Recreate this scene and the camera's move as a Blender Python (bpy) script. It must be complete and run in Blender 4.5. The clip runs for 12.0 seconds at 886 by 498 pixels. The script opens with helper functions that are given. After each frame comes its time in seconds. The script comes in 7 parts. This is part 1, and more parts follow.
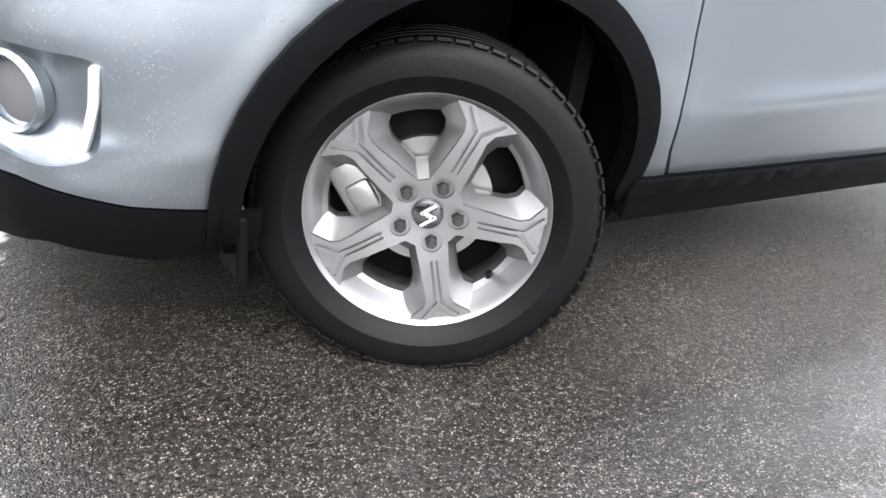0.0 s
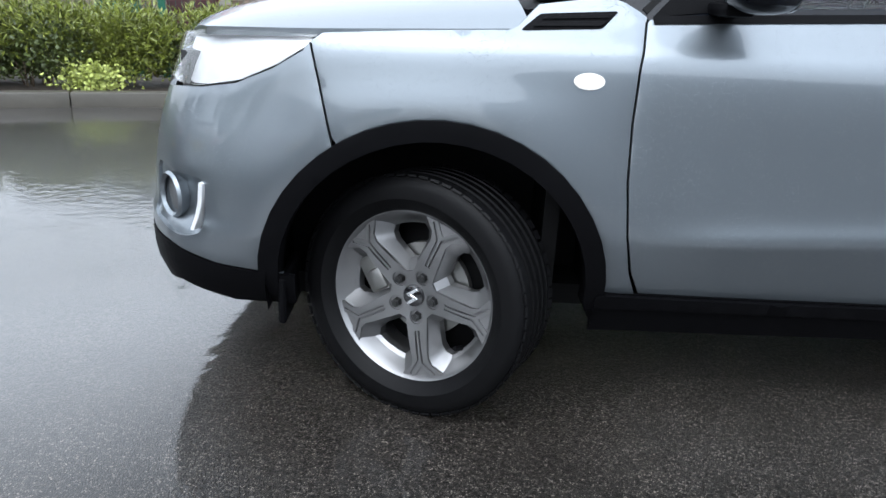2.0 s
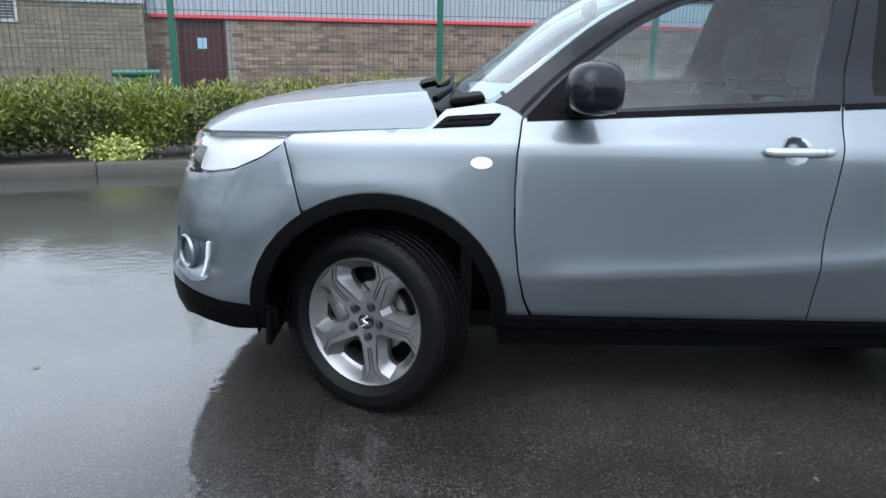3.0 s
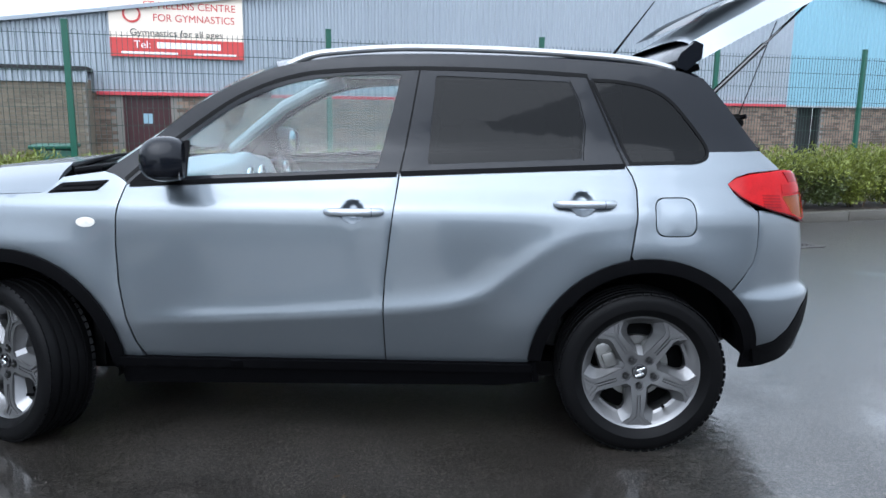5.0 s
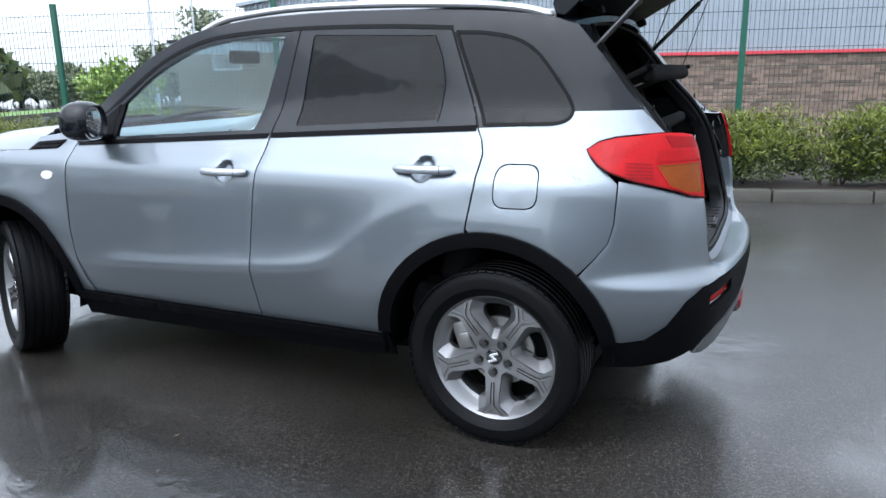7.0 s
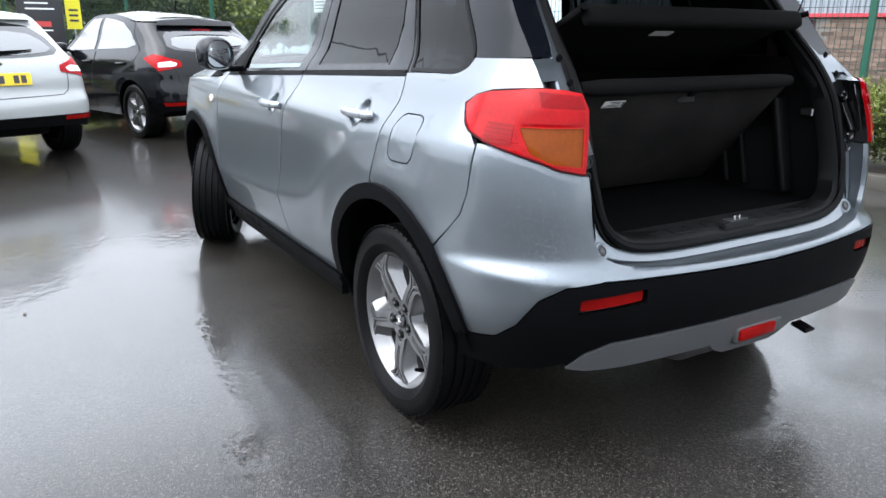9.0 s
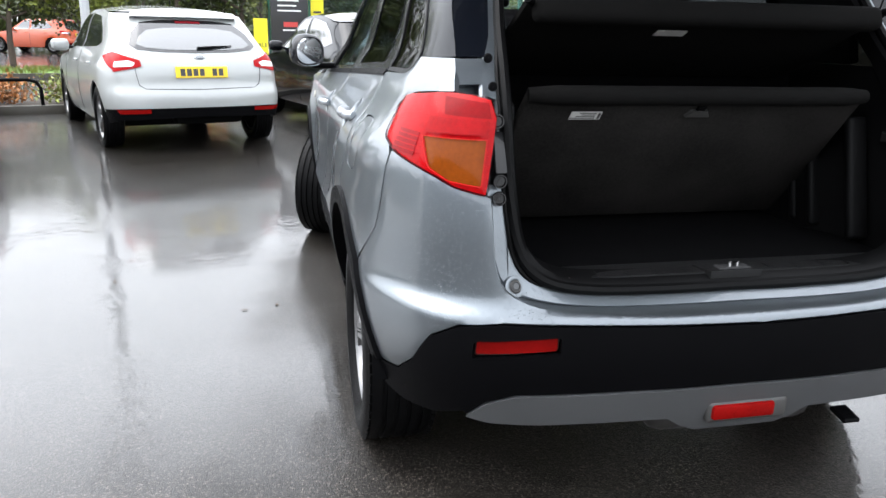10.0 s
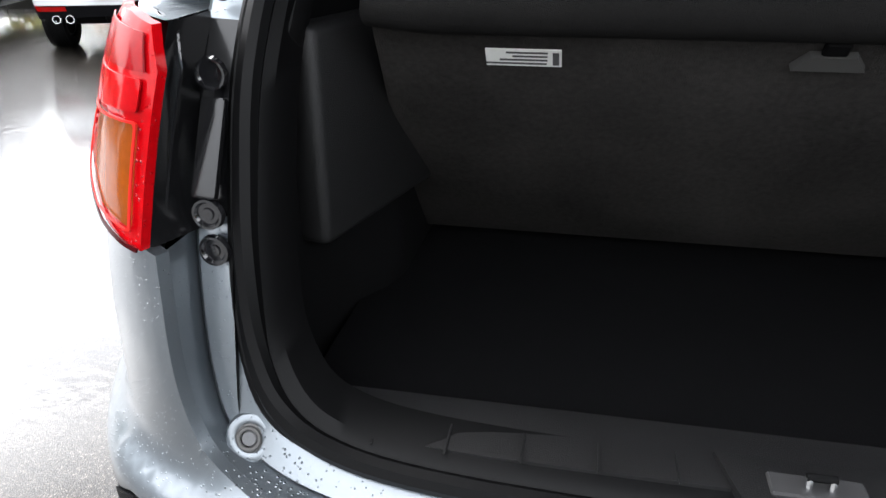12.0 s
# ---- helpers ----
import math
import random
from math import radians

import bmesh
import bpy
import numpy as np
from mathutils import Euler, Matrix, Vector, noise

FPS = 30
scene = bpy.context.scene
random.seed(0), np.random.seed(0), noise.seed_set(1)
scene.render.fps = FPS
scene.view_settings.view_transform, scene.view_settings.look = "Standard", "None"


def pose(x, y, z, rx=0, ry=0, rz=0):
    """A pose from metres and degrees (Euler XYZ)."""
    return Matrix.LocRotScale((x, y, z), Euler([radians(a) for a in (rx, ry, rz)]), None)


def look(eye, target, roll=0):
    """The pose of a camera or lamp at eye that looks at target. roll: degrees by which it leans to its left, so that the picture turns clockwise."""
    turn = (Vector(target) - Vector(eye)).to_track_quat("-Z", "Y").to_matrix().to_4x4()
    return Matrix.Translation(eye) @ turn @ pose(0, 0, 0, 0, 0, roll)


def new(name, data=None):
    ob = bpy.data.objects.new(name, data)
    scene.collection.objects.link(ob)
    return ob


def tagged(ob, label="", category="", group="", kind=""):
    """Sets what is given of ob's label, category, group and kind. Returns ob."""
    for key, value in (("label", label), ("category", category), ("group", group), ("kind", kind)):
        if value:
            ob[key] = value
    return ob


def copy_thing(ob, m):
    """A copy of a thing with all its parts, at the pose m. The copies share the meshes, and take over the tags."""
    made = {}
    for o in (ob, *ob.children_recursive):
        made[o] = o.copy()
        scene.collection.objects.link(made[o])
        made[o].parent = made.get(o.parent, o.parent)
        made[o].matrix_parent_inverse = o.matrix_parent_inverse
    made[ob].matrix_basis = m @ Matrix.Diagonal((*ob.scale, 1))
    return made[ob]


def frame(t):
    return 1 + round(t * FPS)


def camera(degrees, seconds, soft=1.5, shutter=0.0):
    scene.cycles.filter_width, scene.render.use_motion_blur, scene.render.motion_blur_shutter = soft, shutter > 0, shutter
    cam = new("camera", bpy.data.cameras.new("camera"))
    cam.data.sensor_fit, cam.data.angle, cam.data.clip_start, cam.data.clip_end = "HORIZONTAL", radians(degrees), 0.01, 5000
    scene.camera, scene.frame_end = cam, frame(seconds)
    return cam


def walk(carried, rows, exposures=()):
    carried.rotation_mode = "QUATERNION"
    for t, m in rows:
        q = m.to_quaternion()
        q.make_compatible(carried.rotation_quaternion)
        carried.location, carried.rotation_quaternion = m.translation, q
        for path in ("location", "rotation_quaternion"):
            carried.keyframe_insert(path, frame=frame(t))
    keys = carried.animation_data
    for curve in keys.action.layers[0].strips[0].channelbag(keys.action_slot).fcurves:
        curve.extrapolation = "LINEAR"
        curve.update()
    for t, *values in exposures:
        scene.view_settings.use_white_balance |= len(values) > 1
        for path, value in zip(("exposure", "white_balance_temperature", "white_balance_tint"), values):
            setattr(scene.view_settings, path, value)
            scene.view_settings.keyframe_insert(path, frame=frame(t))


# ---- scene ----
cam = camera(62.6, 12.0)
PATH = [
    (0, (-1.871, -1.887, 0.898), (-0.955, -0.376, -0.04), 8.1),
    (0.5, (-1.575, -1.815, 0.828), (-0.92, -0.178, -0.116), 9.6),
    (1, (-1.454, -1.902, 0.809), (-1.059, -0.126, -0.023), 6.4),
    (1.5, (-1.416, -2.19, 0.96), (-1.113, -0.399, 0.122), 6.1),
    (2, (-1.213, -2.566, 1.081), (-1.197, -0.686, 0.401), 2.81),
    (2.5, (-1.121, -2.928, 1.195), (-1.09, -1.003, 0.654), 3.32),
    (2.7, (-1.076, -3.064, 1.234), (-1.082, -1.147, 0.666), 1.79),
    (4.3, (-0.076, -3.465, 1.316), (-0.115, -1.506, 0.916), -0.0),
    (4.5, (0.128, -3.533, 1.314), (0.067, -1.574, 0.916), 0.5),
    (5, (0.536, -3.555, 1.312), (0.49, -1.59, 0.944), 0.7),
    (5.5, (0.982, -3.467, 1.327), (0.827, -1.522, 0.887), -0.6),
    (6, (1.404, -3.422, 1.305), (0.94, -1.525, 0.872), 0.8),
    (6.5, (1.787, -3.268, 1.31), (1.123, -1.437, 0.854), -0.3),
    (6.7, (1.917, -3.197, 1.309), (1.203, -1.387, 0.844), -0.8),
    (8.3, (3.0, -2.4, 1.264), (1.546, -1.115, 0.78), 0.6),
    (8.5, (3.109, -2.267, 1.263), (1.592, -1.067, 0.755), 0.4),
    (9, (3.265, -1.865, 1.241), (1.622, -0.876, 0.672), 0.5),
    (9.5, (3.387, -1.444, 1.233), (1.597, -0.753, 0.672), -0.1),
    (10, (3.371, -1.047, 1.232), (1.499, -0.63, 0.664), 1.3),
    (10.5, (3.22, -0.709, 1.251), (1.354, -0.479, 0.57), 2.4),
    (11, (3.032, -0.462, 1.233), (1.142, -0.623, 0.6), 1.1),
    (11.2, (2.911, -0.384, 1.244), (1.042, -0.624, 0.574), 0.4),
    (11.5, (2.705, -0.321, 1.221), (0.865, -0.658, 0.514), 1.5),
    (12, (2.451, -0.229, 1.185), (0.672, -0.597, 0.347), -0.4),
]
EXPOSURES = [(0, 3.3, 6400, 13), (0.5, 3.75, 6500, 12), (1.0, 3.7, 6500, 12), (1.5, 3.35, 6450, 11), (1.9, 2.1, 5950, 9), (2.5, 1.8, 5750, 8), (4.5, 1.68, 5600, 9), (6.5, 1.76, 5650, 9), (8.5, 2.05, 5950, 10), (10.0, 2.2, 6300, 11), (10.5, 2.3, 6450, 11), (11, 2.15, 6450, 11), (11.5, 2.05, 6450, 12), (12, 2.8, 6400, 11)]
walk(cam, [(t, look(eye, target, roll)) for t, eye, target, roll in PATH], EXPOSURES)

# ---------------------------------------------------------------- light
world = bpy.data.worlds.new("overcast_sky")
scene.world = world
world.use_nodes = True
wt = world.node_tree
wt.nodes.clear()
sky = wt.nodes.new("ShaderNodeTexSky")
sky.sky_type = 'NISHITA'
sky.sun_disc = False
sky.sun_elevation = radians(52)
sky.sun_rotation = radians(200)
sky.dust_density = 2.0
sky.air_density = 1.2
grey = wt.nodes.new("ShaderNodeHueSaturation")
grey.inputs["Saturation"].default_value = 0.22
bgd = wt.nodes.new("ShaderNodeBackground")
bgd.inputs["Strength"].default_value = 0.15
wout = wt.nodes.new("ShaderNodeOutputWorld")
wt.links.new(sky.outputs[0], grey.inputs["Color"])
cloud = wt.nodes.new("ShaderNodeMix")
cloud.data_type = 'RGBA'
cloud.inputs["Factor"].default_value = 0.65
cloud.inputs["B"].default_value = (4.3, 4.4, 4.5, 1)
wt.links.new(grey.outputs[0], cloud.inputs["A"])
way = wt.nodes.new("ShaderNodeTexCoord")
rise = wt.nodes.new("ShaderNodeSeparateXYZ")
wt.links.new(way.outputs["Generated"], rise.inputs[0])
deck = wt.nodes.new("ShaderNodeMapRange")
for key, value in (("From Min", 0.0), ("From Max", 1.0), ("To Min", 0.68), ("To Max", 1.5)):
    deck.inputs[key].default_value = value
wt.links.new(rise.outputs["Z"], deck.inputs["Value"])
overcast = wt.nodes.new("ShaderNodeVectorMath")
overcast.operation = 'SCALE'
wt.links.new(cloud.outputs["Result"], overcast.inputs[0])
wt.links.new(deck.outputs[0], overcast.inputs["Scale"])
wt.links.new(overcast.outputs[0], bgd.inputs["Color"])
wt.links.new(bgd.outputs[0], wout.inputs["Surface"])
sun_data = bpy.data.lights.new("sun", 'SUN')
sun_data.energy = 0.5
sun_data.angle = radians(60)
sun_data.color = (1.0, 0.97, 0.93)
sun = new("sun", sun_data)
sun.matrix_world = look((-6, -16, 24), (0, 0, 0))


# ---------------------------------------------------------------- materials
def surf(name, col, rough=0.5, metal=0.0, var=0.12, scale=6.0, fine=0.06, fscale=90.0, bump=0.0, bscale=150.0, coat=0.0, spec=0.5, island=0.0, objvar=0.0, stretch=(1, 1, 1)):
    """Principled surface with colour variation at two scales and fine relief."""
    m = bpy.data.materials.new(name)
    m.use_nodes = True
    nt = m.node_tree
    b = nt.nodes["Principled BSDF"]
    tc = nt.nodes.new("ShaderNodeTexCoord")
    mp = nt.nodes.new("ShaderNodeMapping")
    mp.inputs["Scale"].default_value = stretch
    nt.links.new(tc.outputs["Object"], mp.inputs["Vector"])
    n1 = nt.nodes.new("ShaderNodeTexNoise")
    n1.inputs["Scale"].default_value = scale
    n1.inputs["Detail"].default_value = 4
    n2 = nt.nodes.new("ShaderNodeTexNoise")
    n2.inputs["Scale"].default_value = fscale
    n2.inputs["Detail"].default_value = 2
    for n in (n1, n2):
        nt.links.new(mp.outputs[0], n.inputs["Vector"])

    def math_node(op, a, c):
        k = nt.nodes.new("ShaderNodeMath")
        k.operation = op
        for i, v in enumerate((a, c)):
            if isinstance(v, (int, float)):
                k.inputs[i].default_value = v
            else:
                nt.links.new(v, k.inputs[i])
        return k.outputs[0]
    f = math_node('ADD', math_node('MULTIPLY', math_node('SUBTRACT', n1.outputs[0], 0.5), 2 * var), 1.0)
    f = math_node('ADD', f, math_node('MULTIPLY', math_node('SUBTRACT', n2.outputs[0], 0.5), 2 * fine))
    if island:
        g = nt.nodes.new("ShaderNodeNewGeometry")
        f = math_node('ADD', f, math_node('MULTIPLY', math_node('SUBTRACT', g.outputs["Random Per Island"], 0.5), island))
    if objvar:
        g = nt.nodes.new("ShaderNodeObjectInfo")
        f = math_node('ADD', f, math_node('MULTIPLY', math_node('SUBTRACT', g.outputs["Random"], 0.5), objvar))
    mul = nt.nodes.new("ShaderNodeVectorMath")
    mul.operation = 'SCALE'
    mul.inputs[0].default_value = col
    nt.links.new(f, mul.inputs["Scale"])
    nt.links.new(mul.outputs[0], b.inputs["Base Color"])
    r = math_node('ADD', math_node('MULTIPLY', math_node('SUBTRACT', n1.outputs[0], 0.5), 0.25 * rough), rough)
    nt.links.new(r, b.inputs["Roughness"])
    b.inputs["Metallic"].default_value = metal
    b.inputs["Specular IOR Level"].default_value = spec
    b.inputs["Coat Weight"].default_value = coat
    b.inputs["Coat Roughness"].default_value = 0.04 if coat != 0.55 else 0.12
    if bump:
        n3 = nt.nodes.new("ShaderNodeTexNoise")
        n3.inputs["Scale"].default_value = bscale
        n3.inputs["Detail"].default_value = 3
        nt.links.new(mp.outputs[0], n3.inputs["Vector"])
        bp = nt.nodes.new("ShaderNodeBump")
        bp.inputs["Strength"].default_value = min(1.0, bump)
        bp.inputs["Distance"].default_value = 0.004
        nt.links.new(n3.outputs[0], bp.inputs["Height"])
        nt.links.new(bp.outputs[0], b.inputs["Normal"])
    return m


def droplets(m, size=70.0, amount=0.30, height=0.0022, coat=False):
    """Rain drops on a surface: small domes where a cell pattern is near its points."""
    nt = m.node_tree
    b = nt.nodes["Principled BSDF"]
    tc = nt.nodes.new("ShaderNodeTexCoord")
    vo = nt.nodes.new("ShaderNodeTexVoronoi")
    vo.inputs["Scale"].default_value = size
    vo.inputs["Randomness"].default_value = 1.0
    no = nt.nodes.new("ShaderNodeTexNoise")
    no.inputs["Scale"].default_value = 9.0
    nt.links.new(tc.outputs["Object"], no.inputs["Vector"])
    nt.links.new(tc.outputs["Object"], vo.inputs["Vector"])
    geo = nt.nodes.new("ShaderNodeNewGeometry")
    sep = nt.nodes.new("ShaderNodeSeparateXYZ")
    nt.links.new(geo.outputs["Normal"], sep.inputs[0])
    up = nt.nodes.new("ShaderNodeMapRange")
    up.inputs["From Min"].default_value = 0.0
    up.inputs["From Max"].default_value = 0.7
    up.inputs["To Min"].default_value = 0.43 * amount
    up.inputs["To Max"].default_value = 0.52 * amount
    nt.links.new(sep.outputs["Z"], up.inputs["Value"])
    rad = nt.nodes.new("ShaderNodeMath")
    rad.operation = 'MULTIPLY'
    nt.links.new(up.outputs[0], rad.inputs[0])
    nt.links.new(no.outputs[0], rad.inputs[1])
    dome = nt.nodes.new("ShaderNodeMapRange")
    dome.interpolation_type = 'SMOOTHSTEP'
    dome.inputs["To Min"].default_value = 1.0
    dome.inputs["To Max"].default_value = 0.0
    nt.links.new(rad.outputs[0], dome.inputs["From Max"])
    nt.links.new(vo.outputs["Distance"], dome.inputs["Value"])
    bp = nt.nodes.new("ShaderNodeBump")
    bp.inputs["Strength"].default_value = 0.75
    bp.inputs["Distance"].default_value = height
    nt.links.new(dome.outputs[0], bp.inputs["Height"])
    old = b.inputs["Normal"].links[0].from_socket if b.inputs["Normal"].links else None
    if old:
        nt.links.new(old, bp.inputs["Normal"])
    nt.links.new(bp.outputs[0], b.inputs["Normal"])
    if coat:
        nt.links.new(bp.outputs[0], b.inputs["Coat Normal"])
        b.inputs["Coat IOR"].default_value = 1.6
    return m


def clear_glass(name, tint=(0.9, 0.95, 0.93), keep=0.85, least=0.075, most=0.85):
    """Thin pane: mirror reflection over a tinted see-through sheet."""
    m = bpy.data.materials.new(name)
    m.use_nodes = True
    nt = m.node_tree
    nt.nodes.clear()
    out = nt.nodes.new("ShaderNodeOutputMaterial")
    tr = nt.nodes.new("ShaderNodeBsdfTransparent")
    tr.inputs[0].default_value = (tint[0] * keep, tint[1] * keep, tint[2] * keep, 1)
    gl = nt.nodes.new("ShaderNodeBsdfGlossy")
    gl.inputs["Roughness"].default_value = 0.03
    mix = nt.nodes.new("ShaderNodeMixShader")
    lw = nt.nodes.new("ShaderNodeLayerWeight")
    lw.inputs["Blend"].default_value = 0.5
    pw = nt.nodes.new("ShaderNodeMath")
    pw.operation = 'POWER'
    pw.inputs[1].default_value = 4.0
    nt.links.new(lw.outputs["Facing"], pw.inputs[0])
    ad = nt.nodes.new("ShaderNodeMath")
    ad.operation = 'MULTIPLY_ADD'
    ad.inputs[1].default_value = most
    ad.inputs[2].default_value = least
    nt.links.new(pw.outputs[0], ad.inputs[0])
    nt.links.new(ad.outputs[0], mix.inputs[0])
    nt.links.new(tr.outputs[0], mix.inputs[1])
    nt.links.new(gl.outputs[0], mix.inputs[2])
    nt.links.new(mix.outputs[0], out.inputs[0])
    return m


def lens_plastic(name, col, rough=0.06, trans=0.35, gloss=0.0):
    m = surf(name, col, rough, 0.0, 0.25, 22, 0.2, 110, coat=gloss, spec=0.055)
    m.node_tree.nodes["Principled BSDF"].inputs["Transmission Weight"].default_value = trans
    return m


paint = droplets(surf("grey_metallic_paint", (0.152, 0.172, 0.189), 0.39, 0.85, 0.03, 2, 0.09, 1100, coat=0.72), 175, 0.80, 0.0023, True)
paint_black = droplets(surf("black_roof_paint", (0.0036, 0.0045, 0.0070), 0.2, 0.0, 0.05, 2, 0.03, 600, coat=0.15, spec=0.16), 150, 0.95, 0.004)
plastic = droplets(surf("black_textured_plastic", (0.0024, 0.0024, 0.0029), 0.5, 0.0, 0.15, 9, 0.1, 300, bump=0.25, bscale=900, spec=0.045), 60, 0.14)
plastic_in = surf("dark_cabin_plastic", (0.0030, 0.0030, 0.0032), 0.5, 0.0, 0.1, 6, 0.08, 300, bump=0.2, bscale=700, spec=0.09)
cloth = surf("dark_seat_cloth", (0.014, 0.014, 0.016), 0.9, 0.0, 0.12, 7, 0.15, 500, bump=0.4, bscale=900)
carpet = surf("black_boot_carpet", (0.0019, 0.0019, 0.0022), 0.95, 0.0, 0.25, 12, 0.3, 600, bump=0.6, bscale=800, spec=0.05)
board_felt = surf("charcoal_felt_board", (0.0175, 0.0162, 0.0153), 0.95, 0.0, 0.85, 7, 0.6, 140, bump=0.6, bscale=500, spec=0.1)
sill_plastic = surf("grained_sill_plastic", (0.007, 0.007, 0.0074), 0.42, 0.0, 0.15, 8, 0.1, 300, bump=0.25, bscale=700, spec=0.35)
shelf_felt = surf("black_shelf_felt", (0.0052, 0.005, 0.0048), 0.95, 0.0, 0.5, 9, 0.4, 300, bump=0.5, bscale=700, spec=0.1)
headlining = surf("pale_grey_headlining", (0.35, 0.35, 0.34), 0.9, 0.0, 0.05, 4, 0.08, 300)
skid_grey = surf("grey_skid_plastic", (0.082, 0.084, 0.087), 0.45, 0.2, 0.06, 6, 0.05, 300, bump=0.15, bscale=800)
rubber = surf("tyre_rubber", (0.0028, 0.0028, 0.0031), 0.45, 0.0, 0.3, 14, 0.15, 200, bump=0.2, bscale=400, spec=0.09)
seal_rubber = surf("seal_rubber", (0.0024, 0.0024, 0.0026), 0.45, 0.0, 0.1, 9, 0.05, 300, spec=0.09)
alloy = surf("silver_alloy_paint", (0.195, 0.195, 0.197), 0.38, 0.85, 0.05, 9, 0.04, 500, coat=0.25)
# same alloy, darkened: the shade of the grooves put into the colour
alloy_shaded = surf("shaded_alloy_groove", (0.16, 0.16, 0.162), 0.45, 0.6, 0.08, 9, 0.05, 400)
steel = surf("brushed_brake_steel", (0.24, 0.238, 0.23), 0.4, 0.9, 0.15, 12, 0.1, 200)
shield_dark = surf("dark_dust_shield", (0.0025, 0.0025, 0.0027), 0.7, 0.0, 0.25, 15, 0.15, 150, spec=0.08)
iron = surf("dull_cast_iron", (0.045, 0.042, 0.040), 0.65, 0.3, 0.25, 15, 0.15, 150)
chrome = surf("bright_chrome", (0.75, 0.76, 0.77), 0.08, 1.0, 0.03, 5, 0.02, 100)
# whitened silver: the headlamps' sky reflections put into the colour
lamp_sky_white = surf("sky_whitened_lamp_bowl", (0.60, 0.61, 0.62), 0.4, 0.35, 0.05, 12, 0.03, 60)
clip_grey = surf("dull_grey_clip", (0.055, 0.054, 0.052), 0.5, 0.2, 0.1, 30, 0.05, 200)
panel_grey = surf("grained_boot_panel", (0.0055, 0.0055, 0.0058), 0.5, 0.0, 0.12, 8, 0.1, 300, bump=0.3, bscale=600, spec=0.3)
satin = surf("satin_silver_trim", (0.66, 0.67, 0.68), 0.22, 0.85, 0.04, 5, 0.03, 300, coat=0.4)
nut_metal = surf("dark_wheel_nut_steel", (0.06, 0.06, 0.06), 0.35, 0.9, 0.15, 30, 0.1, 300)
gloss_black = surf("gloss_black", (0.008, 0.008, 0.009), 0.08, 0.0, 0.05, 5, 0.02, 100, coat=1.0)
glass = clear_glass("window_glass", (0.78, 0.92, 0.95), 0.86, least=0.04)
lamp_black = surf("satin_black_bracket", (0.005, 0.005, 0.0055), 0.22, 0.0, 0.08, 8, 0.04, 200, coat=0.25, spec=0.3)
glass_dark = clear_glass("privacy_glass", (0.72, 0.8, 0.84), 0.03, 0.016, 0.5)
lamp_cover = clear_glass("lamp_cover", (1, 1, 1), 0.95)
red_lens = droplets(lens_plastic("red_lamp_lens", (0.32, 0.0012, 0.003), 0.1, 0.0, 0.14), 165, 1.0, 0.004, True)
red_deep = lens_plastic("deep_red_lamp_block", (0.20, 0.0012, 0.003), 0.2, 0.0, 0.12)
red_dull = lens_plastic("smoky_red_lamp_panel", (0.27, 0.0015, 0.003), 0.12, 0.0, 0.12)
red_bright = lens_plastic("bright_red_lamp_edge", (0.40, 0.015, 0.012), 0.15, 0.0)
red_dark = lens_plastic("dark_red_lamp_rim", (0.035, 0.002, 0.003), 0.15, 0.0)
# body paint of the handles, lightened to stand for reflected sky
handle_sky_paint = surf("sky_lightened_metallic_paint", (0.36, 0.385, 0.41), 0.35, 0.6, 0.03, 4, 0.03, 500, coat=0.5)
rail_satin = surf("satin_grey_rail", (0.36, 0.365, 0.37), 0.34, 0.8, 0.05, 5, 0.03, 300)
amber_lens = lens_plastic("amber_lamp_lens", (0.165, 0.036, 0.003), 0.12, 0.0, 0.12)
red_reflector = lens_plastic("red_reflector", (0.19, 0.0035, 0.003), 0.14, 0.0)
clear_lens = lens_plastic("clear_repeater_lens", (0.75, 0.72, 0.66), 0.1, 0.2)
paper = surf("white_label_paper", (0.62, 0.62, 0.6), 0.7, 0.0, 0.05, 20, 0.03, 200)
ink = surf("dark_label_ink", (0.05, 0.05, 0.05), 0.7, 0.0, 0.05, 20, 0.03, 200)
brick_red = surf("mixed_red_brick", (0.168, 0.118, 0.088), 0.85, 0.0, 0.15, 3, 0.2, 60, bump=0.5, bscale=120, island=0.9)
brick_one = surf("mixed_red_brick_single", (0.168, 0.118, 0.088), 0.85, 0.0, 0.15, 3, 0.2, 60, bump=0.5, bscale=120, objvar=0.9)
brick_buff = surf("buff_brick", (0.145, 0.122, 0.088), 0.85, 0.0, 0.12, 3, 0.15, 60, bump=0.5, bscale=120, island=0.35)
mortar = surf("grey_mortar", (0.20, 0.187, 0.167), 0.95, 0.0, 0.12, 4, 0.15, 80, bump=0.4)
cladding = surf("pale_grey_sheet_steel", (0.31, 0.345, 0.38), 0.4, 0.3, 0.10, 0.6, 0.06, 30, stretch=(1, 1, 0.15))
cladding_blue = surf("pale_blue_sheet_steel", (0.22, 0.40, 0.48), 0.4, 0.2, 0.08, 0.6, 0.05, 30, stretch=(1, 1, 0.15))
# sheet for the added, unseen wall that darkens the car's reflections
reflection_wall_clad = surf("grey_wall_sheet", (0.16, 0.17, 0.18), 0.5, 0.1, 0.1, 0.8, 0.06, 30, stretch=(1, 1, 0.2))
red_trim = surf("red_painted_flashing", (0.50, 0.045, 0.06), 0.4, 0.0, 0.08, 2, 0.05, 50)
door_red = surf("dark_red_door_paint", (0.040, 0.007, 0.009), 0.45, 0.0, 0.15, 3, 0.1, 60)
dark_void = surf("dark_recess", (0.015, 0.015, 0.016), 0.8, 0.0, 0.1, 3, 0.05, 60)
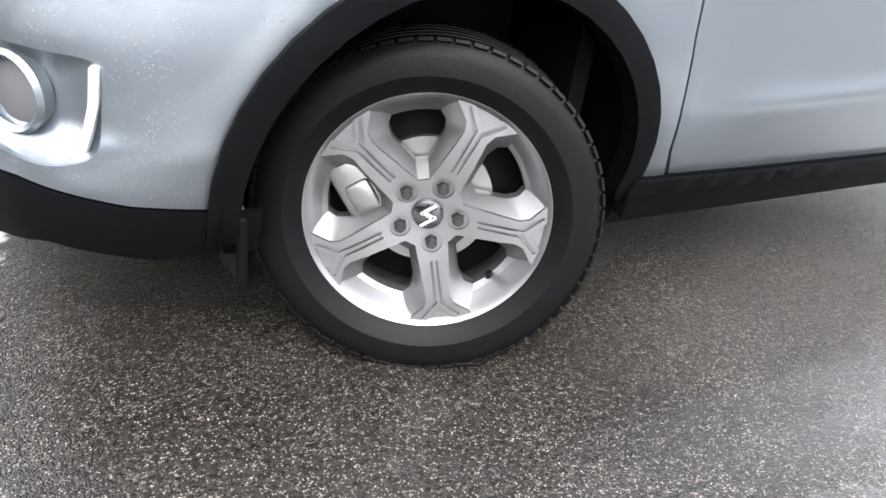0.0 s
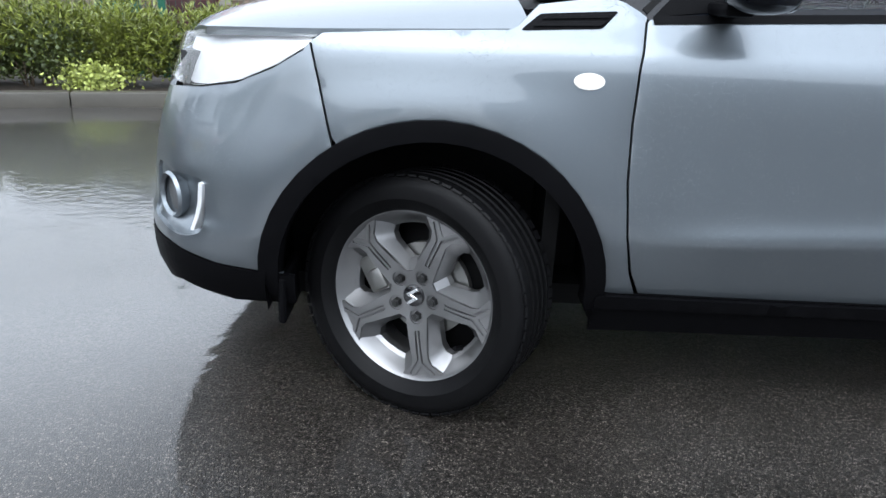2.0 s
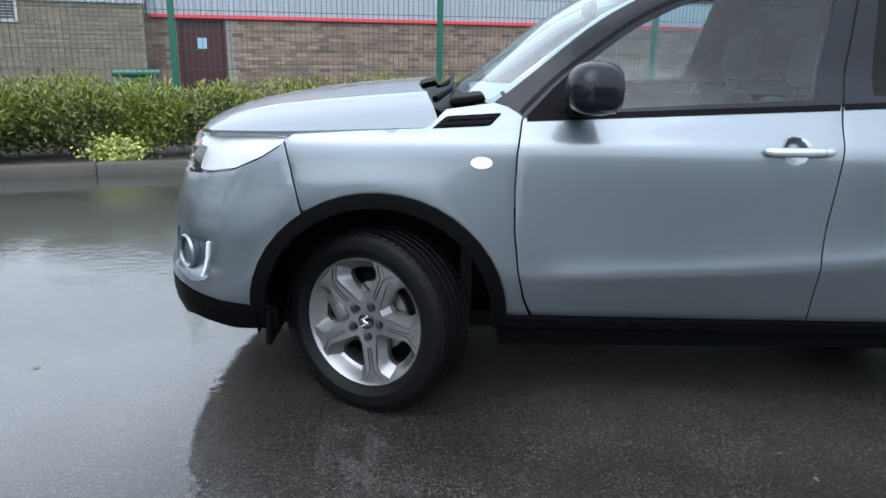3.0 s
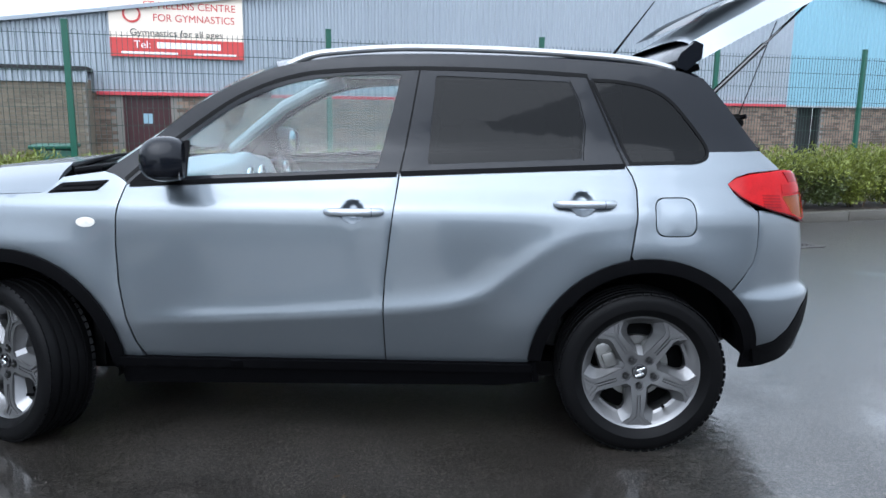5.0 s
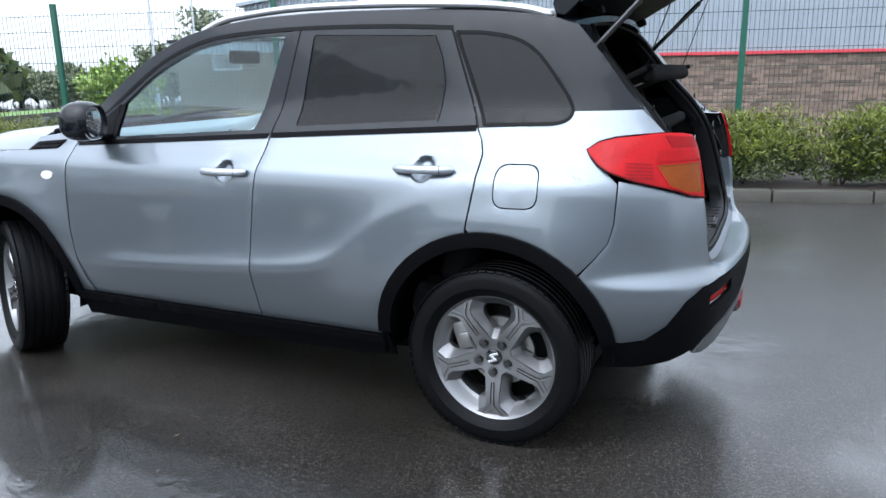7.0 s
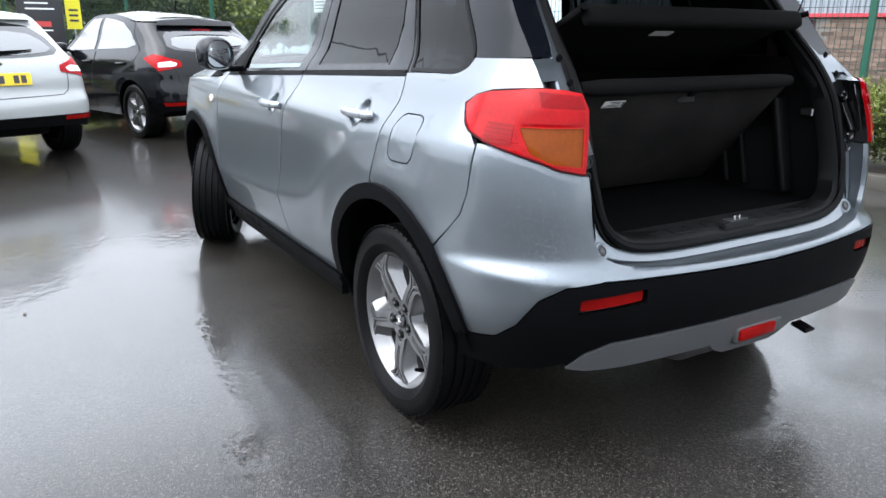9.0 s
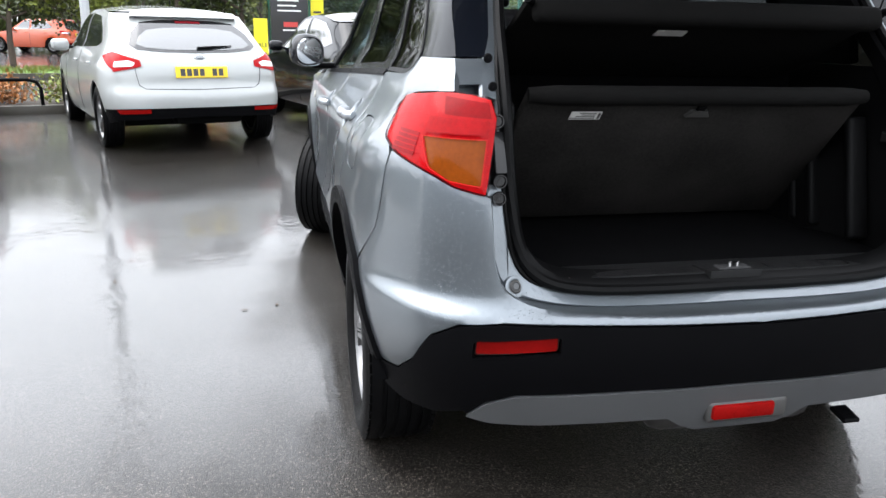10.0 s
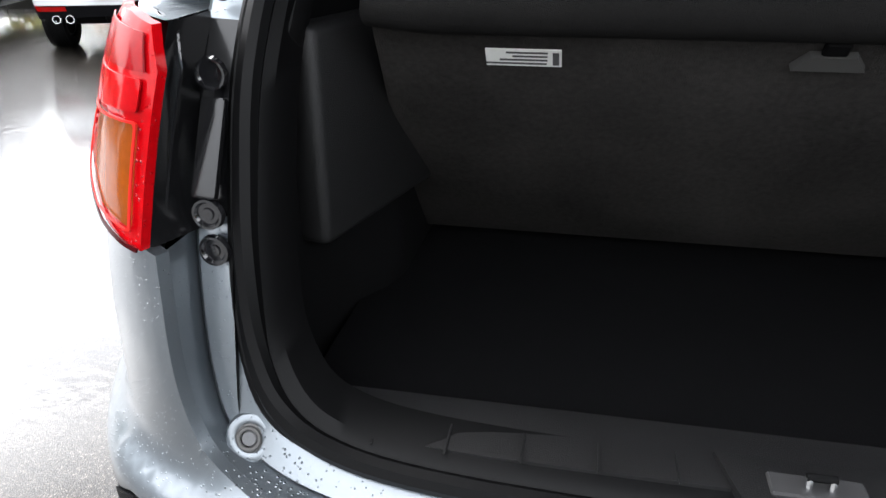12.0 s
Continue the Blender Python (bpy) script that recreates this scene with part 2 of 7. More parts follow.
green_paint = surf("green_fence_coating", (0.008, 0.075, 0.045), 0.4, 0.0, 0.12, 5, 0.06, 100)
green_wire = surf("dark_green_wire", (0.02, 0.045, 0.035), 0.4, 0.0, 0.12, 5, 0.06, 100)
kerb_stone = surf("wet_concrete_kerb", (0.055, 0.050, 0.040), 0.4, 0.0, 0.35, 5, 0.15, 120, bump=0.4, bscale=200)
soil = surf("wet_brown_soil", (0.035, 0.026, 0.018), 0.85, 0.0, 0.35, 6, 0.3, 60, bump=0.8, bscale=60)
leaf_dark = surf("dark_hedge_leaf", (0.045, 0.062, 0.010), 0.45, 0.0, 0.3, 1.2, 0.15, 20, island=0.9)
leaf_mid = surf("fresh_green_leaf", (0.125, 0.148, 0.018), 0.45, 0.0, 0.3, 1.2, 0.15, 20, island=0.8)
# green leaf paled and greyed: distance haze put into the colour
leaf_hazed = surf("haze_paled_green_leaf", (0.15, 0.17, 0.095), 0.55, 0.0, 0.3, 1.2, 0.15, 20, island=0.6)
leaf_bright = surf("bright_young_leaf", (0.20, 0.29, 0.05), 0.5, 0.0, 0.25, 2, 0.15, 20, island=0.7)
leaf_lime = surf("lime_variegated_leaf", (0.30, 0.34, 0.08), 0.5, 0.0, 0.2, 3, 0.15, 20, island=0.6)
leaf_autumn = surf("red_and_yellow_shrub_leaf", (0.30, 0.12, 0.03), 0.5, 0.0, 0.3, 3, 0.15, 20, island=1.2)
twig = surf("brown_twig", (0.07, 0.048, 0.03), 0.85, 0.0, 0.25, 8, 0.2, 80)
bark = surf("grey_brown_bark", (0.085, 0.065, 0.05), 0.9, 0.0, 0.3, 6, 0.25, 60, bump=0.7, bscale=40)
grass_mat = surf("roadside_grass", (0.10, 0.19, 0.03), 0.7, 0.0, 0.25, 1.5, 0.25, 40, bump=0.8, bscale=80)
white_paint = droplets(surf("white_car_paint", (0.50, 0.51, 0.52), 0.3, 0.0, 0.03, 2, 0.02, 200, coat=1.0), 60, 0.2)
silver_white = droplets(surf("silvery_white_car_paint", (0.365, 0.38, 0.375), 0.32, 0.1, 0.03, 2, 0.03, 300, coat=1.0), 60, 0.2)
black_paint = droplets(surf("black_car_paint", (0.0035, 0.004, 0.0052), 0.08, 0.0, 0.05, 2, 0.03, 300, coat=0.35, spec=0.15), 60, 0.2)
orange_paint = surf("orange_car_paint", (0.55, 0.09, 0.03), 0.3, 0.0, 0.05, 2, 0.03, 300, coat=1.0)
plate_yellow = surf("yellow_plate", (0.78, 0.56, 0.02), 0.35, 0.0, 0.04, 9, 0.02, 200)
sign_cream = surf("cream_sign_face", (0.75, 0.66, 0.55), 0.5, 0.0, 0.06, 2, 0.04, 80)
sign_red = surf("red_sign_face", (0.50, 0.05, 0.045), 0.5, 0.0, 0.06, 2, 0.04, 80)
sign_yellow = surf("yellow_banner", (0.80, 0.72, 0.02), 0.5, 0.0, 0.06, 2, 0.04, 80)
white_letter = surf("white_lettering", (0.8, 0.8, 0.78), 0.5, 0.0, 0.03, 5, 0.02, 80)
dark_letter = surf("dark_lettering", (0.05, 0.045, 0.04), 0.5, 0.0, 0.03, 5, 0.02, 80)
grey_metal = surf("galvanised_steel", (0.38, 0.39, 0.40), 0.4, 0.7, 0.1, 4, 0.08, 80)
totem_black = surf("black_sign_panel", (0.03, 0.03, 0.034), 0.35, 0.0, 0.05, 3, 0.03, 80)


# ---------------------------------------------------------------- building tools
from mathutils import geometry


def finish(name, verts, faces, mat, parent=None, label="", smooth=True, angle=35):
    me = bpy.data.meshes.new(name)
    me.from_pydata([tuple(v) for v in verts], [], faces)
    me.materials.append(mat)
    if smooth:
        me.shade_smooth()
        me.set_sharp_from_angle(angle=radians(angle))
    ob = new(name, me)
    if parent is not None:
        ob.parent = parent
    if label:
        ob["label"] = label
    return ob


def part(name, bm, mat, parent=None, label="", smooth=True, angle=35):
    me = bpy.data.meshes.new(name)
    bm.to_mesh(me)
    bm.free()
    me.materials.append(mat)
    if smooth:
        me.shade_smooth()
        me.set_sharp_from_angle(angle=radians(angle))
    ob = new(name, me)
    if parent is not None:
        ob.parent = parent
    if label:
        ob["label"] = label
    return ob


def thing(name, label, category, group="", kind="", at=None):
    ob = new(name)
    ob.empty_display_size = 0.1
    if at is not None:
        ob.matrix_world = at
    return tagged(ob, label, category, group, kind)


def box_bm(bm, sx, sy, sz, m=Matrix(), bevel=0.0, seg=2):
    g = bmesh.ops.create_cube(bm, size=1.0, matrix=m @ Matrix.Diagonal((sx, sy, sz, 1)))
    if bevel:
        es = list({e for v in g["verts"] for e in v.link_edges})
        bmesh.ops.bevel(bm, geom=es, offset=bevel, segments=seg, affect='EDGES', profile=0.5)
    return bm


def boxes(*items):
    bm = bmesh.new()
    for it in items:
        box_bm(bm, *it)
    return bm


def tube_bm(pts, r, n=8, caps=True, bm=None):
    """A tube along a path; r is one radius or one for each point."""
    bm = bm or bmesh.new()
    pts = [Vector(p) for p in pts]
    rs = r if isinstance(r, (list, tuple)) else [r] * len(pts)
    up = Vector((0, 0, 1))
    rings = []
    for i, p in enumerate(pts):
        d = (pts[min(i + 1, len(pts) - 1)] - pts[max(i - 1, 0)]).normalized()
        a = d.cross(up)
        if a.length < 0.05:
            a = d.cross(Vector((1, 0, 0)))
        a.normalize()
        b = d.cross(a)
        rings.append([bm.verts.new(p + rs[i] * (math.cos(k * math.tau / n) * a + math.sin(k * math.tau / n) * b)) for k in range(n)])
    for q, w in zip(rings, rings[1:]):
        for k in range(n):
            bm.faces.new((q[k], q[(k + 1) % n], w[(k + 1) % n], w[k]))
    if caps:
        bm.faces.new(rings[0])
        bm.faces.new(list(reversed(rings[-1])))
    bmesh.ops.recalc_face_normals(bm, faces=bm.faces)
    return bm


def lathe(profile, n=64, axis='Y', closed=False):
    """Turns (radius, along) points about an axis through the origin."""
    verts, faces = [], []
    m = len(profile)
    for k in range(n):
        a = k * math.tau / n
        for r, h in profile:
            verts.append((r * math.cos(a), h, r * math.sin(a)) if axis == 'Y' else (r * math.cos(a), r * math.sin(a), h))
    for k in range(n):
        for j in range(m if closed else m - 1):
            a, b = k * m + j, k * m + (j + 1) % m
            c, d = ((k + 1) % n) * m + (j + 1) % m, ((k + 1) % n) * m + j
            faces.append((a, b, c, d))
    return verts, faces


def lathe_bm(profile, n=64, axis='Y', closed=False):
    v, f = lathe(profile, n, axis, closed)
    bm = bmesh.new()
    vs = [bm.verts.new(p) for p in v]
    for q in f:
        bm.faces.new([vs[i] for i in q])
    bmesh.ops.remove_doubles(bm, verts=bm.verts, dist=1e-5)
    bmesh.ops.recalc_face_normals(bm, faces=bm.faces)
    return bm


def spline(pts, n=8, closed=False):
    """Points along a smooth curve through pts."""
    p = [Vector(q) for q in pts]
    out = []
    m = len(p)
    for i in range(m if closed else m - 1):
        if closed:
            a, b, c, d = p[i - 1], p[i], p[(i + 1) % m], p[(i + 2) % m]
        else:
            a, b, c, d = p[max(i - 1, 0)], p[i], p[i + 1], p[min(i + 2, m - 1)]
        for k in range(n):
            t = k / n
            out.append(0.5 * ((2 * b) + (c - a) * t + (2 * a - 5 * b + 4 * c - d) * t * t + (3 * b - 3 * c + d - a) * t ** 3))
    if not closed:
        out.append(p[-1].copy())
    return out


def rounded(pts, r=0.02, n=4):
    """A polygon's corners rounded off."""
    p = [Vector(q) for q in pts]
    out = []
    for i, c in enumerate(p):
        a, b = p[i - 1], p[(i + 1) % len(p)]
        ra = min(r, (a - c).length * 0.45, (b - c).length * 0.45)
        s, e = c + (a - c).normalized() * ra, c + (b - c).normalized() * ra
        for k in range(n + 1):
            t = k / n
            out.append((1 - t) ** 2 * s + 2 * t * (1 - t) * c + t * t * e)
    return out


def lerp_table(rows, x):
    """Piecewise-linear look-up in (x, value) rows."""
    if x <= rows[0][0]:
        return rows[0][1]
    for (a, b), (c, d) in zip(rows, rows[1:]):
        if x <= c:
            return b + (d - b) * (x - a) / (c - a)
    return rows[-1][1]


def smooth_rows(rows, lo=0.0, hi=2.0, step=0.004):
    """A monotone cubic through (x, value) rows, sampled finely: (grid, values)."""
    x = np.array([r[0] for r in rows], float)
    y = np.array([r[1] for r in rows], float)
    h = np.diff(x)
    g = np.diff(y) / h
    m = np.zeros(len(x))
    m[0], m[-1] = g[0], g[-1]
    for i in range(1, len(x) - 1):
        if g[i - 1] * g[i] > 0:
            a, b = 2 * h[i] + h[i - 1], h[i] + 2 * h[i - 1]
            m[i] = (a + b) / (a / g[i - 1] + b / g[i])
    q = np.arange(lo, hi + step, step)
    c = np.clip(q, x[0], x[-1])
    k = np.clip(np.searchsorted(x, c, side='right') - 1, 0, len(x) - 2)
    t = (c - x[k]) / h[k]
    v = (1 + 2 * t) * (1 - t) ** 2 * y[k] + t * (1 - t) ** 2 * h[k] * m[k] + t * t * (3 - 2 * t) * y[k + 1] + t * t * (t - 1) * h[k] * m[k + 1]
    return q, v


def smooth(a, b, x):
    t = min(1.0, max(0.0, (x - a) / (b - a)))
    return t * t * (3 - 2 * t)


def inside(pt, poly):
    c = False
    x, y = pt
    j = len(poly) - 1
    for i in range(len(poly)):
        (xi, yi), (xj, yj) = poly[i], poly[j]
        if (yi > y) != (yj > y) and x < (xj - xi) * (y - yi) / (yj - yi) + xi:
            c = not c
        j = i
    return c


def resample(poly, step):
    out = []
    for i, a in enumerate(poly):
        b = poly[(i + 1) % len(poly)]
        k = max(1, int(math.ceil((Vector(b) - Vector(a)).length / step)))
        for q in range(k):
            out.append((a[0] + (b[0] - a[0]) * q / k, a[1] + (b[1] - a[1]) * q / k))
    clean = []
    for p in out:
        if not clean or (Vector(p) - Vector(clean[-1])).length > 1e-4:
            clean.append(p)
    if (Vector(clean[0]) - Vector(clean[-1])).length < 1e-4:
        clean.pop()
    return clean


def sheet(outline, fmap, step=0.05, holes=(), rim=0.0015, depth=0.016, off=0.0, rows=(), beyond=99.0):
    """A panel: a flat outline with holes, laid on the surface fmap(u, v, inward), its edges turned inwards.
    Past u = beyond its inner points are the given rows in place of the even grid."""
    loops = [resample([tuple(p)[:2] for p in q], step) for q in (outline, *holes)]
    pts, edges = [], []
    for lp in loops:
        s = len(pts)
        pts += [Vector(p) for p in lp]
        edges += [(s + i, s + (i + 1) % len(lp)) for i in range(len(lp))]
    bound = np.array([tuple(p) for p in pts])
    us, vs = bound[:, 0], bound[:, 1]
    gu = np.arange(us.min() + step * .5, us.max(), step)
    gv = np.arange(vs.min() + step * .5, vs.max(), step)
    pts += [Vector(p) for p in rows]
    for i, a in enumerate(gu):
        if a > beyond:
            break
        for b in gv:
            b2 = b + (0.25 * step if i % 2 else -0.25 * step)
            if ((bound - (a, b2)) ** 2).sum(1).min() < (0.45 * step) ** 2:
                continue
            if inside((a, b2), loops[0]) and not any(inside((a, b2), h) for h in loops[1:]):
                pts.append(Vector((a, b2)))
    v2, _, f2, *_ = geometry.delaunay_2d_cdt(pts, edges, [], 1, 1e-6)
    bm = bmesh.new()
    vv = [bm.verts.new(fmap(p.x, p.y, -off)) for p in v2]
    for f in f2:
        c = sum((v2[i] for i in f), Vector((0, 0))) / len(f)
        if any(inside(c, h) for h in loops[1:]) or not inside(c, loops[0]):
            continue
        bm.faces.new([vv[i] for i in f])
    bm.verts.index_update()
    bm.normal_update()
    tot = 0.0
    fl = list(bm.faces)[:: max(1, len(bm.faces) // 40)]
    idx = {v: p for v, p in zip(vv, v2)}
    for f in fl:
        v = f.verts[0]
        p = idx[v]
        tot += f.normal.dot(Vector(fmap(p.x, p.y, -off - 0.01)) - v.co)
    if tot < 0:
        bmesh.ops.reverse_faces(bm, faces=bm.faces)
    if depth:
        be = [e for e in bm.edges if e.is_boundary]
        bv = {v for e in be for v in e.verts}
        deep = {v: bm.verts.new(fmap(idx[v].x, idx[v].y, depth - off)) for v in bv}
        for v in bv:
            v.co = fmap(idx[v].x, idx[v].y, rim - off)
        for e in be:
            lp = e.link_loops[0]
            a, b = lp.vert, lp.link_loop_next.vert
            bm.faces.new((b, a, deep[a], deep[b]))
    loose = [v for v in bm.verts if not v.link_faces]
    bmesh.ops.delete(bm, geom=loose, context='VERTS')
    return bm


def mirrored(bm):
    """A copy of a bmesh on the other side of the plane y = 0."""
    c = bm.copy()
    for v in c.verts:
        v.co.y = -v.co.y
    bmesh.ops.reverse_faces(c, faces=c.faces)
    return c


def both(name, bm, mat, parent, label=""):
    other = mirrored(bm)
    return part(name, bm, mat, parent, label), part(name, other, mat, parent, label)


def letters(words, size, mat, parent, m, extrude=0.001, width=None):
    """A line of lettering, each character a part of its own."""
    cu = bpy.data.curves.new("letter", 'FONT')
    cu.body = words
    cu.size = size
    cu.extrude = extrude
    cu.align_x, cu.align_y = 'CENTER', 'CENTER'
    tmp = new("letter", cu)
    bpy.context.view_layer.update()
    dep = bpy.context.evaluated_depsgraph_get()
    me = bpy.data.meshes.new_from_object(tmp.evaluated_get(dep))
    bpy.data.objects.remove(tmp)
    bpy.data.curves.remove(cu)
    bm = bmesh.new()
    bm.from_mesh(me)
    bpy.data.meshes.remove(me)
    bmesh.ops.remove_doubles(bm, verts=bm.verts, dist=1e-5)
    xs = [v.co.x for v in bm.verts]
    k = width / (max(xs) - min(xs)) if width else 1.0
    seen, groups = set(), []
    for f in bm.faces:
        if f in seen:
            continue
        heap, isle = [f], []
        seen.add(f)
        while heap:
            g = heap.pop()
            isle.append(g)
            for e in g.edges:
                for h in e.link_faces:
                    if h not in seen:
                        seen.add(h)
                        heap.append(h)
        lo, hi = min(v.co.x for g in isle for v in g.verts), max(v.co.x for g in isle for v in g.verts)
        for q in groups:
            if min(hi, q[1]) - max(lo, q[0]) > .5 * min(hi - lo, q[1] - q[0]):
                q[2].extend(isle)
                q[0], q[1] = min(lo, q[0]), max(hi, q[1])
                break
        else:
            groups.append([lo, hi, isle])
    for lo, hi, isle in sorted(groups, key=lambda q: q[0]):
        vs = list({v for g in isle for v in g.verts})
        where = {v: n for n, v in enumerate(vs)}
        ob = finish("letter", [(v.co.x * k, v.co.y, v.co.z) for v in vs], [tuple(where[v] for v in g.verts) for g in isle], mat, parent, smooth=False)
        ob.matrix_basis = m
    bm.free()


# ---------------------------------------------------------------- ground
def asphalt_material():
    """Wet asphalt: dark binder with pale chippings, a thin film of water, smooth puddles."""
    m = bpy.data.materials.new("wet_asphalt")
    m.use_nodes = True
    nt = m.node_tree
    b = nt.nodes["Principled BSDF"]
    L = nt.links

    def node(kind, **kw):
        n = nt.nodes.new(kind)
        for k, v in kw.items():
            n.inputs[k].default_value = v
        return n

    def rng(src, a, c, lo, hi):
        n = node("ShaderNodeMapRange", **{"From Min": a, "From Max": c, "To Min": lo, "To Max": hi})
        n.interpolation_type = 'SMOOTHSTEP'
        L.new(src, n.inputs["Value"])
        return n.outputs[0]

    def mth(op, p, q):
        n = nt.nodes.new("ShaderNodeMath")
        n.operation = op
        for i, v in enumerate((p, q)):
            if isinstance(v, (int, float)):
                n.inputs[i].default_value = v
            else:
                L.new(v, n.inputs[i])
        return n.outputs[0]
    tc = nt.nodes.new("ShaderNodeTexCoord")
    P = tc.outputs["Object"]
    chips = node("ShaderNodeTexVoronoi", Scale=265.0)
    L.new(P, chips.inputs["Vector"])
    tint = nt.nodes.new("ShaderNodeSeparateColor")
    L.new(chips.outputs["Color"], tint.inputs[0])
    grit = node("ShaderNodeTexNoise", Scale=420.0, Detail=2.0)
    L.new(P, grit.inputs["Vector"])
    broad = node("ShaderNodeTexNoise", Scale=0.55, Detail=5.0, Roughness=0.6)
    L.new(P, broad.inputs["Vector"])
    mid = node("ShaderNodeTexNoise", Scale=5.0, Detail=4.0)
    L.new(P, mid.inputs["Vector"])
    # a film of rain water everywhere, deeper in broad shallow hollows
    place = nt.nodes.new("ShaderNodeSeparateXYZ")
    L.new(P, place.inputs[0])
    edge = mth('ADD', place.outputs["X"], mth('MULTIPLY', mth('SUBTRACT', broad.outputs[0], 0.5), 5.0))
    edge = mth('ADD', edge, mth('MULTIPLY', rng(place.outputs["Y"], -1.6, -1.0, 0.0, 2.2), rng(place.outputs["X"], -0.3, 1.0, 1.0, 0.0)))
    lake = rng(edge, 0.9, 2.5, 1.0, 0.1)
    spot = rng(broad.outputs[0], 0.58, 0.72, 0.0, 0.7)
    pool = mth('MAXIMUM', lake, spot)
    pale = rng(tint.outputs[0], 0.62, 0.95, 0.0, 1.0)
    stone = mth('MULTIPLY', pale, rng(chips.outputs["Distance"], 0.25, 0.6, 1.0, 0.15))
    col = nt.nodes.new("ShaderNodeMix")
    col.data_type = 'RGBA'
    col.inputs["A"].default_value = (0.0145, 0.0127, 0.0109, 1)
    col.inputs["B"].default_value = (0.165, 0.146, 0.126, 1)
    L.new(stone, col.inputs["Factor"])
    shade = nt.nodes.new("ShaderNodeVectorMath")
    shade.operation = 'SCALE'
    L.new(col.outputs["Result"], shade.inputs[0])
    clump = node("ShaderNodeTexNoise", Scale=75.0, Detail=3.0, Roughness=0.7)
    L.new(P, clump.inputs["Vector"])
    worn = rng(clump.outputs[0], 0.30, 0.70, 0.25, 1.75)
    L.new(mth('MULTIPLY', worn, mth('SUBTRACT', mth('ADD', mth('MULTIPLY', grit.outputs[0], 0.5), mth('ADD', 0.35, mth('MULTIPLY', mid.outputs[0], 0.8))), mth('MULTIPLY', pool, 0.30))), shade.inputs["Scale"])
    L.new(shade.outputs[0], b.inputs["Base Color"])
    L.new(rng(pool, 0.0, 1.0, 0.45, 0.30), b.inputs["Roughness"])
    b.inputs["Specular IOR Level"].default_value = 0.25
    graze = nt.nodes.new("ShaderNodeLayerWeight")
    graze.inputs["Blend"].default_value = 0.5
    gloss = rng(graze.outputs["Facing"], 0.34, 0.60, 0.10, 1.0)
    L.new(mth('MULTIPLY', gloss, rng(pool, 0.0, 1.0, 0.42, 0.84)), b.inputs["Coat Weight"])
    L.new(rng(pool, 0.0, 1.0, 0.035, 0.010), b.inputs["Coat Roughness"])
    b.inputs["Coat IOR"].default_value = 1.9
    hgt = mth('ADD', mth('MULTIPLY', chips.outputs["Distance"], -0.8), mth('MULTIPLY', clump.outputs[0], 0.9))
    bp = node("ShaderNodeBump", Distance=0.006)
    L.new(hgt, bp.inputs["Height"])
    L.new(rng(pool, 0.0, 1.0, 0.60, 0.30), bp.inputs["Strength"])
    L.new(bp.outputs[0], b.inputs["Normal"])
    rip = node("ShaderNodeTexNoise", Scale=17.0, Detail=2.5, Roughness=0.5)
    L.new(P, rip.inputs["Vector"])
    fine = node("ShaderNodeBump", Distance=0.0035)
    L.new(hgt, fine.inputs["Height"])
    L.new(rng(pool, 0.0, 1.0, 0.12, 0.02), fine.inputs["Strength"])
    wave = node("ShaderNodeBump", Distance=0.003)
    gust = node("ShaderNodeTexNoise", Scale=1.7, Detail=3.0)
    L.new(P, gust.inputs["Vector"])
    L.new(rng(gust.outputs[0], 0.42, 0.62, 0.10, 1.0), wave.inputs["Strength"])
    L.new(rip.outputs[0], wave.inputs["Height"])
    L.new(fine.outputs[0], wave.inputs["Normal"])
    L.new(wave.outputs[0], b.inputs["Coat Normal"])
    return m


asphalt = asphalt_material()

SLOPE = 0.38
LEN = math.hypot(1, SLOPE)
AX = Vector((1 / LEN, SLOPE / LEN, 0))      # along the kerb, fence and hall
AY = Vector((-SLOPE / LEN, 1 / LEN, 0))     # from the kerb towards the hall
KERB0 = Vector((0, 3.8, 0))


def along(s, d, z=0.0):
    """A place s metres along the kerb and d metres behind its face."""
    return KERB0 + AX * s + AY * d + Vector((0, 0, z))


def verge(s):
    """How far the kerb's face stands behind its line at s: it bends away from the yard."""
    return 1.15 * smooth(4.5, -4.5, s)


def fence_d(s):
    return 2.0 + min(max((3 - s) * .1, -.5), 1.5)


def lane(s, d, z=0.0, turn=0.0):
    return Matrix.Translation(along(s, d, z)) @ Matrix.Rotation(math.atan(SLOPE) + turn, 4, 'Z')


def build_ground():
    ds = [-600, -120, -40, -20, -10, -5, -2.5, 0.0, 0.5, 2.0, 3.5, 8, 20, 60, 160, 600]
    ss = [-600, -160, -60, -30, -20, -12, -8, -4, 0, 4, 8, 12, 20, 40, 160, 600]
    verts, faces = [], []
    for d in ds:
        for s in ss:
            z = -0.5 * smooth(3.2, 7.5, d)
            verts.append(along(s, d, z))
    n = len(ss)
    for i in range(len(ds) - 1):
        for j in range(n - 1):
            faces.append((i * n + j, i * n + j + 1, (i + 1) * n + j + 1, (i + 1) * n + j))
    ob = finish("ground", verts, faces, asphalt, smooth=False)
    tagged(ob, "wet dark asphalt yard with puddles and pale chippings", "ground", kind="structure")


build_ground()


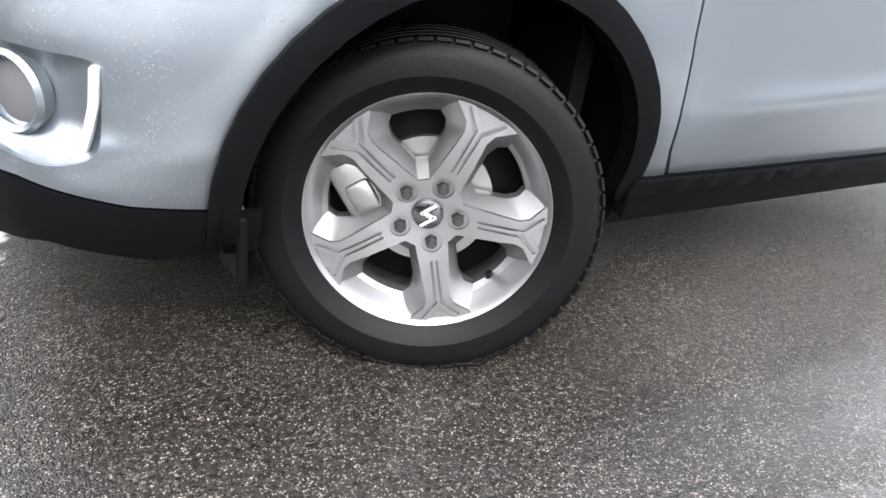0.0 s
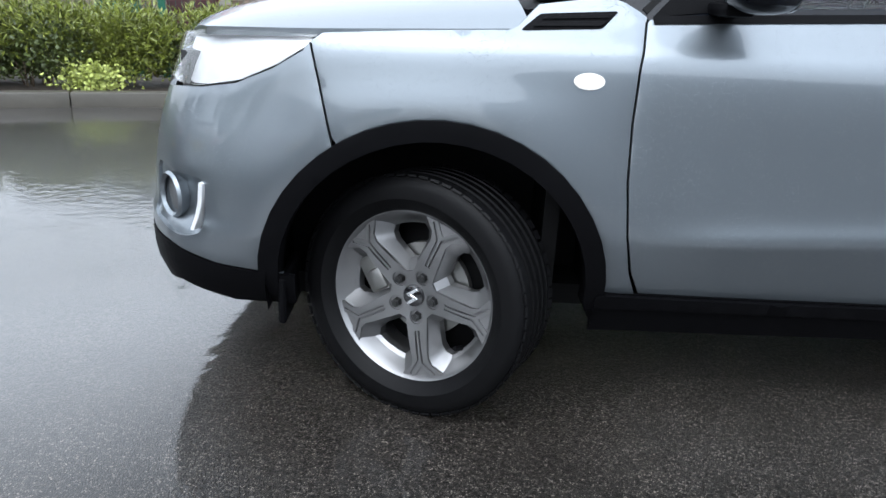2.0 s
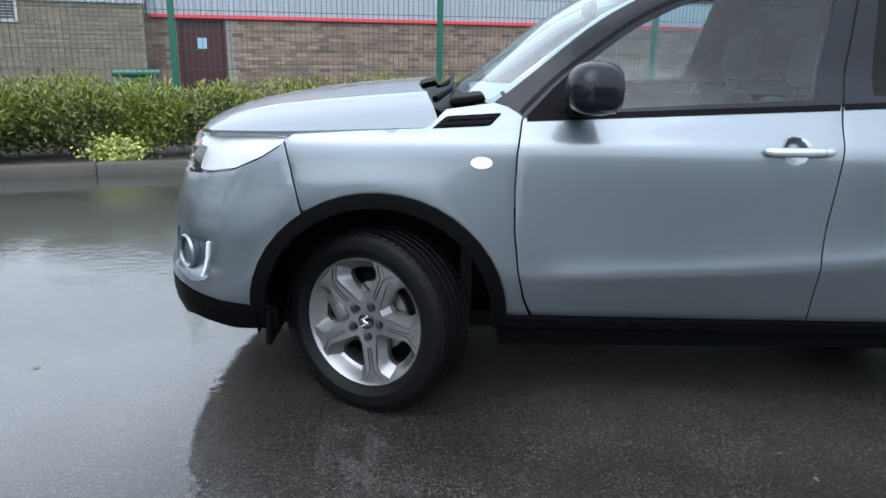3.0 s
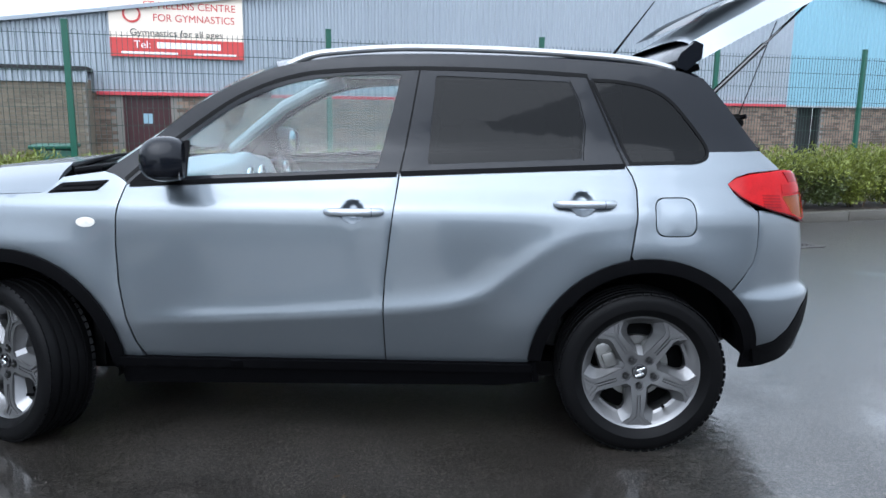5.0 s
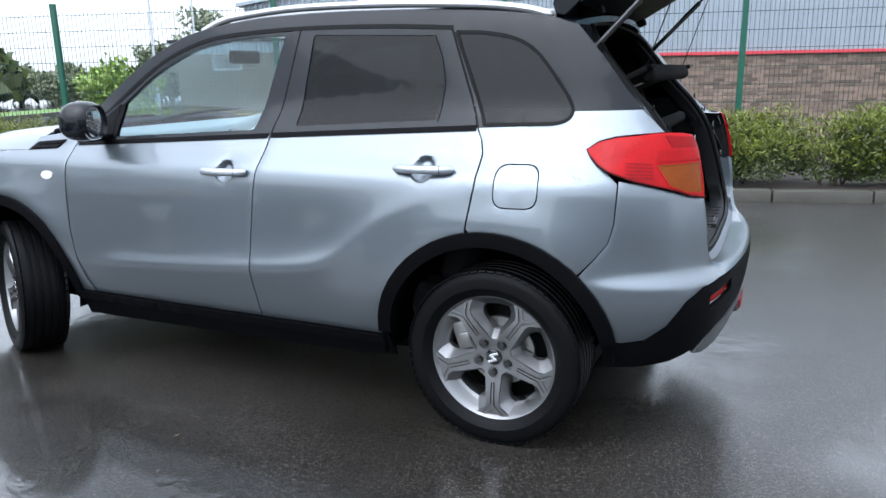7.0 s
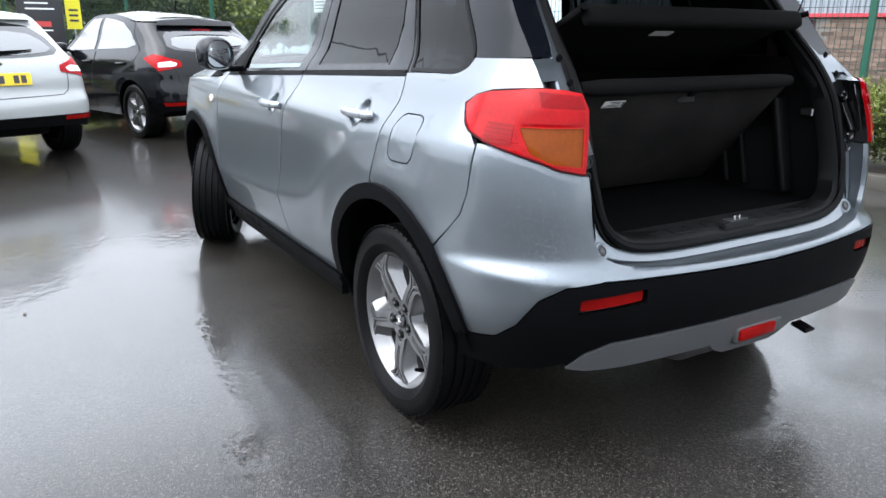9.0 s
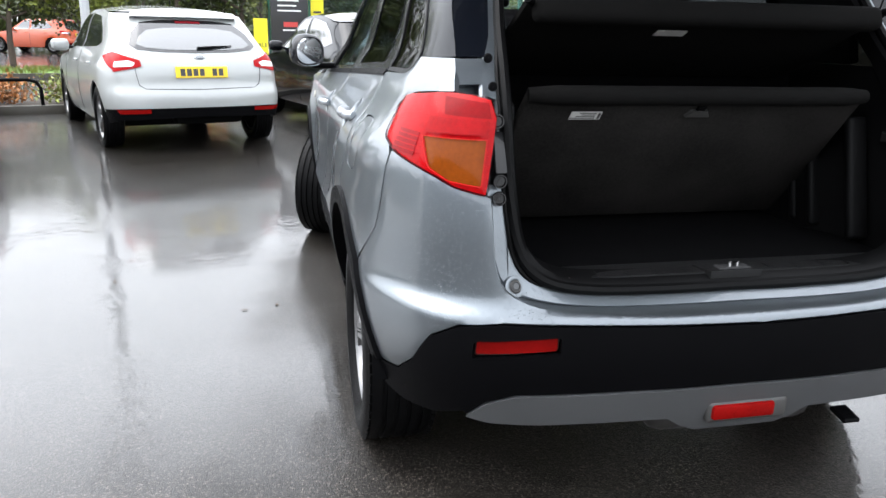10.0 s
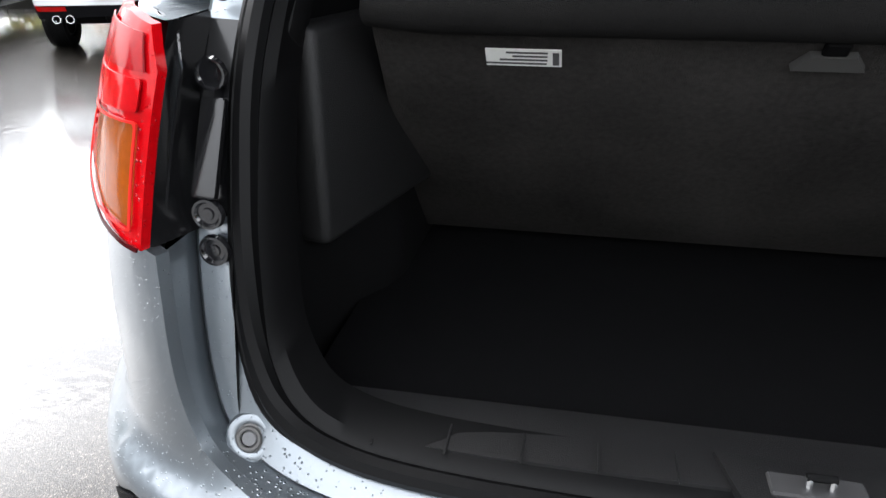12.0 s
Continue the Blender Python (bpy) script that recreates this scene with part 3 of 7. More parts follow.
def build_kerb():
    k = thing("kerb", "wet concrete kerb stones edging the hedge bed", "kerb", kind="structure")
    me = None
    for i in range(-22, 24):
        if me is None:
            ob = part("kerb_stone", box_bm(bmesh.new(), 0.908, 0.125, 0.25, Matrix(), 0.012, 2), kerb_stone, k)
            me = ob.data
        else:
            ob = new("kerb_stone", me)
            ob.parent = k
        ob.matrix_basis = lane(i * 0.915, 0.0625 + verge(i * .915), -0.005 + random.uniform(-.003, .003), math.atan2(verge(i * .915 + .3) - verge(i * .915 - .3), .6))
    bed = []
    for s in range(-22, 24):
        for d in (0.125, 0.5, 1.0, 1.6, 2.2):
            bed.append(along(s, d + verge(s), 0.07 + 0.05 * noise.noise((s * .7, d * 2, 0)) - (0.2 if d > 2 else 0)))
    fc = [(i * 5 + j, i * 5 + j + 1, i * 5 + j + 6, i * 5 + j + 5) for i in range(45) for j in range(4)]
    fc = [tuple(reversed(f)) for f in fc]
    tagged(finish("planting_bed", bed, fc, soil), "bare brown soil under the hedge", "soil", kind="structure")


build_kerb()


# ---------------------------------------------------------------- hall behind the fence
HALL = 9.1      # metres from kerb face to the hall's brick wall
SILL = 1.58     # height of the red flashing


def brick_courses(s0, s1, z0, z1, gaps=()):
    """Places of stretcher-bond bricks in a wall stretch."""
    z = z0
    row = 0
    while z < z1 - 0.03:
        s = s0 - (0.1125 if row % 2 else 0.0)
        while s < s1:
            a, b = max(s, s0), min(s + 0.215, s1)
            if b - a > 0.05 and not any(g0 - 0.02 < b and a < g1 + 0.02 for g0, g1 in gaps):
                yield a, b, z
            s += 0.225
        z += 0.075
        row += 1


def brick_wall(name, label, s0, s1, d, z0, z1, mat, gaps=(), near=None, single=None):
    w = thing(name, label, "brick wall", kind="structure")
    segs = [s0] + [g for q in gaps for g in q] + [s1]
    bm = bmesh.new()
    for a, b in zip(segs[::2], segs[1::2]):
        box_bm(bm, b - a, 0.2, z1 - z0, lane((a + b) / 2, d + 0.112, (z0 + z1) / 2))
    part("mortar_core", bm, mortar, w)
    verts, faces, shared, count = [], [], None, 0
    for a, b, z in brick_courses(s0, s1, z0, z1, gaps):
        full = b - a > 0.21
        if near and full and near[0] < a < near[1] and z > near[2] and count < 300:
            if shared is None:
                shared = bpy.data.meshes.new("brick")
                bb = box_bm(bmesh.new(), 0.215, 0.09, 0.064, Matrix(), 0.004, 1)
                bb.to_mesh(shared)
                bb.free()
                shared.materials.append(single)
            ob = new("brick", shared)
            ob.parent = w
            ob.matrix_basis = lane((a + b) / 2, d + 0.045 + random.uniform(-.002, .002), z + 0.035)
            count += 1
            continue
        k = len(verts)
        o = random.uniform(-.003, .003)
        for zz in (z + .003, z + .067):
            for ss, dd in ((a, d + o), (b, d + o), (b, d + .06), (a, d + .06)):
                verts.append(along(ss, dd, zz))
        faces += [(k, k + 1, k + 5, k + 4), (k + 4, k + 5, k + 6, k + 7), (k + 1, k + 2, k + 6, k + 5), (k + 3, k, k + 4, k + 7)]
    ob = finish("brick_courses", verts, faces, mat, w, smooth=False)
    ob["kind"] = "stuff"
    return w


def corrugated(name, label, s0, s1, d, z0, z1, mat, parent):
    """Trapezoid-profiled sheet cladding."""
    verts, faces = [], []
    prof = ((0.0, 0.0), (0.05, 0.0), (0.075, 0.03), (0.125, 0.03), (0.15, 0.0))
    s = s0
    while s < s1:
        for u, h in prof[:-1] if s + 0.15 < s1 else prof:
            verts += [along(s + u, d - h, z0), along(s + u, d - h, z1(s + u) if callable(z1) else z1)]
        s += 0.15
    for i in range(0, len(verts) - 2, 2):
        faces.append((i, i + 2, i + 3, i + 1))
    ob = finish(name, verts, faces, mat, parent, label, smooth=False)
    return ob


def wall_s(x, d):
    """The along-coordinate of the wall point at world x, d metres behind the kerb."""
    return (x + d * SLOPE / LEN) * LEN


def build_hall():
    d = HALL
    gable = lambda s: 2.80 + .15 * (s + 5.9) if s < 11 else 5.335 - .15 * (s - 11)
    a, b = wall_s(-6.25, d), wall_s(-5.42, d)
    c, e = wall_s(9.85, d), wall_s(10.6, d)
    left, right, end = wall_s(-6.5, d), wall_s(26, d), wall_s(-8.75, d)
    brick_wall("wall_hall", "mixed red and brown brick plinth wall of a hall", left - 0.3, right, d, -0.55, SILL, brick_red, ((a, b), (c, e)), (a - 0.4, a + 9, 0.35), brick_one)
    hall = thing("hall_cladding", "pale grey corrugated steel hall above a brick plinth", "building", kind="structure")
    blue = wall_s(9.4, d)
    corrugated("cladding_sheet", "", end, blue, d + 0.02, SILL + 0.06, gable, cladding, hall)
    corrugated("blue_cladding_sheet", "pale blue corrugated sheet", blue, right, d + 0.02, SILL + 0.03, gable, cladding_blue, hall)
    part("hall_end_wall", boxes((0.1, 14, 3.7, lane(end + 0.05, d + 7.05, .93))), cladding, hall)
    for s0, s1 in ((end - .15, 11), (11, right + .15)):
        rows = [along(s, q, gable(s) + h) for h in (.0, .07) for s in (s0, s1) for q in (d - .12, d + 14.3)]
        finish("roof_slope", rows, [(0, 1, 3, 2), (4, 6, 7, 5), (0, 2, 6, 4), (1, 5, 7, 3), (0, 4, 5, 1), (2, 3, 7, 6)], cladding, hall, smooth=False)
    back = [along(s, d + .2, z) for s, z in ((end + .1, SILL), (right, SILL), (right, gable(right)), (11, gable(11)), (end + .1, gable(end)))]
    finish("hall_backing", back, [(0, 1, 2, 3, 4)], cladding, hall, smooth=False)
    fl = thing("red_flashing", "bright red painted flashing strip along the hall", "trim", kind="structure")
    part("flashing_strip", boxes((blue - left + .2, 0.07, 0.07, lane((blue + left - .2) / 2, d - 0.03, SILL + 0.03), 0.008, 1)), red_trim, fl)
    part("grey_flashing_strip", boxes((right - blue, 0.06, 0.05, lane((blue + right) / 2, d - 0.03, SILL + 0.02), 0.006, 1)), grey_metal, fl)
    door = thing("door_1", "dark red closed fire door in the brick wall", "door", kind="structure", at=lane((a + b) / 2, d, -0.5))
    w = b - a
    part("door_leaf", boxes((w - 0.08, 0.05, 2.02, Matrix.Translation((0, 0.09, 1.02)), 0.006, 1)), door_red, door)
    part("door_frame", boxes((0.05, 0.12, 2.08, Matrix.Translation((-w / 2 + 0.02, 0.06, 1.03))), (0.05, 0.12, 2.08, Matrix.Translation((w / 2 - 0.02, 0.06, 1.03))), (w, 0.12, 0.05, Matrix.Translation((0, 0.06, 2.055)))), door_red, door)
    part("door_notice", boxes((0.17, 0.006, 0.2, Matrix.Translation((0.0, 0.06, 1.62)))), surf("blue_white_notice", (0.25, 0.38, 0.45), 0.5), door, "small blue and white notice")
    op = thing("door_2", "dark open doorway in the hall's brick wall", "doorway", kind="structure", at=lane((c + e) / 2, d, -0.5))
    w = e - c
    # dark sheet behind the opening stands for the unlit inside
    part("doorway_void", boxes((w, 0.05, 2.1, Matrix.Translation((0, 0.3, 1.03)))), dark_void, op)
    part("door_frame", boxes((0.04, 0.25, 2.08, Matrix.Translation((-w / 2, 0.12, 1.03))), (0.04, 0.25, 2.08, Matrix.Translation((w / 2, 0.12, 1.03)))), dark_void, op)
    # sign board on the cladding
    sa, sb = wall_s(-6.4, d), wall_s(-4.03, d)
    sw = sb - sa
    sg = thing("sign_board", "cream and red gymnastics club sign on the cladding", "sign", at=lane((sa + sb) / 2, d - 0.05, 2.33))
    part("panel", boxes((sw, 0.02, 1.35, Matrix.Translation((0, 0, 0.675)), 0.004, 1)), sign_cream, sg)
    part("red_band", boxes((sw, 0.01, 0.36, Matrix.Translation((0, -0.014, 0.18)))), sign_red, sg, "red lower band")
    up = Matrix.Rotation(radians(90), 4, 'X')
    letters("Gymnastics for all ages", 0.18, dark_letter, sg, Matrix.Translation((-0.02, -0.014, 0.47)) @ up, width=1.75)
    letters("Tel:", 0.2, white_letter, sg, Matrix.Translation((-0.68, -0.021, 0.235)) @ up, width=0.3)
    part("number_bar", boxes((1.22, 0.004, 0.12, Matrix.Translation((0.2, -0.021, 0.235)))), white_letter, sg, "white number bar")
    part("address_bar", boxes((1.05, 0.004, 0.045, Matrix.Translation((-0.55, -0.021, 0.08)))), white_letter, sg)
    part("address_bar", boxes((0.82, 0.004, 0.045, Matrix.Translation((0.7, -0.021, 0.08)))), white_letter, sg)
    letters("FOR GYMNASTICS", 0.2, sign_red, sg, Matrix.Translation((0.32, -0.014, 0.76)) @ up, width=1.55)
    letters("ST HELENS CENTRE", 0.2, sign_red, sg, Matrix.Translation((0.25, -0.014, 1.0)) @ up, width=1.75)
    v, f = lathe([(0.13, 0.0), (0.17, 0.0), (0.17, -0.006), (0.13, -0.006)], 32, 'Y', True)
    finish("emblem_ring", [(p[0] - 0.85, p[1] - 0.012, p[2] + 0.82) for p in v], f, sign_red, sg)
    # low buff-brick annexe
    da = HALL - 1.0
    l2, r2 = wall_s(-9.5, da), wall_s(-6.42, da)
    brick_wall("wall_annexe", "plain buff brick wall of a low flat-roofed annexe", l2, r2, da, -0.55, 1.78, brick_buff)
    an = thing("annexe_roof", "low annexe roof with pale sheet fascia and dark edge", "building", kind="structure")
    corrugated("fascia_sheet", "", l2 - .1, r2, da - 0.02, 1.78, 2.0, cladding, an)
    part("roof_edge", boxes((r2 - l2 + .2, 1.4, 0.07, lane((l2 + r2) / 2 - .05, da + 0.62, 2.03))), dark_void, an)
    part("annexe_side", boxes((0.2, 1.2, 2.5, lane(r2 - 0.1, da + 0.75, 0.6)), (0.2, 1.2, 2.5, lane(l2 + 0.1, da + 0.75, 0.6))), brick_buff, an)
    gr = thing("wall_grille", "grey slatted ventilation grille in the annexe wall", "grille", at=lane(wall_s(-8.5, da), da - 0.01, 1.62))
    part("frame", boxes((0.6, 0.03, 0.04, Matrix.Translation((0, 0, .17))), (0.6, 0.03, 0.04, Matrix.Translation((0, 0, -.17))), (0.04, 0.03, 0.36, Matrix.Translation((.29, 0, 0))), (0.04, 0.03, 0.36, Matrix.Translation((-.29, 0, 0)))), grey_metal, gr)
    for i in range(7):
        part("slat", boxes((0.55, 0.03, 0.008, Matrix.Translation((0, 0, -.14 + i * .047)) @ Matrix.Rotation(radians(35), 4, 'X'))), grey_metal, gr)


build_hall()


def build_fence():
    """Green posts every 2.53 m with welded wire mesh between them."""
    spots = [-3.351]
    step = 3.19
    while spots[0] > -26:
        spots.insert(0, spots[0] - step)
        step = min(step + .1, 3.5)
    for step in (3.005, 2.827, 2.661, 2.50, 2.45, 2.45, 2.45, 2.45, 2.45):
        spots.append(spots[-1] + step)
    post_me = None
    for s0, s1 in zip(spots, spots[1:]):
        a, b = along(s0, fence_d(s0)), along(s1, fence_d(s1))
        m = Matrix.Translation(a) @ Matrix.Rotation(math.atan2(b.y - a.y, b.x - a.x), 4, 'Z') @ Matrix.Diagonal(((b - a).length / 2.53, 1, 1.075, 1))
        f = thing("fence", "green welded-mesh fence panel on a square post", "fence", "mesh fence panels", at=m)
        if post_me is None:
            bm = boxes((0.06, 0.06, 2.2, Matrix.Translation((0, 0, 1.05)), 0.006, 1), (0.066, 0.066, 0.02, Matrix.Translation((0, 0, 2.15)), 0.006, 1))
            post_me = part("post", bm, green_paint, f).data
            verts, faces = [], []

            def bar(x0, x1, y0, y1, z0, z1):
                k = len(verts)
                verts.extend([(x0, y0, z0), (x1, y0, z0), (x1, y1, z0), (x0, y1, z0), (x0, y0, z1), (x1, y0, z1), (x1, y1, z1), (x0, y1, z1)])
                faces.extend([(k, k + 1, k + 5, k + 4), (k + 1, k + 2, k + 6, k + 5), (k + 2, k + 3, k + 7, k + 6), (k + 3, k, k + 4, k + 7)])
            for q in range(49):
                x = 0.06 + q * 0.05
                bar(x - .0024, x + .0024, -.0024, .0024, 0.05, 2.05)
            for q in range(11):
                z = 0.06 + q * 0.195
                bar(0.03, 2.5, -.008, -.003, z - .003, z + .003)
                bar(0.03, 2.5, .003, .008, z - .003, z + .003)
            mesh_me = finish("wire_mesh", verts, faces, green_wire, f, smooth=False).data
        else:
            for nm, me in (("post", post_me), ("wire_mesh", mesh_me)):
                o = new(nm, me)
                o.parent = f


build_fence()


def build_reflection_wall():
    """Plain long unseen wall closing the yard, added to darken the car's reflections."""
    b = thing("sales_building", "plain grey clad wall, unseen, added to darken reflections in the car's flank", "building", kind="structure")
    part("wall_sheet", boxes((37, .3, 4.2, Matrix.Translation((18.5, -15.5, 2.05)), .02, 1)), reflection_wall_clad, b)
    part("plinth", boxes((37, .36, .5, Matrix.Translation((18.5, -15.5, .2)), .02, 1)), mortar, b)
    part("roof_edge", boxes((37.2, .5, .25, Matrix.Translation((18.5, -15.5, 4.2)), .03, 1)), dark_void, b)


build_reflection_wall()


# ---------------------------------------------------------------- hedge and plants
def leaf_cloud(name, centre_fn, count, size, mat, parent, seed, kind="stuff", narrow=0.35):
    """Many small folded leaves; centre_fn(rng) gives a place and an outward direction."""
    rng = np.random.RandomState(seed)
    verts, faces = [], []
    for _ in range(count):
        p, o = centre_fn(rng)
        ln = size * rng.uniform(0.6, 1.35)
        d = Vector((rng.normal(), rng.normal(), rng.normal() * 0.8)) * 0.75 + Vector(o)
        d.normalize()
        s = d.cross(Vector((rng.normal(), rng.normal(), rng.normal()))).normalized() * ln * narrow
        nrm = d.cross(s).normalized() * ln * 0.12
        p = Vector(p)
        k = len(verts)
        verts += [p, p + d * ln * .5 + s + nrm, p + d * ln, p + d * ln * .5 - s + nrm]
        faces += [(k, k + 1, k + 2), (k, k + 2, k + 3)]
    ob = finish(name, verts, faces, mat, parent, smooth=False)
    if kind:
        ob["kind"] = kind
    return ob


def build_hedge():
    """Clipped loose evergreen bushes, one beside the other along the bed."""
    rng = np.random.RandomState(5)
    s = -9.0
    i = 0
    while s < 15:
        w = rng.uniform(0.75, 1.15)
        h = rng.uniform(0.58, 0.68) + (-0.08 if s > 2 else -0.14)
        c = along(s + w / 2, 0.74 + verge(s + w / 2) + rng.uniform(-.08, .10), 0.08)
        b = thing("hedge_bush", "loose evergreen hedge bush with feathery green shoots", "hedge", "hedge bushes along the kerb", at=Matrix.Translation(c))
        stems = bmesh.new()
        for _ in range(9):
            a = rng.uniform(0, math.tau)
            r = rng.uniform(.1, .38) * w
            tube_bm([(0.1 * math.cos(a), 0.08 * math.sin(a), -0.05), (r * .6 * math.cos(a), r * .5 * math.sin(a), h * .4), (r * math.cos(a), r * .8 * math.sin(a), h * .8)], [.011, .008, .003], 5, False, stems)
        part("woody_frame", stems, twig, b)
        lump = [(rng.uniform(-.45, .45) * w, rng.uniform(-.28, .28), rng.uniform(.22, .92) * h, rng.uniform(.14, .26)) for _ in range(18)]

        def place(g, lump=lump, w=w, h=h):
            x, y, z, r = lump[g.randint(len(lump))]
            v = Vector((g.normal(), g.normal(), g.normal())).normalized()
            q = Vector((x, y, z)) + v * r * g.uniform(.55, 1.08)
            if q.z < .06:
                q.z = .06 + abs(g.normal()) * .1
            return q, (v.x * .6, v.y * .6, v.z * .4 + .65)
        dist = abs(s - 1)
        n = 6400 if dist < 8 else 2600
        leaf_cloud("foliage", place, n, 0.036, leaf_dark if i % 3 else leaf_mid, b, 100 + i)

        def shoot(g, lump=lump, h=h):
            x, y, z, r = lump[g.randint(len(lump))]
            v = Vector((g.normal(), g.normal(), abs(g.normal()) + .5)).normalized()
            t = g.uniform(0, .16)
            return Vector((x, y, z)) + v * (r + t), (v.x * .9, v.y * .9, v.z + .2)
        leaf_cloud("shoot_cover", shoot, n // 2, 0.065, leaf_mid, b, 300 + i, narrow=0.13)
        s += w * 0.86
        i += 1
    c = along(-3.98, 0.32 + verge(-3.98), 0.1)
    b = thing("variegated_shrub", "small lime and cream variegated shrub at the kerb", "shrub", at=Matrix.Translation(c))
    leaf_cloud("foliage", lambda g: (Vector((g.normal(0, .12), g.normal(0, .07), abs(g.normal(.08, .07)))), (0, -.3, .6)), 1300, 0.032, leaf_lime, b, 77, "", .45)


build_hedge()


# ---------------------------------------------------------------- the grey car
class Shell:
    """A car's outer surface: a plan curve from the middle of the nose round one flank to the middle of the tail,
    and tables of how far the surface lies inside it at each height. u runs along the curve, 0 amidships."""

    def __init__(self, plan, side, front, rear, f_from, f_to, r_from, r_to):
        self.pts = spline(plan, 24)
        self.arc = [0.0]
        for a, b in zip(self.pts, self.pts[1:]):
            self.arc.append(self.arc[-1] + (b - a).length)
        k = min(range(len(self.pts)), key=lambda i: abs(self.pts[i].x))
        z = self.arc[k]
        self.arc = np.array([a - z for a in self.arc])
        self.xs = np.array([p.x for p in self.pts])
        self.ys = np.array([p.y for p in self.pts])
        self.side, self.front, self.rear = (smooth_rows(r) for r in (side, front, rear))
        self.ff = (self.ux(f_from), self.ux(f_to))
        self.rr = (self.ux(r_from), self.ux(r_to))
        self.extra = None
        self.lo, self.hi = float(self.arc[0]), float(self.arc[-1])

    def ux(self, x):
        return float(np.interp(x, self.xs, self.arc))

    def uy(self, y):
        """u on the tail at that y."""
        k = len(self.ys) // 2
        return float(np.interp(y, self.ys[k:], self.arc[k:]))

    def d(self, u, z):
        d = float(np.interp(z, *self.side))
        if u < self.ff[1]:
            w = smooth(self.ff[1], self.ff[0], u)
            d += w * (float(np.interp(z, *self.front)) - d)
        if u > self.rr[0]:
            w = smooth(self.rr[0], self.rr[1], u)
            d += w * (float(np.interp(z, *self.rear)) - d)
        if self.extra:
            d -= self.extra(u, z)
        return d

    def __call__(self, u, z, inn=0.0):
        uu = min(max(u, self.lo), self.hi)
        x, y = float(np.interp(uu, self.arc, self.xs)), float(np.interp(uu, self.arc, self.ys))
        e = 0.03
        a, b = max(self.lo, uu - e), min(self.hi, uu + e)
        tx, ty = float(np.interp(b, self.arc, self.xs) - np.interp(a, self.arc, self.xs)), float(np.interp(b, self.arc, self.ys) - np.interp(a, self.arc, self.ys))
        if uu - self.lo < e or self.hi - uu < e:
            tx, ty = 0.0, (1.0 if uu > 0 else -1.0)
        n = math.hypot(tx, ty)
        d = self.d(uu, z) + inn
        return Vector((x - ty / n * d, y + (tx / n) * d, z))


def plan_half(rows):
    return [Vector((x, y, 0)) for x, y in rows]


SIDE = [(.15, .11), (.25, .072), (.35, .040), (.45, .018), (.55, .005), (.65, 0), (.8, .003), (.90, .0095), (.955, .023), (.975, .038), (1.03, .08), (1.10, .118), (1.18, .17), (1.30, .205), (1.47, .255), (1.55, .29), (1.62, .34)]
FRONT = [(.15, .12), (.25, .05), (.33, .01), (.41, 0), (.47, 0), (.5, .012), (.6, .02), (.7, .038), (.8, .07), (.9, .105), (.96, .13), (1.05, .2), (1.2, .3), (1.6, .5)]
REAR = [(.15, .12), (.25, .09), (.33, .06), (.42, .03), (.5, .008), (.58, 0), (.622, .001), (.634, .006), (.643, .014), (.652, .026), (.68, .037), (.80, .042), (.9, .054), (1.0, .075), (1.1, .11), (1.18, .165), (1.30, .205), (1.47, .255), (1.62, .34)]
PLAN = plan_half([(-2.08, 0), (-2.07, -.3), (-2.03, -.56), (-1.96, -.71), (-1.85, -.805), (-1.65, -.85), (-1.25, -.868), (-.7, -.868), (0, -.868), (.8, -.868), (1.25, -.872), (1.55, -.862), (1.72, -.828), (1.85, -.765), (1.93, -.68), (1.975, -.57), (2.005, -.4), (2.025, -.2), (2.03, 0)])
shell = Shell(PLAN, SIDE, FRONT, REAR, -1.95, -1.45, 1.45, 1.9)
CREASE = [(-.9, .50), (-.69, .511), (-.34, .527), (.24, .567), (.52, .60), (.62, .63), (.72, .70), (.85, .80), (1.0, .875), (1.2, .90)]

CREASE_LINE = smooth_rows(CREASE, -1.0, 1.3)


def flank_relief(u, z):
    """The doors' lower crease that sweeps up over the rear wheel, and the soft haunches over the wheels."""
    h = (z - float(np.interp(u, *CREASE_LINE))) * (1 - .3 * smooth(.55, .72, u))
    w = smooth(-.85, -.45, u) * (1 - smooth(.95, 1.25, u))
    k = math.sqrt(h * h + .00006) - .0077
    w *= 1 - .45 * smooth(.5, .8, u)
    b = 0.026 * w * (math.exp(-k / .055) if h > 0 else math.exp(-k / .13))
    for c in (-1.23, 1.25):
        r = math.hypot(u - c, z - .34)
        b += 0.014 * math.exp(-((r - .45) / .12) ** 2) * smooth(.25, .6, z) * (1 - smooth(.8, .95, z))
    return b


shell.extra = flank_relief
ux, uy = shell.ux, shell.uy


def u_at(y, z):
    """u where the tail's skin stands at y at that height."""
    a, b = 1.7, shell.hi
    for _ in range(40):
        c = (a + b) / 2
        if shell(c, z).y < y:
            a = c
        else:
            b = c
    return a


car = thing("parked_suv", "grey metallic compact SUV with black roof, wet, tailgate open", "car")


def arch(cx, cz, r, a0, a1, n=22, e=1.0):
    """Points of a wheel arch from angle a0 to a1 in degrees, 0 to the rear, 90 up."""
    return [(cx + r * e * math.cos(radians(a0 + (a1 - a0) * k / n)), cz + r * math.sin(radians(a0 + (a1 - a0) * k / n))) for k in range(n + 1)]


FX, RX, AZ, AR, AI = -1.225, 1.25, .342, .446, .395
G = .0025   # half a panel gap


def ang(cx, x, z):
    return math.degrees(math.atan2(z - AZ, x - cx))


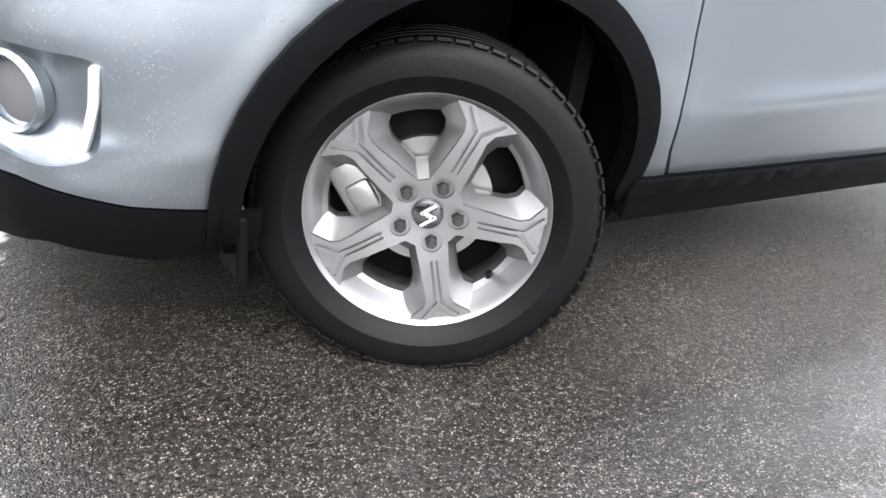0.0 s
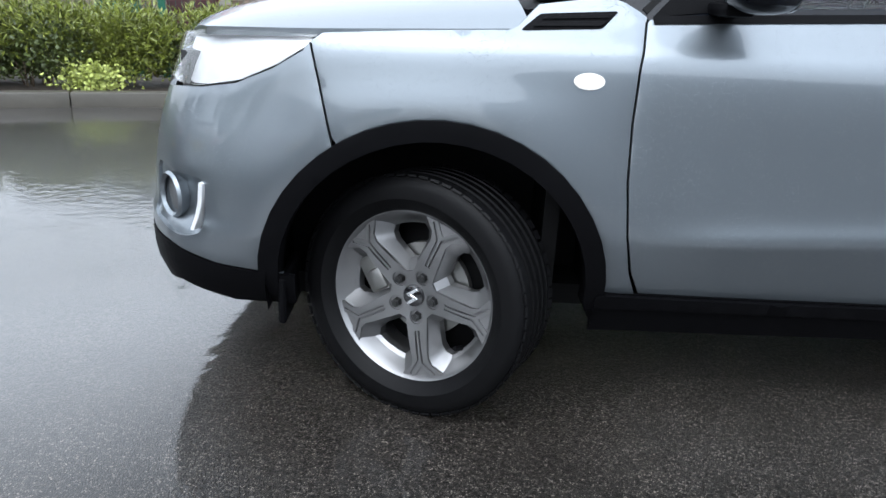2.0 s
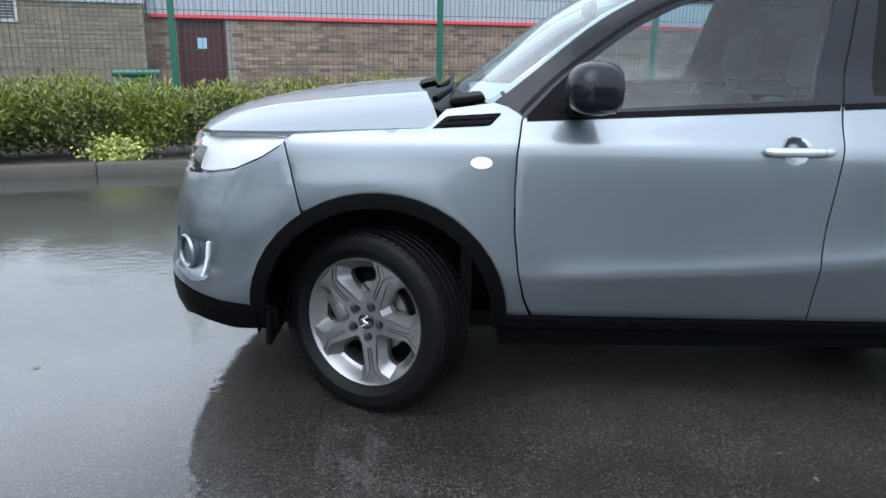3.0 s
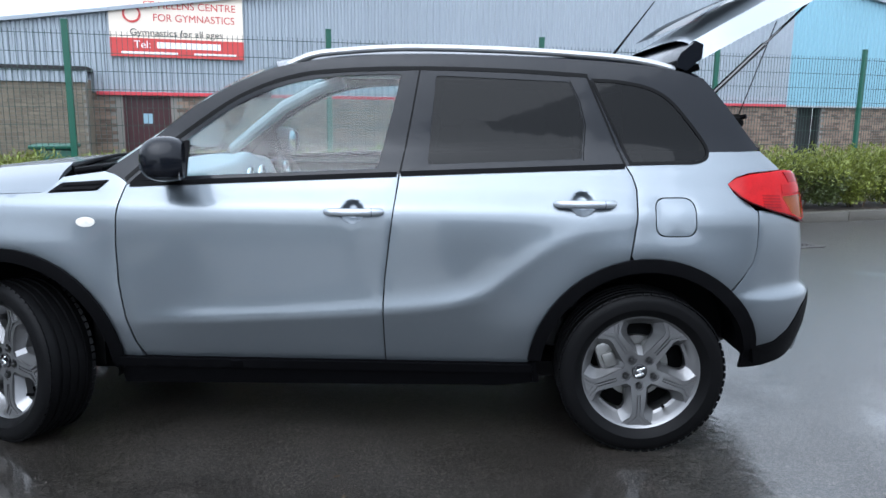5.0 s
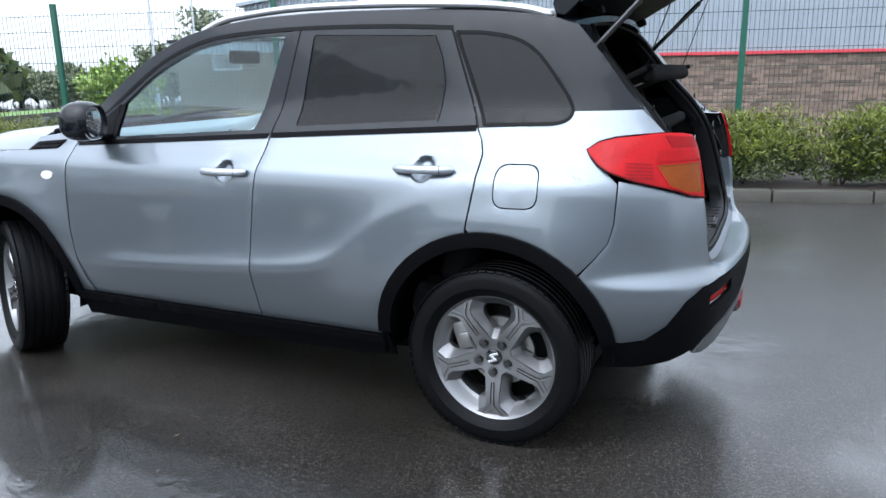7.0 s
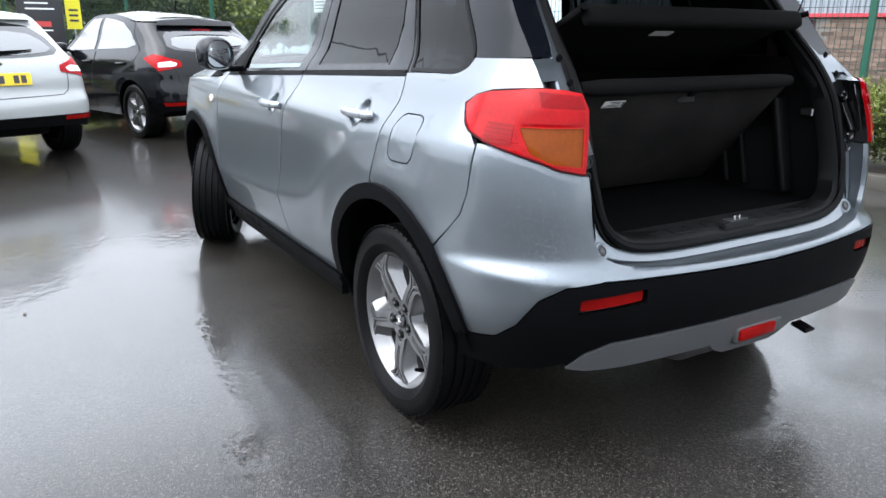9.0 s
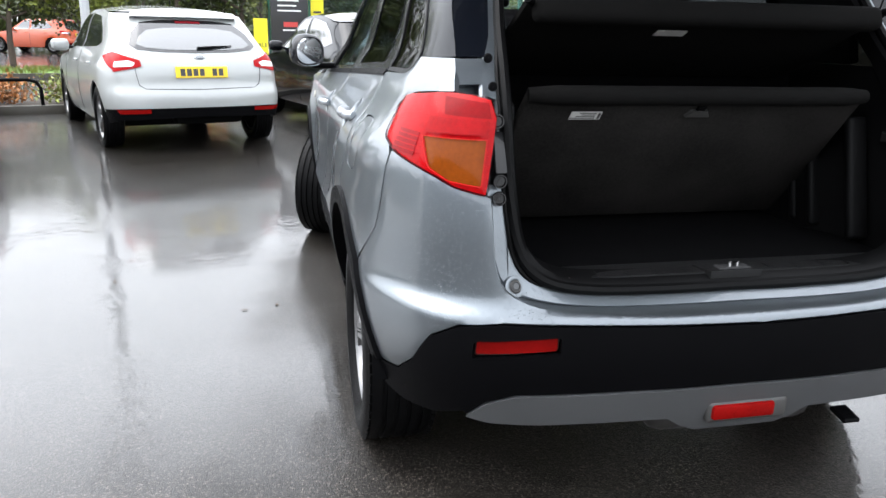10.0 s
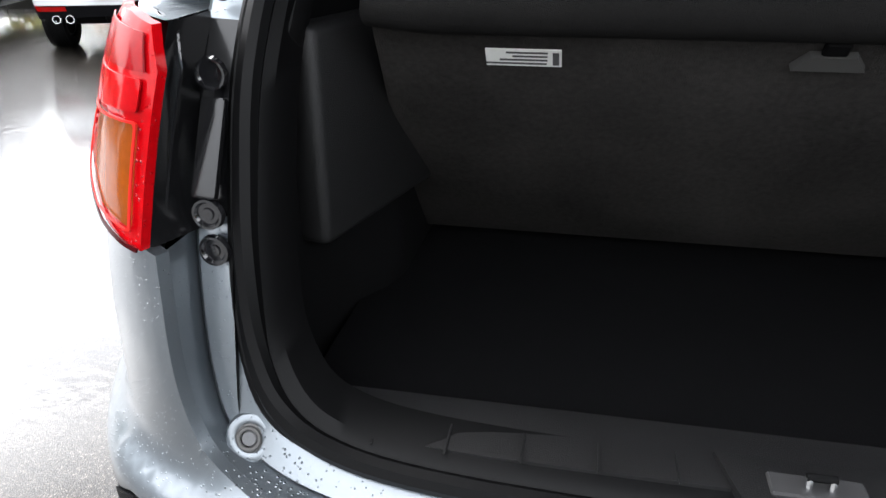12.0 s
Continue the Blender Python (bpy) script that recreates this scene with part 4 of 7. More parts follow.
BUMPER_EDGE = [Vector(p) for p in ((-.618, .895), (-.614, .84), (-.612, .79), (-.606, .745), (-.588, .698), (-.55, .670), (-.48, .653), (-.3, .643), (-.12, .641), (0, .640))]


def body_panels():
    P = lambda nm, poly, mat=paint, label="", **k: both(nm, sheet(poly, shell, **k), mat, car, label)
    belt = lambda u: 1.028 + (u + .745) * (1.118 - 1.028) / (1.165 + .745)
    hcup = lambda cx, cz: [(cx + .0465 * math.cos(k * math.tau / 28), cz + .0455 * math.sin(k * math.tau / 28)) for k in range(28)]
    # doors
    fd = [(-.690, .358), (-.72, .42), (-.745, .52), (-.763, .66), (-.768, .80), (-.764, .92), (-.748, 1.02), (-.742, 1.028)]
    fd += [(.298 - G, belt(.298)), (.285, .98), (.268, .84), (.252, .70), (.246, .6), (.247, .48), (.251, .358)]
    P("front_door", fd, step=.02, holes=[hcup(.130, .944)])
    rd = [(.251 + 2 * G, .358), (.247 + 2 * G, .48), (.246 + 2 * G, .6), (.252 + 2 * G, .70), (.268 + 2 * G, .84), (.285 + 2 * G, .98), (.298 + 2 * G, belt(.3))]
    rd += [(1.162, belt(1.162)), (1.185, 1.08), (1.198, 1.035), (1.192, .93), (1.170, .792)]
    rd += arch(RX, AZ, AR - .004, ang(RX, 1.168, .785), 177)[0:] + [(.806, .358)]
    P("rear_door", rd, step=.02, holes=[hcup(.994, .984)])
    # front wing
    w = [(-.700, .352), (-.728, .42), (-.751, .52), (-.769, .66), (-.774, .80), (-.770, .92), (-.754, 1.02), (-.748, 1.034), (-.80, 1.062), (-.84, 1.073), (-1.0, 1.05), (-1.05, 1.0), (-1.07, .992), (-1.3, .980), (-1.500, .966), (-1.525, .948), (-1.50, .85), (-1.472, .735)]
    w += arch(FX, AZ, AR - .004, 122, 2)
    P("front_wing", w, step=.017)
    # front bumper skin
    b = [(-1.478, .733), (-1.505, .848), (-1.530, .944), (-1.545, .925), (-1.62, .880), (ux(-1.72), .838), (ux(-1.84), .818), (ux(-1.93), .812), (ux(-2.0), .80), (shell.lo, .79), (shell.lo, .42), (ux(-2.0), .425), (ux(-1.92), .420), (ux(-1.78), .384), (-1.61, .364), (-1.668, .364)]
    b += arch(FX, AZ, AR - .004, 177, 124)
    fog = rounded([(ux(-1.985), .615), (ux(-1.80), .60), (ux(-1.812), .46), (ux(-1.88), .44), (ux(-1.985), .47)], .03)
    P("front_bumper", b, holes=[fog], step=.02)
    P("front_lip", [(shell.lo, .415), (ux(-2.0), .42), (ux(-1.92), .415), (ux(-1.78), .379), (-1.61, .359), (-1.58, .36), (-1.585, .27), (ux(-1.75), .27), (ux(-1.9), .31), (ux(-2.0), .28), (shell.lo, .25)], plastic, "black textured lower lip", off=.004)
    # fog lamp pocket
    fc = Vector((ux(-1.895), .53))

    def bowl(u, z, inn):
        r = max(abs(u - fc.x) / .115, abs(z - fc.y) / .088)
        return shell(u, z, inn + .010 + .018 * (1 - smooth(.45, 1.0, r)))
    both("fog_lamp_pocket", sheet(fog, bowl, .016, rim=0, depth=.01), paint, car)
    for s in (1, -1):
        c = shell(ux(-1.93), .535, .02)
        n = (shell(ux(-1.93), .535, -.1) - c).normalized()
        m = Matrix.Translation((c.x, c.y * s, c.z)) @ Vector((n.x, n.y * s, 0)).to_track_quat('Y', 'Z').to_matrix().to_4x4()
        ring = lathe_bm([(.046, -.02), (.056, -.012), (.062, .012), (.056, .020), (.048, .012)], 28)
        bmesh.ops.transform(ring, matrix=m, verts=ring.verts)
        part("fog_lamp", ring, paint, car, "grey fog lamp ring")
        lens = lathe_bm([(.0005, .006), (.02, .005), (.047, 0)], 28)
        bmesh.ops.transform(lens, matrix=m, verts=lens.verts)
        part("fog_lamp_lens", lens, skid_grey, car)
    drl = rounded([(ux(-1.815), .594), (ux(-1.803), .590), (ux(-1.808), .54), (ux(-1.828), .468), (ux(-1.838), .468), (ux(-1.820), .54)], .004, 2)
    P("bumper_accent", drl, lamp_sky_white, "bright chrome bumper strip", off=.010, depth=.03)
    # headlamps, grille and nose
    hl = [(-1.512, .962), (-1.535, .938), (-1.62, .886), (ux(-1.72), .843), (ux(-1.84), .823), (ux(-1.93), .818), (ux(-2.02), .83), (ux(-2.03), .93), (ux(-1.95), .945), (ux(-1.80), .956), (-1.64, .962)]
    P("headlamp_housing", hl, lamp_sky_white, off=-.03, depth=.01)
    P("headlamp", hl, lamp_cover, "clear headlamp cover", off=.002)
    for z0 in (.815, .858, .900):
        P("grille_bar", [(ux(-2.032), z0), (shell.lo, z0), (shell.lo, z0 + .026), (ux(-2.032), z0 + .026)], chrome, off=-.004)
    P("grille_backing", [(ux(-2.03), .80), (shell.lo, .795), (shell.lo, .95), (ux(-2.03), .945)], gloss_black, off=-.03)
    # quarter panel
    q = [(1.168, belt(1.17)), (1.191, 1.08), (1.204, 1.035), (1.198, .93), (1.176, .794)]
    q += arch(RX, AZ, AR - .004, 98, 47) + [(1.60, .715), (1.645, .77), (1.662, .83), (ux(1.668), .955), (ux(1.63), .990), (1.60, 1.006), (1.575, 1.03), (1.558, 1.058), (1.60, 1.084), (ux(1.66), 1.098), (ux(1.73), 1.104), (ux(1.84), 1.110), (ux(1.795), 1.155), (ux(1.765), 1.178), (1.50, 1.174), (1.475, 1.15), (1.43, 1.132), (1.35, 1.126)]
    flap = rounded([(1.262, 1.008), (1.415, 1.010), (1.418, .868), (1.262, .866)], .045, 5)
    flap_in = rounded([(1.266, 1.004), (1.411, 1.006), (1.414, .872), (1.266, .870)], .043, 5)
    P("quarter_panel", q, holes=[flap], step=.02)
    both("fuel_flap", sheet(flap_in, shell), paint, car)
    # rear bumper: painted upper part
    edge = [(u_at(p.x, p.y), p.y) for p in spline(BUMPER_EDGE, 3)]
    rb = arch(RX, AZ, AR - .004, 46, 13) + [(1.655, .442), (1.70, .440), (ux(1.77), .452), (ux(1.83), .50), (ux(1.88), .58), (ux(1.925), .618), (uy(-.60), .630), (uy(-.4), .628), (shell.hi, .622)] + list(reversed(edge)) + [(ux(1.90), .908), (ux(1.86), .922), (ux(1.80), .938), (ux(1.72), .958), (ux(1.674), .962), (1.6655, .83), (1.6475, .769), (1.6035, .7135)]
    start = ux(1.935)
    rows = []
    for k in range(int((shell.hi - start) / .009)):
        u = start + k * .009
        y = shell(u, .64).y
        lo = float(np.interp(u, [ux(1.925), uy(-.60), uy(-.4), shell.hi], [.618, .630, .628, .622]))
        hi = float(np.interp(y, [p.x for p in BUMPER_EDGE[4:]], [p.y for p in BUMPER_EDGE[4:]]))
        if u > u_at(-.588, .698) - .004 and hi - lo > .008:
            rows += [(u, lo + .0022), (u, lo + (hi - lo) * .36), (u, lo + (hi - lo) * .68), (u, hi - .0022)]
    P("rear_bumper", rb, step=.013, rows=rows, beyond=u_at(-.588, .698))
    # rear bumper: black lower part with cut-outs for the reflectors
    ra, rbm = uy(-.655), uy(-.47)
    refl = rounded([(ra, .584), (rbm, .601), (rbm, .560), (ra - .004, .541)], .008, 2)
    ins_top = [(uy(-.675), .382), (uy(-.63), .425), (uy(-.56), .452), (uy(-.3), .462), (shell.hi, .466)]
    lb = [(1.640, .437), (1.70, .435), (ux(1.77), .447), (ux(1.83), .495), (ux(1.88), .575), (ux(1.925), .613), (uy(-.60), .625), (uy(-.4), .623), (shell.hi, .617)] + list(reversed(ins_top)) + [(uy(-.68), .39), (ux(1.86), .36), (ux(1.75), .345), (1.645, .345)]
    P("rear_bumper_cladding", lb, plastic, "black textured lower bumper", off=.003, holes=[refl])
    P("reflector_recess", refl, dark_void, off=-.020)
    cr = sum((Vector(p).to_2d() for p in refl), Vector((0, 0))) / len(refl)
    P("rear_reflector", [tuple(cr + Vector(((q[0] - cr.x) * .94, (q[1] - cr.y) * .78)) + Vector((0, .002))) for q in refl], red_reflector, "red reflector strip", off=-.010)
    ins = [(a, b - .004) for a, b in ins_top] + [(shell.hi, .330), (uy(-.11), .330), (uy(-.15), .345), (uy(-.19), .372), (uy(-.24), .372), (uy(-.5), .364), (uy(-.62), .366), (uy(-.675), .376)]
    P("skid_plate", ins, skid_grey, "grey skid plate insert", off=.010)
    # sill cladding
    P("sill_cladding", [(-.806, .352), (-.7, .356), (.25, .356), (.80, .356), (.836, .365), (.856, .27), (.70, .25), (-.70, .232), (-.80, .228)], plastic, "black sill cladding", off=.006)
    P("sill_ledge", rounded([(-.800, .352), (.820, .352), (.832, .318), (-.806, .312)], .008, 2), plastic, off=.030, rim=.010, depth=.03)
    # wheel arch cladding
    P("arch_cladding", arch(FX, AZ, AR, -2, 178) + [(-1.67, .30), (-1.62, .30)] + arch(FX, AZ, AI, 178, -2) + [(-.82, .30), (-.79, .30)], plastic, "black wheel arch cladding", off=.014, step=.03, depth=.05)
    P("arch_cladding", arch(RX, AZ, AR, 12, 176) + arch(RX, AZ, AI, 176, 12), plastic, "black wheel arch cladding", off=.014, step=.03, depth=.05)


body_panels()


def rear_fog_and_pipe():
    c = shell(shell.hi, .389, -.012)
    part("fog_lamp_recess", boxes((.03, .215, .060, Matrix.Translation((c.x - .006, 0.010, .388)), .014, 3)), clip_grey, car)
    part("rear_fog_lamp", boxes((.03, .165, .038, Matrix.Translation((c.x + .001, -.006, .390)), .008, 2)), red_reflector, car, "red rear fog lamp")
    part("tow_flap", boxes((.06, .05, .014, Matrix.Translation((1.93, .36, .300)) @ Matrix.Rotation(radians(12), 4, 'Y'), .004, 1)), plastic, car)
    part("exhaust_box", boxes((.25, .5, .16, Matrix.Translation((1.72, .1, .31)), .05, 3)), iron, car)


rear_fog_and_pipe()


def greenhouse():
    P = lambda nm, poly, mat, label="", **k: both(nm, sheet(poly, shell, **k), mat, car, label)
    top = spline([(-.84, 1.073), (-.70, 1.180), (-.49, 1.342), (-.28, 1.452), (-.15, 1.492), (.05, 1.522), (.35, 1.538), (.75, 1.533), (1.15, 1.512), (1.37, 1.485), (1.45, 1.462)], 5)
    belt = [(1.50, 1.170), (1.475, 1.145), (1.43, 1.128), (1.165, 1.114), (.298, 1.073), (-.742, 1.024), (-.80, 1.056)]
    fg = [(-.535, 1.058), (.212, 1.098), (.290, 1.432)] + [tuple(p)[:2] for p in spline([(.297, 1.457), (.157, 1.455), (-.017, 1.440), (-.189, 1.403), (-.36, 1.324), (-.46, 1.256), (-.545, 1.192)], 4)]
    rg = rounded([(.432, 1.455), (.949, 1.436), (.985, 1.36), (1.008, 1.27), (.999, 1.142), (.405, 1.114)], .012, 2)
    cg = [(1.035, 1.444)] + [tuple(p)[:2] for p in spline([(1.13, 1.440), (1.234, 1.423), (1.305, 1.396), (1.36, 1.355), (1.43, 1.275), (1.488, 1.198), (1.490, 1.158), (1.46, 1.140), (1.42, 1.134)], 4)] + [(1.185, 1.130)]
    outline = [tuple(p)[:2] for p in top] + [(1.487, 1.455), (1.60, 1.345), (ux(1.765), 1.182)] + belt
    P("side_frame", outline, paint_black, "gloss black pillars and roof side", step=.04, holes=[fg, rg, cg], rim=.002, depth=.03)
    P("front_window", fg, glass, "clear side window", off=-.008, depth=0)
    P("rear_window", rg, glass_dark, "dark privacy glass", off=-.006, depth=0)
    P("quarter_window", cg, glass_dark, "dark privacy glass", off=-.003, depth=0)

    def line(pts, w, mat, nm, off=.004, label=""):
        """A narrow strip along a line on the flank."""
        p = [Vector(q) for q in pts]
        a, b = [], []
        for i, c in enumerate(p):
            t = (p[min(i + 1, len(p) - 1)] - p[max(i - 1, 0)]).normalized()
            n = Vector((-t.y, t.x))
            a.append(tuple(c + n * w / 2))
            b.append(tuple(c - n * w / 2))
        P(nm, a + list(reversed(b)), mat, label, off=off, step=.03, rim=.001, depth=.006)
    gut = [tuple(p)[:2] for p in spline([(-.755, 1.045), (-.66, 1.135), (-.52, 1.245), (-.341, 1.365), (-.147, 1.442), (.048, 1.471), (.374, 1.483), (.75, 1.476), (1.02, 1.460)], 4)]
    line(gut, .015, seal_rubber, "door_seal", .003)
    line([(.369, 1.480), (.340, 1.30), (.302, 1.085)], .007, seal_rubber, "pillar_gap", .0015)
    line([(1.018, 1.455), (1.09, 1.29), (1.163, 1.120)], .008, seal_rubber, "pillar_gap", .0015)
    line(cg + [cg[0]], .012, seal_rubber, "window_seal", .002)
    line([(-.735, 1.028), (.29, 1.078)], .018, plastic, "waist_strip", .004)
    line([(.305, 1.080), (1.16, 1.119)], .018, plastic, "waist_strip", .004)
    line([fg[0]] + [fg[-1]], .03, plastic, "window_divider", .002)
    line([(.953, 1.437), (.991, 1.36), (1.013, 1.27), (1.004, 1.138)], .004, seal_rubber, "window_divider", .0015)
    # satin roof rails
    rail = [(-.17, 1.488), (-.08, 1.528), (.02, 1.546), (.3, 1.566), (.72, 1.560), (1.10, 1.537), (1.28, 1.514), (1.38, 1.487)]
    c = [shell(p.x, p.y, .035) for p in spline(rail, 6)]
    bm = tube_bm(c, [.008] + [.015] * (len(c) - 2) + [.008], 10)
    both("roof_rail", bm, rail_satin, car, "satin silver roof rail")


greenhouse()


def grid(fn, nu, nv):
    verts = [fn(i / nu, j / nv) for i in range(nu + 1) for j in range(nv + 1)]
    faces = [(i * (nv + 1) + j, i * (nv + 1) + j + 1, (i + 1) * (nv + 1) + j + 1, (i + 1) * (nv + 1) + j) for i in range(nu) for j in range(nv)]
    return verts, faces


def slab(name, fn, nu, nv, mat, label="", thick=.02, up=True):
    """A curved sheet with a second skin below it."""
    v, f = grid(fn, nu, nv)
    a, b, c = Vector(v[0]), Vector(v[f[0][1]]), Vector(v[f[0][3]])
    if ((b - a).cross(c - a).z < 0) == up:
        f = [tuple(reversed(q)) for q in f]
    bm = bmesh.new()
    vs = [bm.verts.new(p) for p in v]
    for q in f:
        bm.faces.new([vs[i] for i in q])
    bm.normal_update()
    if thick:
        be = [e for e in bm.edges if e.is_boundary]
        low = {x: bm.verts.new(x.co - Vector((0, 0, thick))) for e in be for x in e.verts}
        for e in be:
            l = e.link_loops[0]
            a, b = l.vert, l.link_loop_next.vert
            bm.faces.new((b, a, low[a], low[b]))
    return part(name, bm, mat, car, label)


def top_skins():
    xs = spline([(-.19, 1.48, 0), (.05, 1.522, 0), (.35, 1.538, 0), (.75, 1.533, 0), (1.15, 1.512, 0), (1.46, 1.462, 0)], 10)

    def roof(a, b):
        p = xs[min(int(a * (len(xs) - 1) + .5), len(xs) - 1)]
        e = shell(p.x, p.y, .004)
        v = 2 * b - 1
        x = p.x - (.11 * (1 - abs(v) ** 2) * (1 - a)) + .05 * a * (1 - abs(v) ** 2)
        crown = .055 * (1 - abs(v) ** 2.4) * (1 - .25 * a)
        return (x, v * abs(e.y), p.y + crown)
    slab("roof", roof, 40, 24, paint_black, "gloss black roof skin", .02)
    part("headliner", boxes((1.5, 1.0, .02, Matrix.Translation((.62, 0, 1.50)))), headlining, car)
    ap = spline([(-.86, 1.075, 0), (-.70, 1.180, 0), (-.49, 1.342, 0), (-.28, 1.452, 0), (-.19, 1.478, 0)], 6)

    def screen(a, b):
        p = ap[min(int(a * (len(ap) - 1) + .5), len(ap) - 1)]
        e = shell(p.x, p.y, .012)
        v = 2 * b - 1
        return (p.x - .11 * (1 - abs(v) ** 2.2), v * abs(e.y), p.y + .006 + .03 * a * (1 - v * v))
    slab("windscreen", screen, 24, 20, glass, "clear windscreen", 0)

    def bonnet(a, b):
        v = 2 * b - 1
        s = abs(v)
        xf = -1.80 - .19 * (1 - s ** 2.2)
        xr = -1.02 - .10 * (1 - s * s)
        x = xf + (xr - xf) * a
        ue = -1.80 + .78 * a
        e = shell(ux(ue), .965 + .03 * a, .006)
        ze = .962 + .034 * a
        z = ze + (.088 * a ** .45 - .05 * (1 - a) ** 6 * (1 - s ** 3)) * (1 - s ** 7) + .012 * (1 - s * s)
        z += .008 * math.exp(-((s - .68) / .05) ** 2) * smooth(0, .4, a)
        return (x, v * abs(e.y), z)
    slab("bonnet", bonnet, 30, 44, paint, "", .02)
    # cowl, wipers
    def cowl(a, b):
        v = 2 * b - 1
        x = -1.02 - .10 * (1 - v * v) + a * .16
        return (x, v * .70, 1.035 + .03 * a + .02 * (1 - v * v))
    slab("cowl_panel", cowl, 6, 16, plastic, "black cowl panel", .03)
    for y0, y1 in ((-.62, -.10), (.02, .60)):
        part("wiper", tube_bm([(-1.04, y0, 1.07), (-.99, y0 + .1, 1.098), (-.985, (y0 + y1) / 2, 1.11), (-.985, y1, 1.11)], [.013, .010, .007, .006], 8), plastic, car)
    part("wiper_cap", boxes((.12, .20, .03, Matrix.Translation((-.93, -.62, 1.075)) @ Matrix.Rotation(radians(-8), 4, 'Y'), .012, 2)), plastic, car)
    # antenna at the roof's tail
    part("antenna", tube_bm([(1.22, 0.0, 1.55), (1.25, 0.0, 1.60), (1.42, 0.0, 1.83)], [.012, .006, .0025], 8), plastic, car)


top_skins()


def flank_details():
    P = lambda nm, poly, mat, label="", **k: both(nm, sheet(poly, shell, **k), mat, car, label)
    # air vent behind the bonnet edge
    vent = rounded([(-1.045, .992), (-.998, 1.030), (-.815, 1.043), (-.855, 1.003)], .008, 2)
    P("side_vent", vent, plastic, "black side vent", off=.003, step=.02)
    P("vent_slat", [(-1.015, 1.003), (-.985, 1.013), (-.845, 1.020), (-.86, 1.010)], plastic, off=.009, step=.02)
    P("vent_slat", [(-.995, 1.019), (-.975, 1.027), (-.83, 1.036), (-.84, 1.028)], plastic, off=.009, step=.02)
    el = lambda cx, cz, a, b, n=20: [(cx + a * math.cos(k * math.tau / n), cz + b * math.sin(k * math.tau / n)) for k in range(n)]
    P("side_repeater", el(-.882, .889, .036, .019), clear_lens, "clear oval side repeater", off=.006, step=.015, depth=.01)
    # handles
    for x0, x1, z in ((.028, .242, .942), (.888, 1.110, .982)):
        cx = (x0 + x1) / 2 - .005
        cup = el(cx, z + .002, .048, .047, 24)

        def hollow(u, v, inn, cx=cx, z=z):
            r = math.hypot(u - cx, v - z) / .048
            return shell(u, v, inn + .034 * (1 - smooth(.35, 1.0, r)))
        P2 = sheet(cup, hollow, step=.0065, off=.0015, depth=.004, rim=.001)
        both("handle_cup", P2, paint, car)
        pts = []
        for k in range(15):
            t = k / 14
            u = x0 + (x1 - x0) * t
            pts.append(shell(u, z + .002 * t, -.006 - .026 * math.sin(math.pi * min(1, max(0, t * 1.0))) ** .45))
        bm = tube_bm(pts, [.010] + [.0152] * 13 + [.012], 12)
        both("door_handle", bm, handle_sky_paint, car, "body-coloured bar handle, lightened as if reflecting the sky")
        both("handle_joint", tube_bm([pts[11].lerp(pts[12], .4), pts[11].lerp(pts[12], .55)], .0156, 12), dark_void, car)
    # mirrors
    for s in (1, -1):
        m = Matrix.Translation((-.540, -.912 * s, 1.124)) @ Matrix.Rotation(radians(15 * s), 4, 'Z')
        bm = bmesh.new()
        bmesh.ops.create_uvsphere(bm, u_segments=32, v_segments=24, radius=1, matrix=Matrix.Rotation(radians(90), 4, 'Y'))
        for v in bm.verts:
            c = v.co
            hollow = c.x > .62
            for i in range(3):
                c[i] = math.copysign(abs(c[i]) ** .82, c[i])
            c.x *= .092
            c.y *= .084
            c.z *= .082 + .010 * math.copysign(1, c.z) * (abs(c.y) < .07)
            if hollow:
                c.x = .058 if math.hypot(c.y / .084, c.z / .082) > .90 else .048
        bmesh.ops.transform(bm, matrix=m, verts=bm.verts)
        mir = part("door_mirror", bm, paint_black, car, "gloss black door mirror")
        g = bmesh.new()
        loops = []
        for x, k in ((.046, 1.0), (.050, 1.0), (.0515, .96)):
            loop = []
            for q in range(32):
                a = q * math.tau / 32
                ca, sa = math.cos(a), math.sin(a)
                loop.append(g.verts.new(m @ Vector((x, k * .073 * math.copysign(abs(ca) ** .7, ca), .003 + k * .070 * math.copysign(abs(sa) ** .7, sa)))))
            loops.append(loop)
        for p, w in zip(loops, loops[1:]):
            for q in range(32):
                g.faces.new((p[q], p[(q + 1) % 32], w[(q + 1) % 32], w[q]))
        g.faces.new(loops[-1])
        bmesh.ops.recalc_face_normals(g, faces=g.faces)
        part("mirror_glass", g, chrome, mir, "mirror glass")
        part("mirror_foot", boxes((.07, .14, .03, Matrix.Translation((-.575, -.82 * s, 1.058)), .012, 2)), plastic, mir)
        part("mirror_sail", sheet([(-.735, 1.035), (-.65, 1.12), (-.56, 1.195), (-.545, 1.056)], lambda u, v, i, s=s: Vector((1, s, 1)) * shell(u, v, i), off=.004) if s == 1 else mirrored(sheet([(-.735, 1.035), (-.65, 1.12), (-.56, 1.195), (-.545, 1.056)], shell, off=.004)), plastic, car)


flank_details()


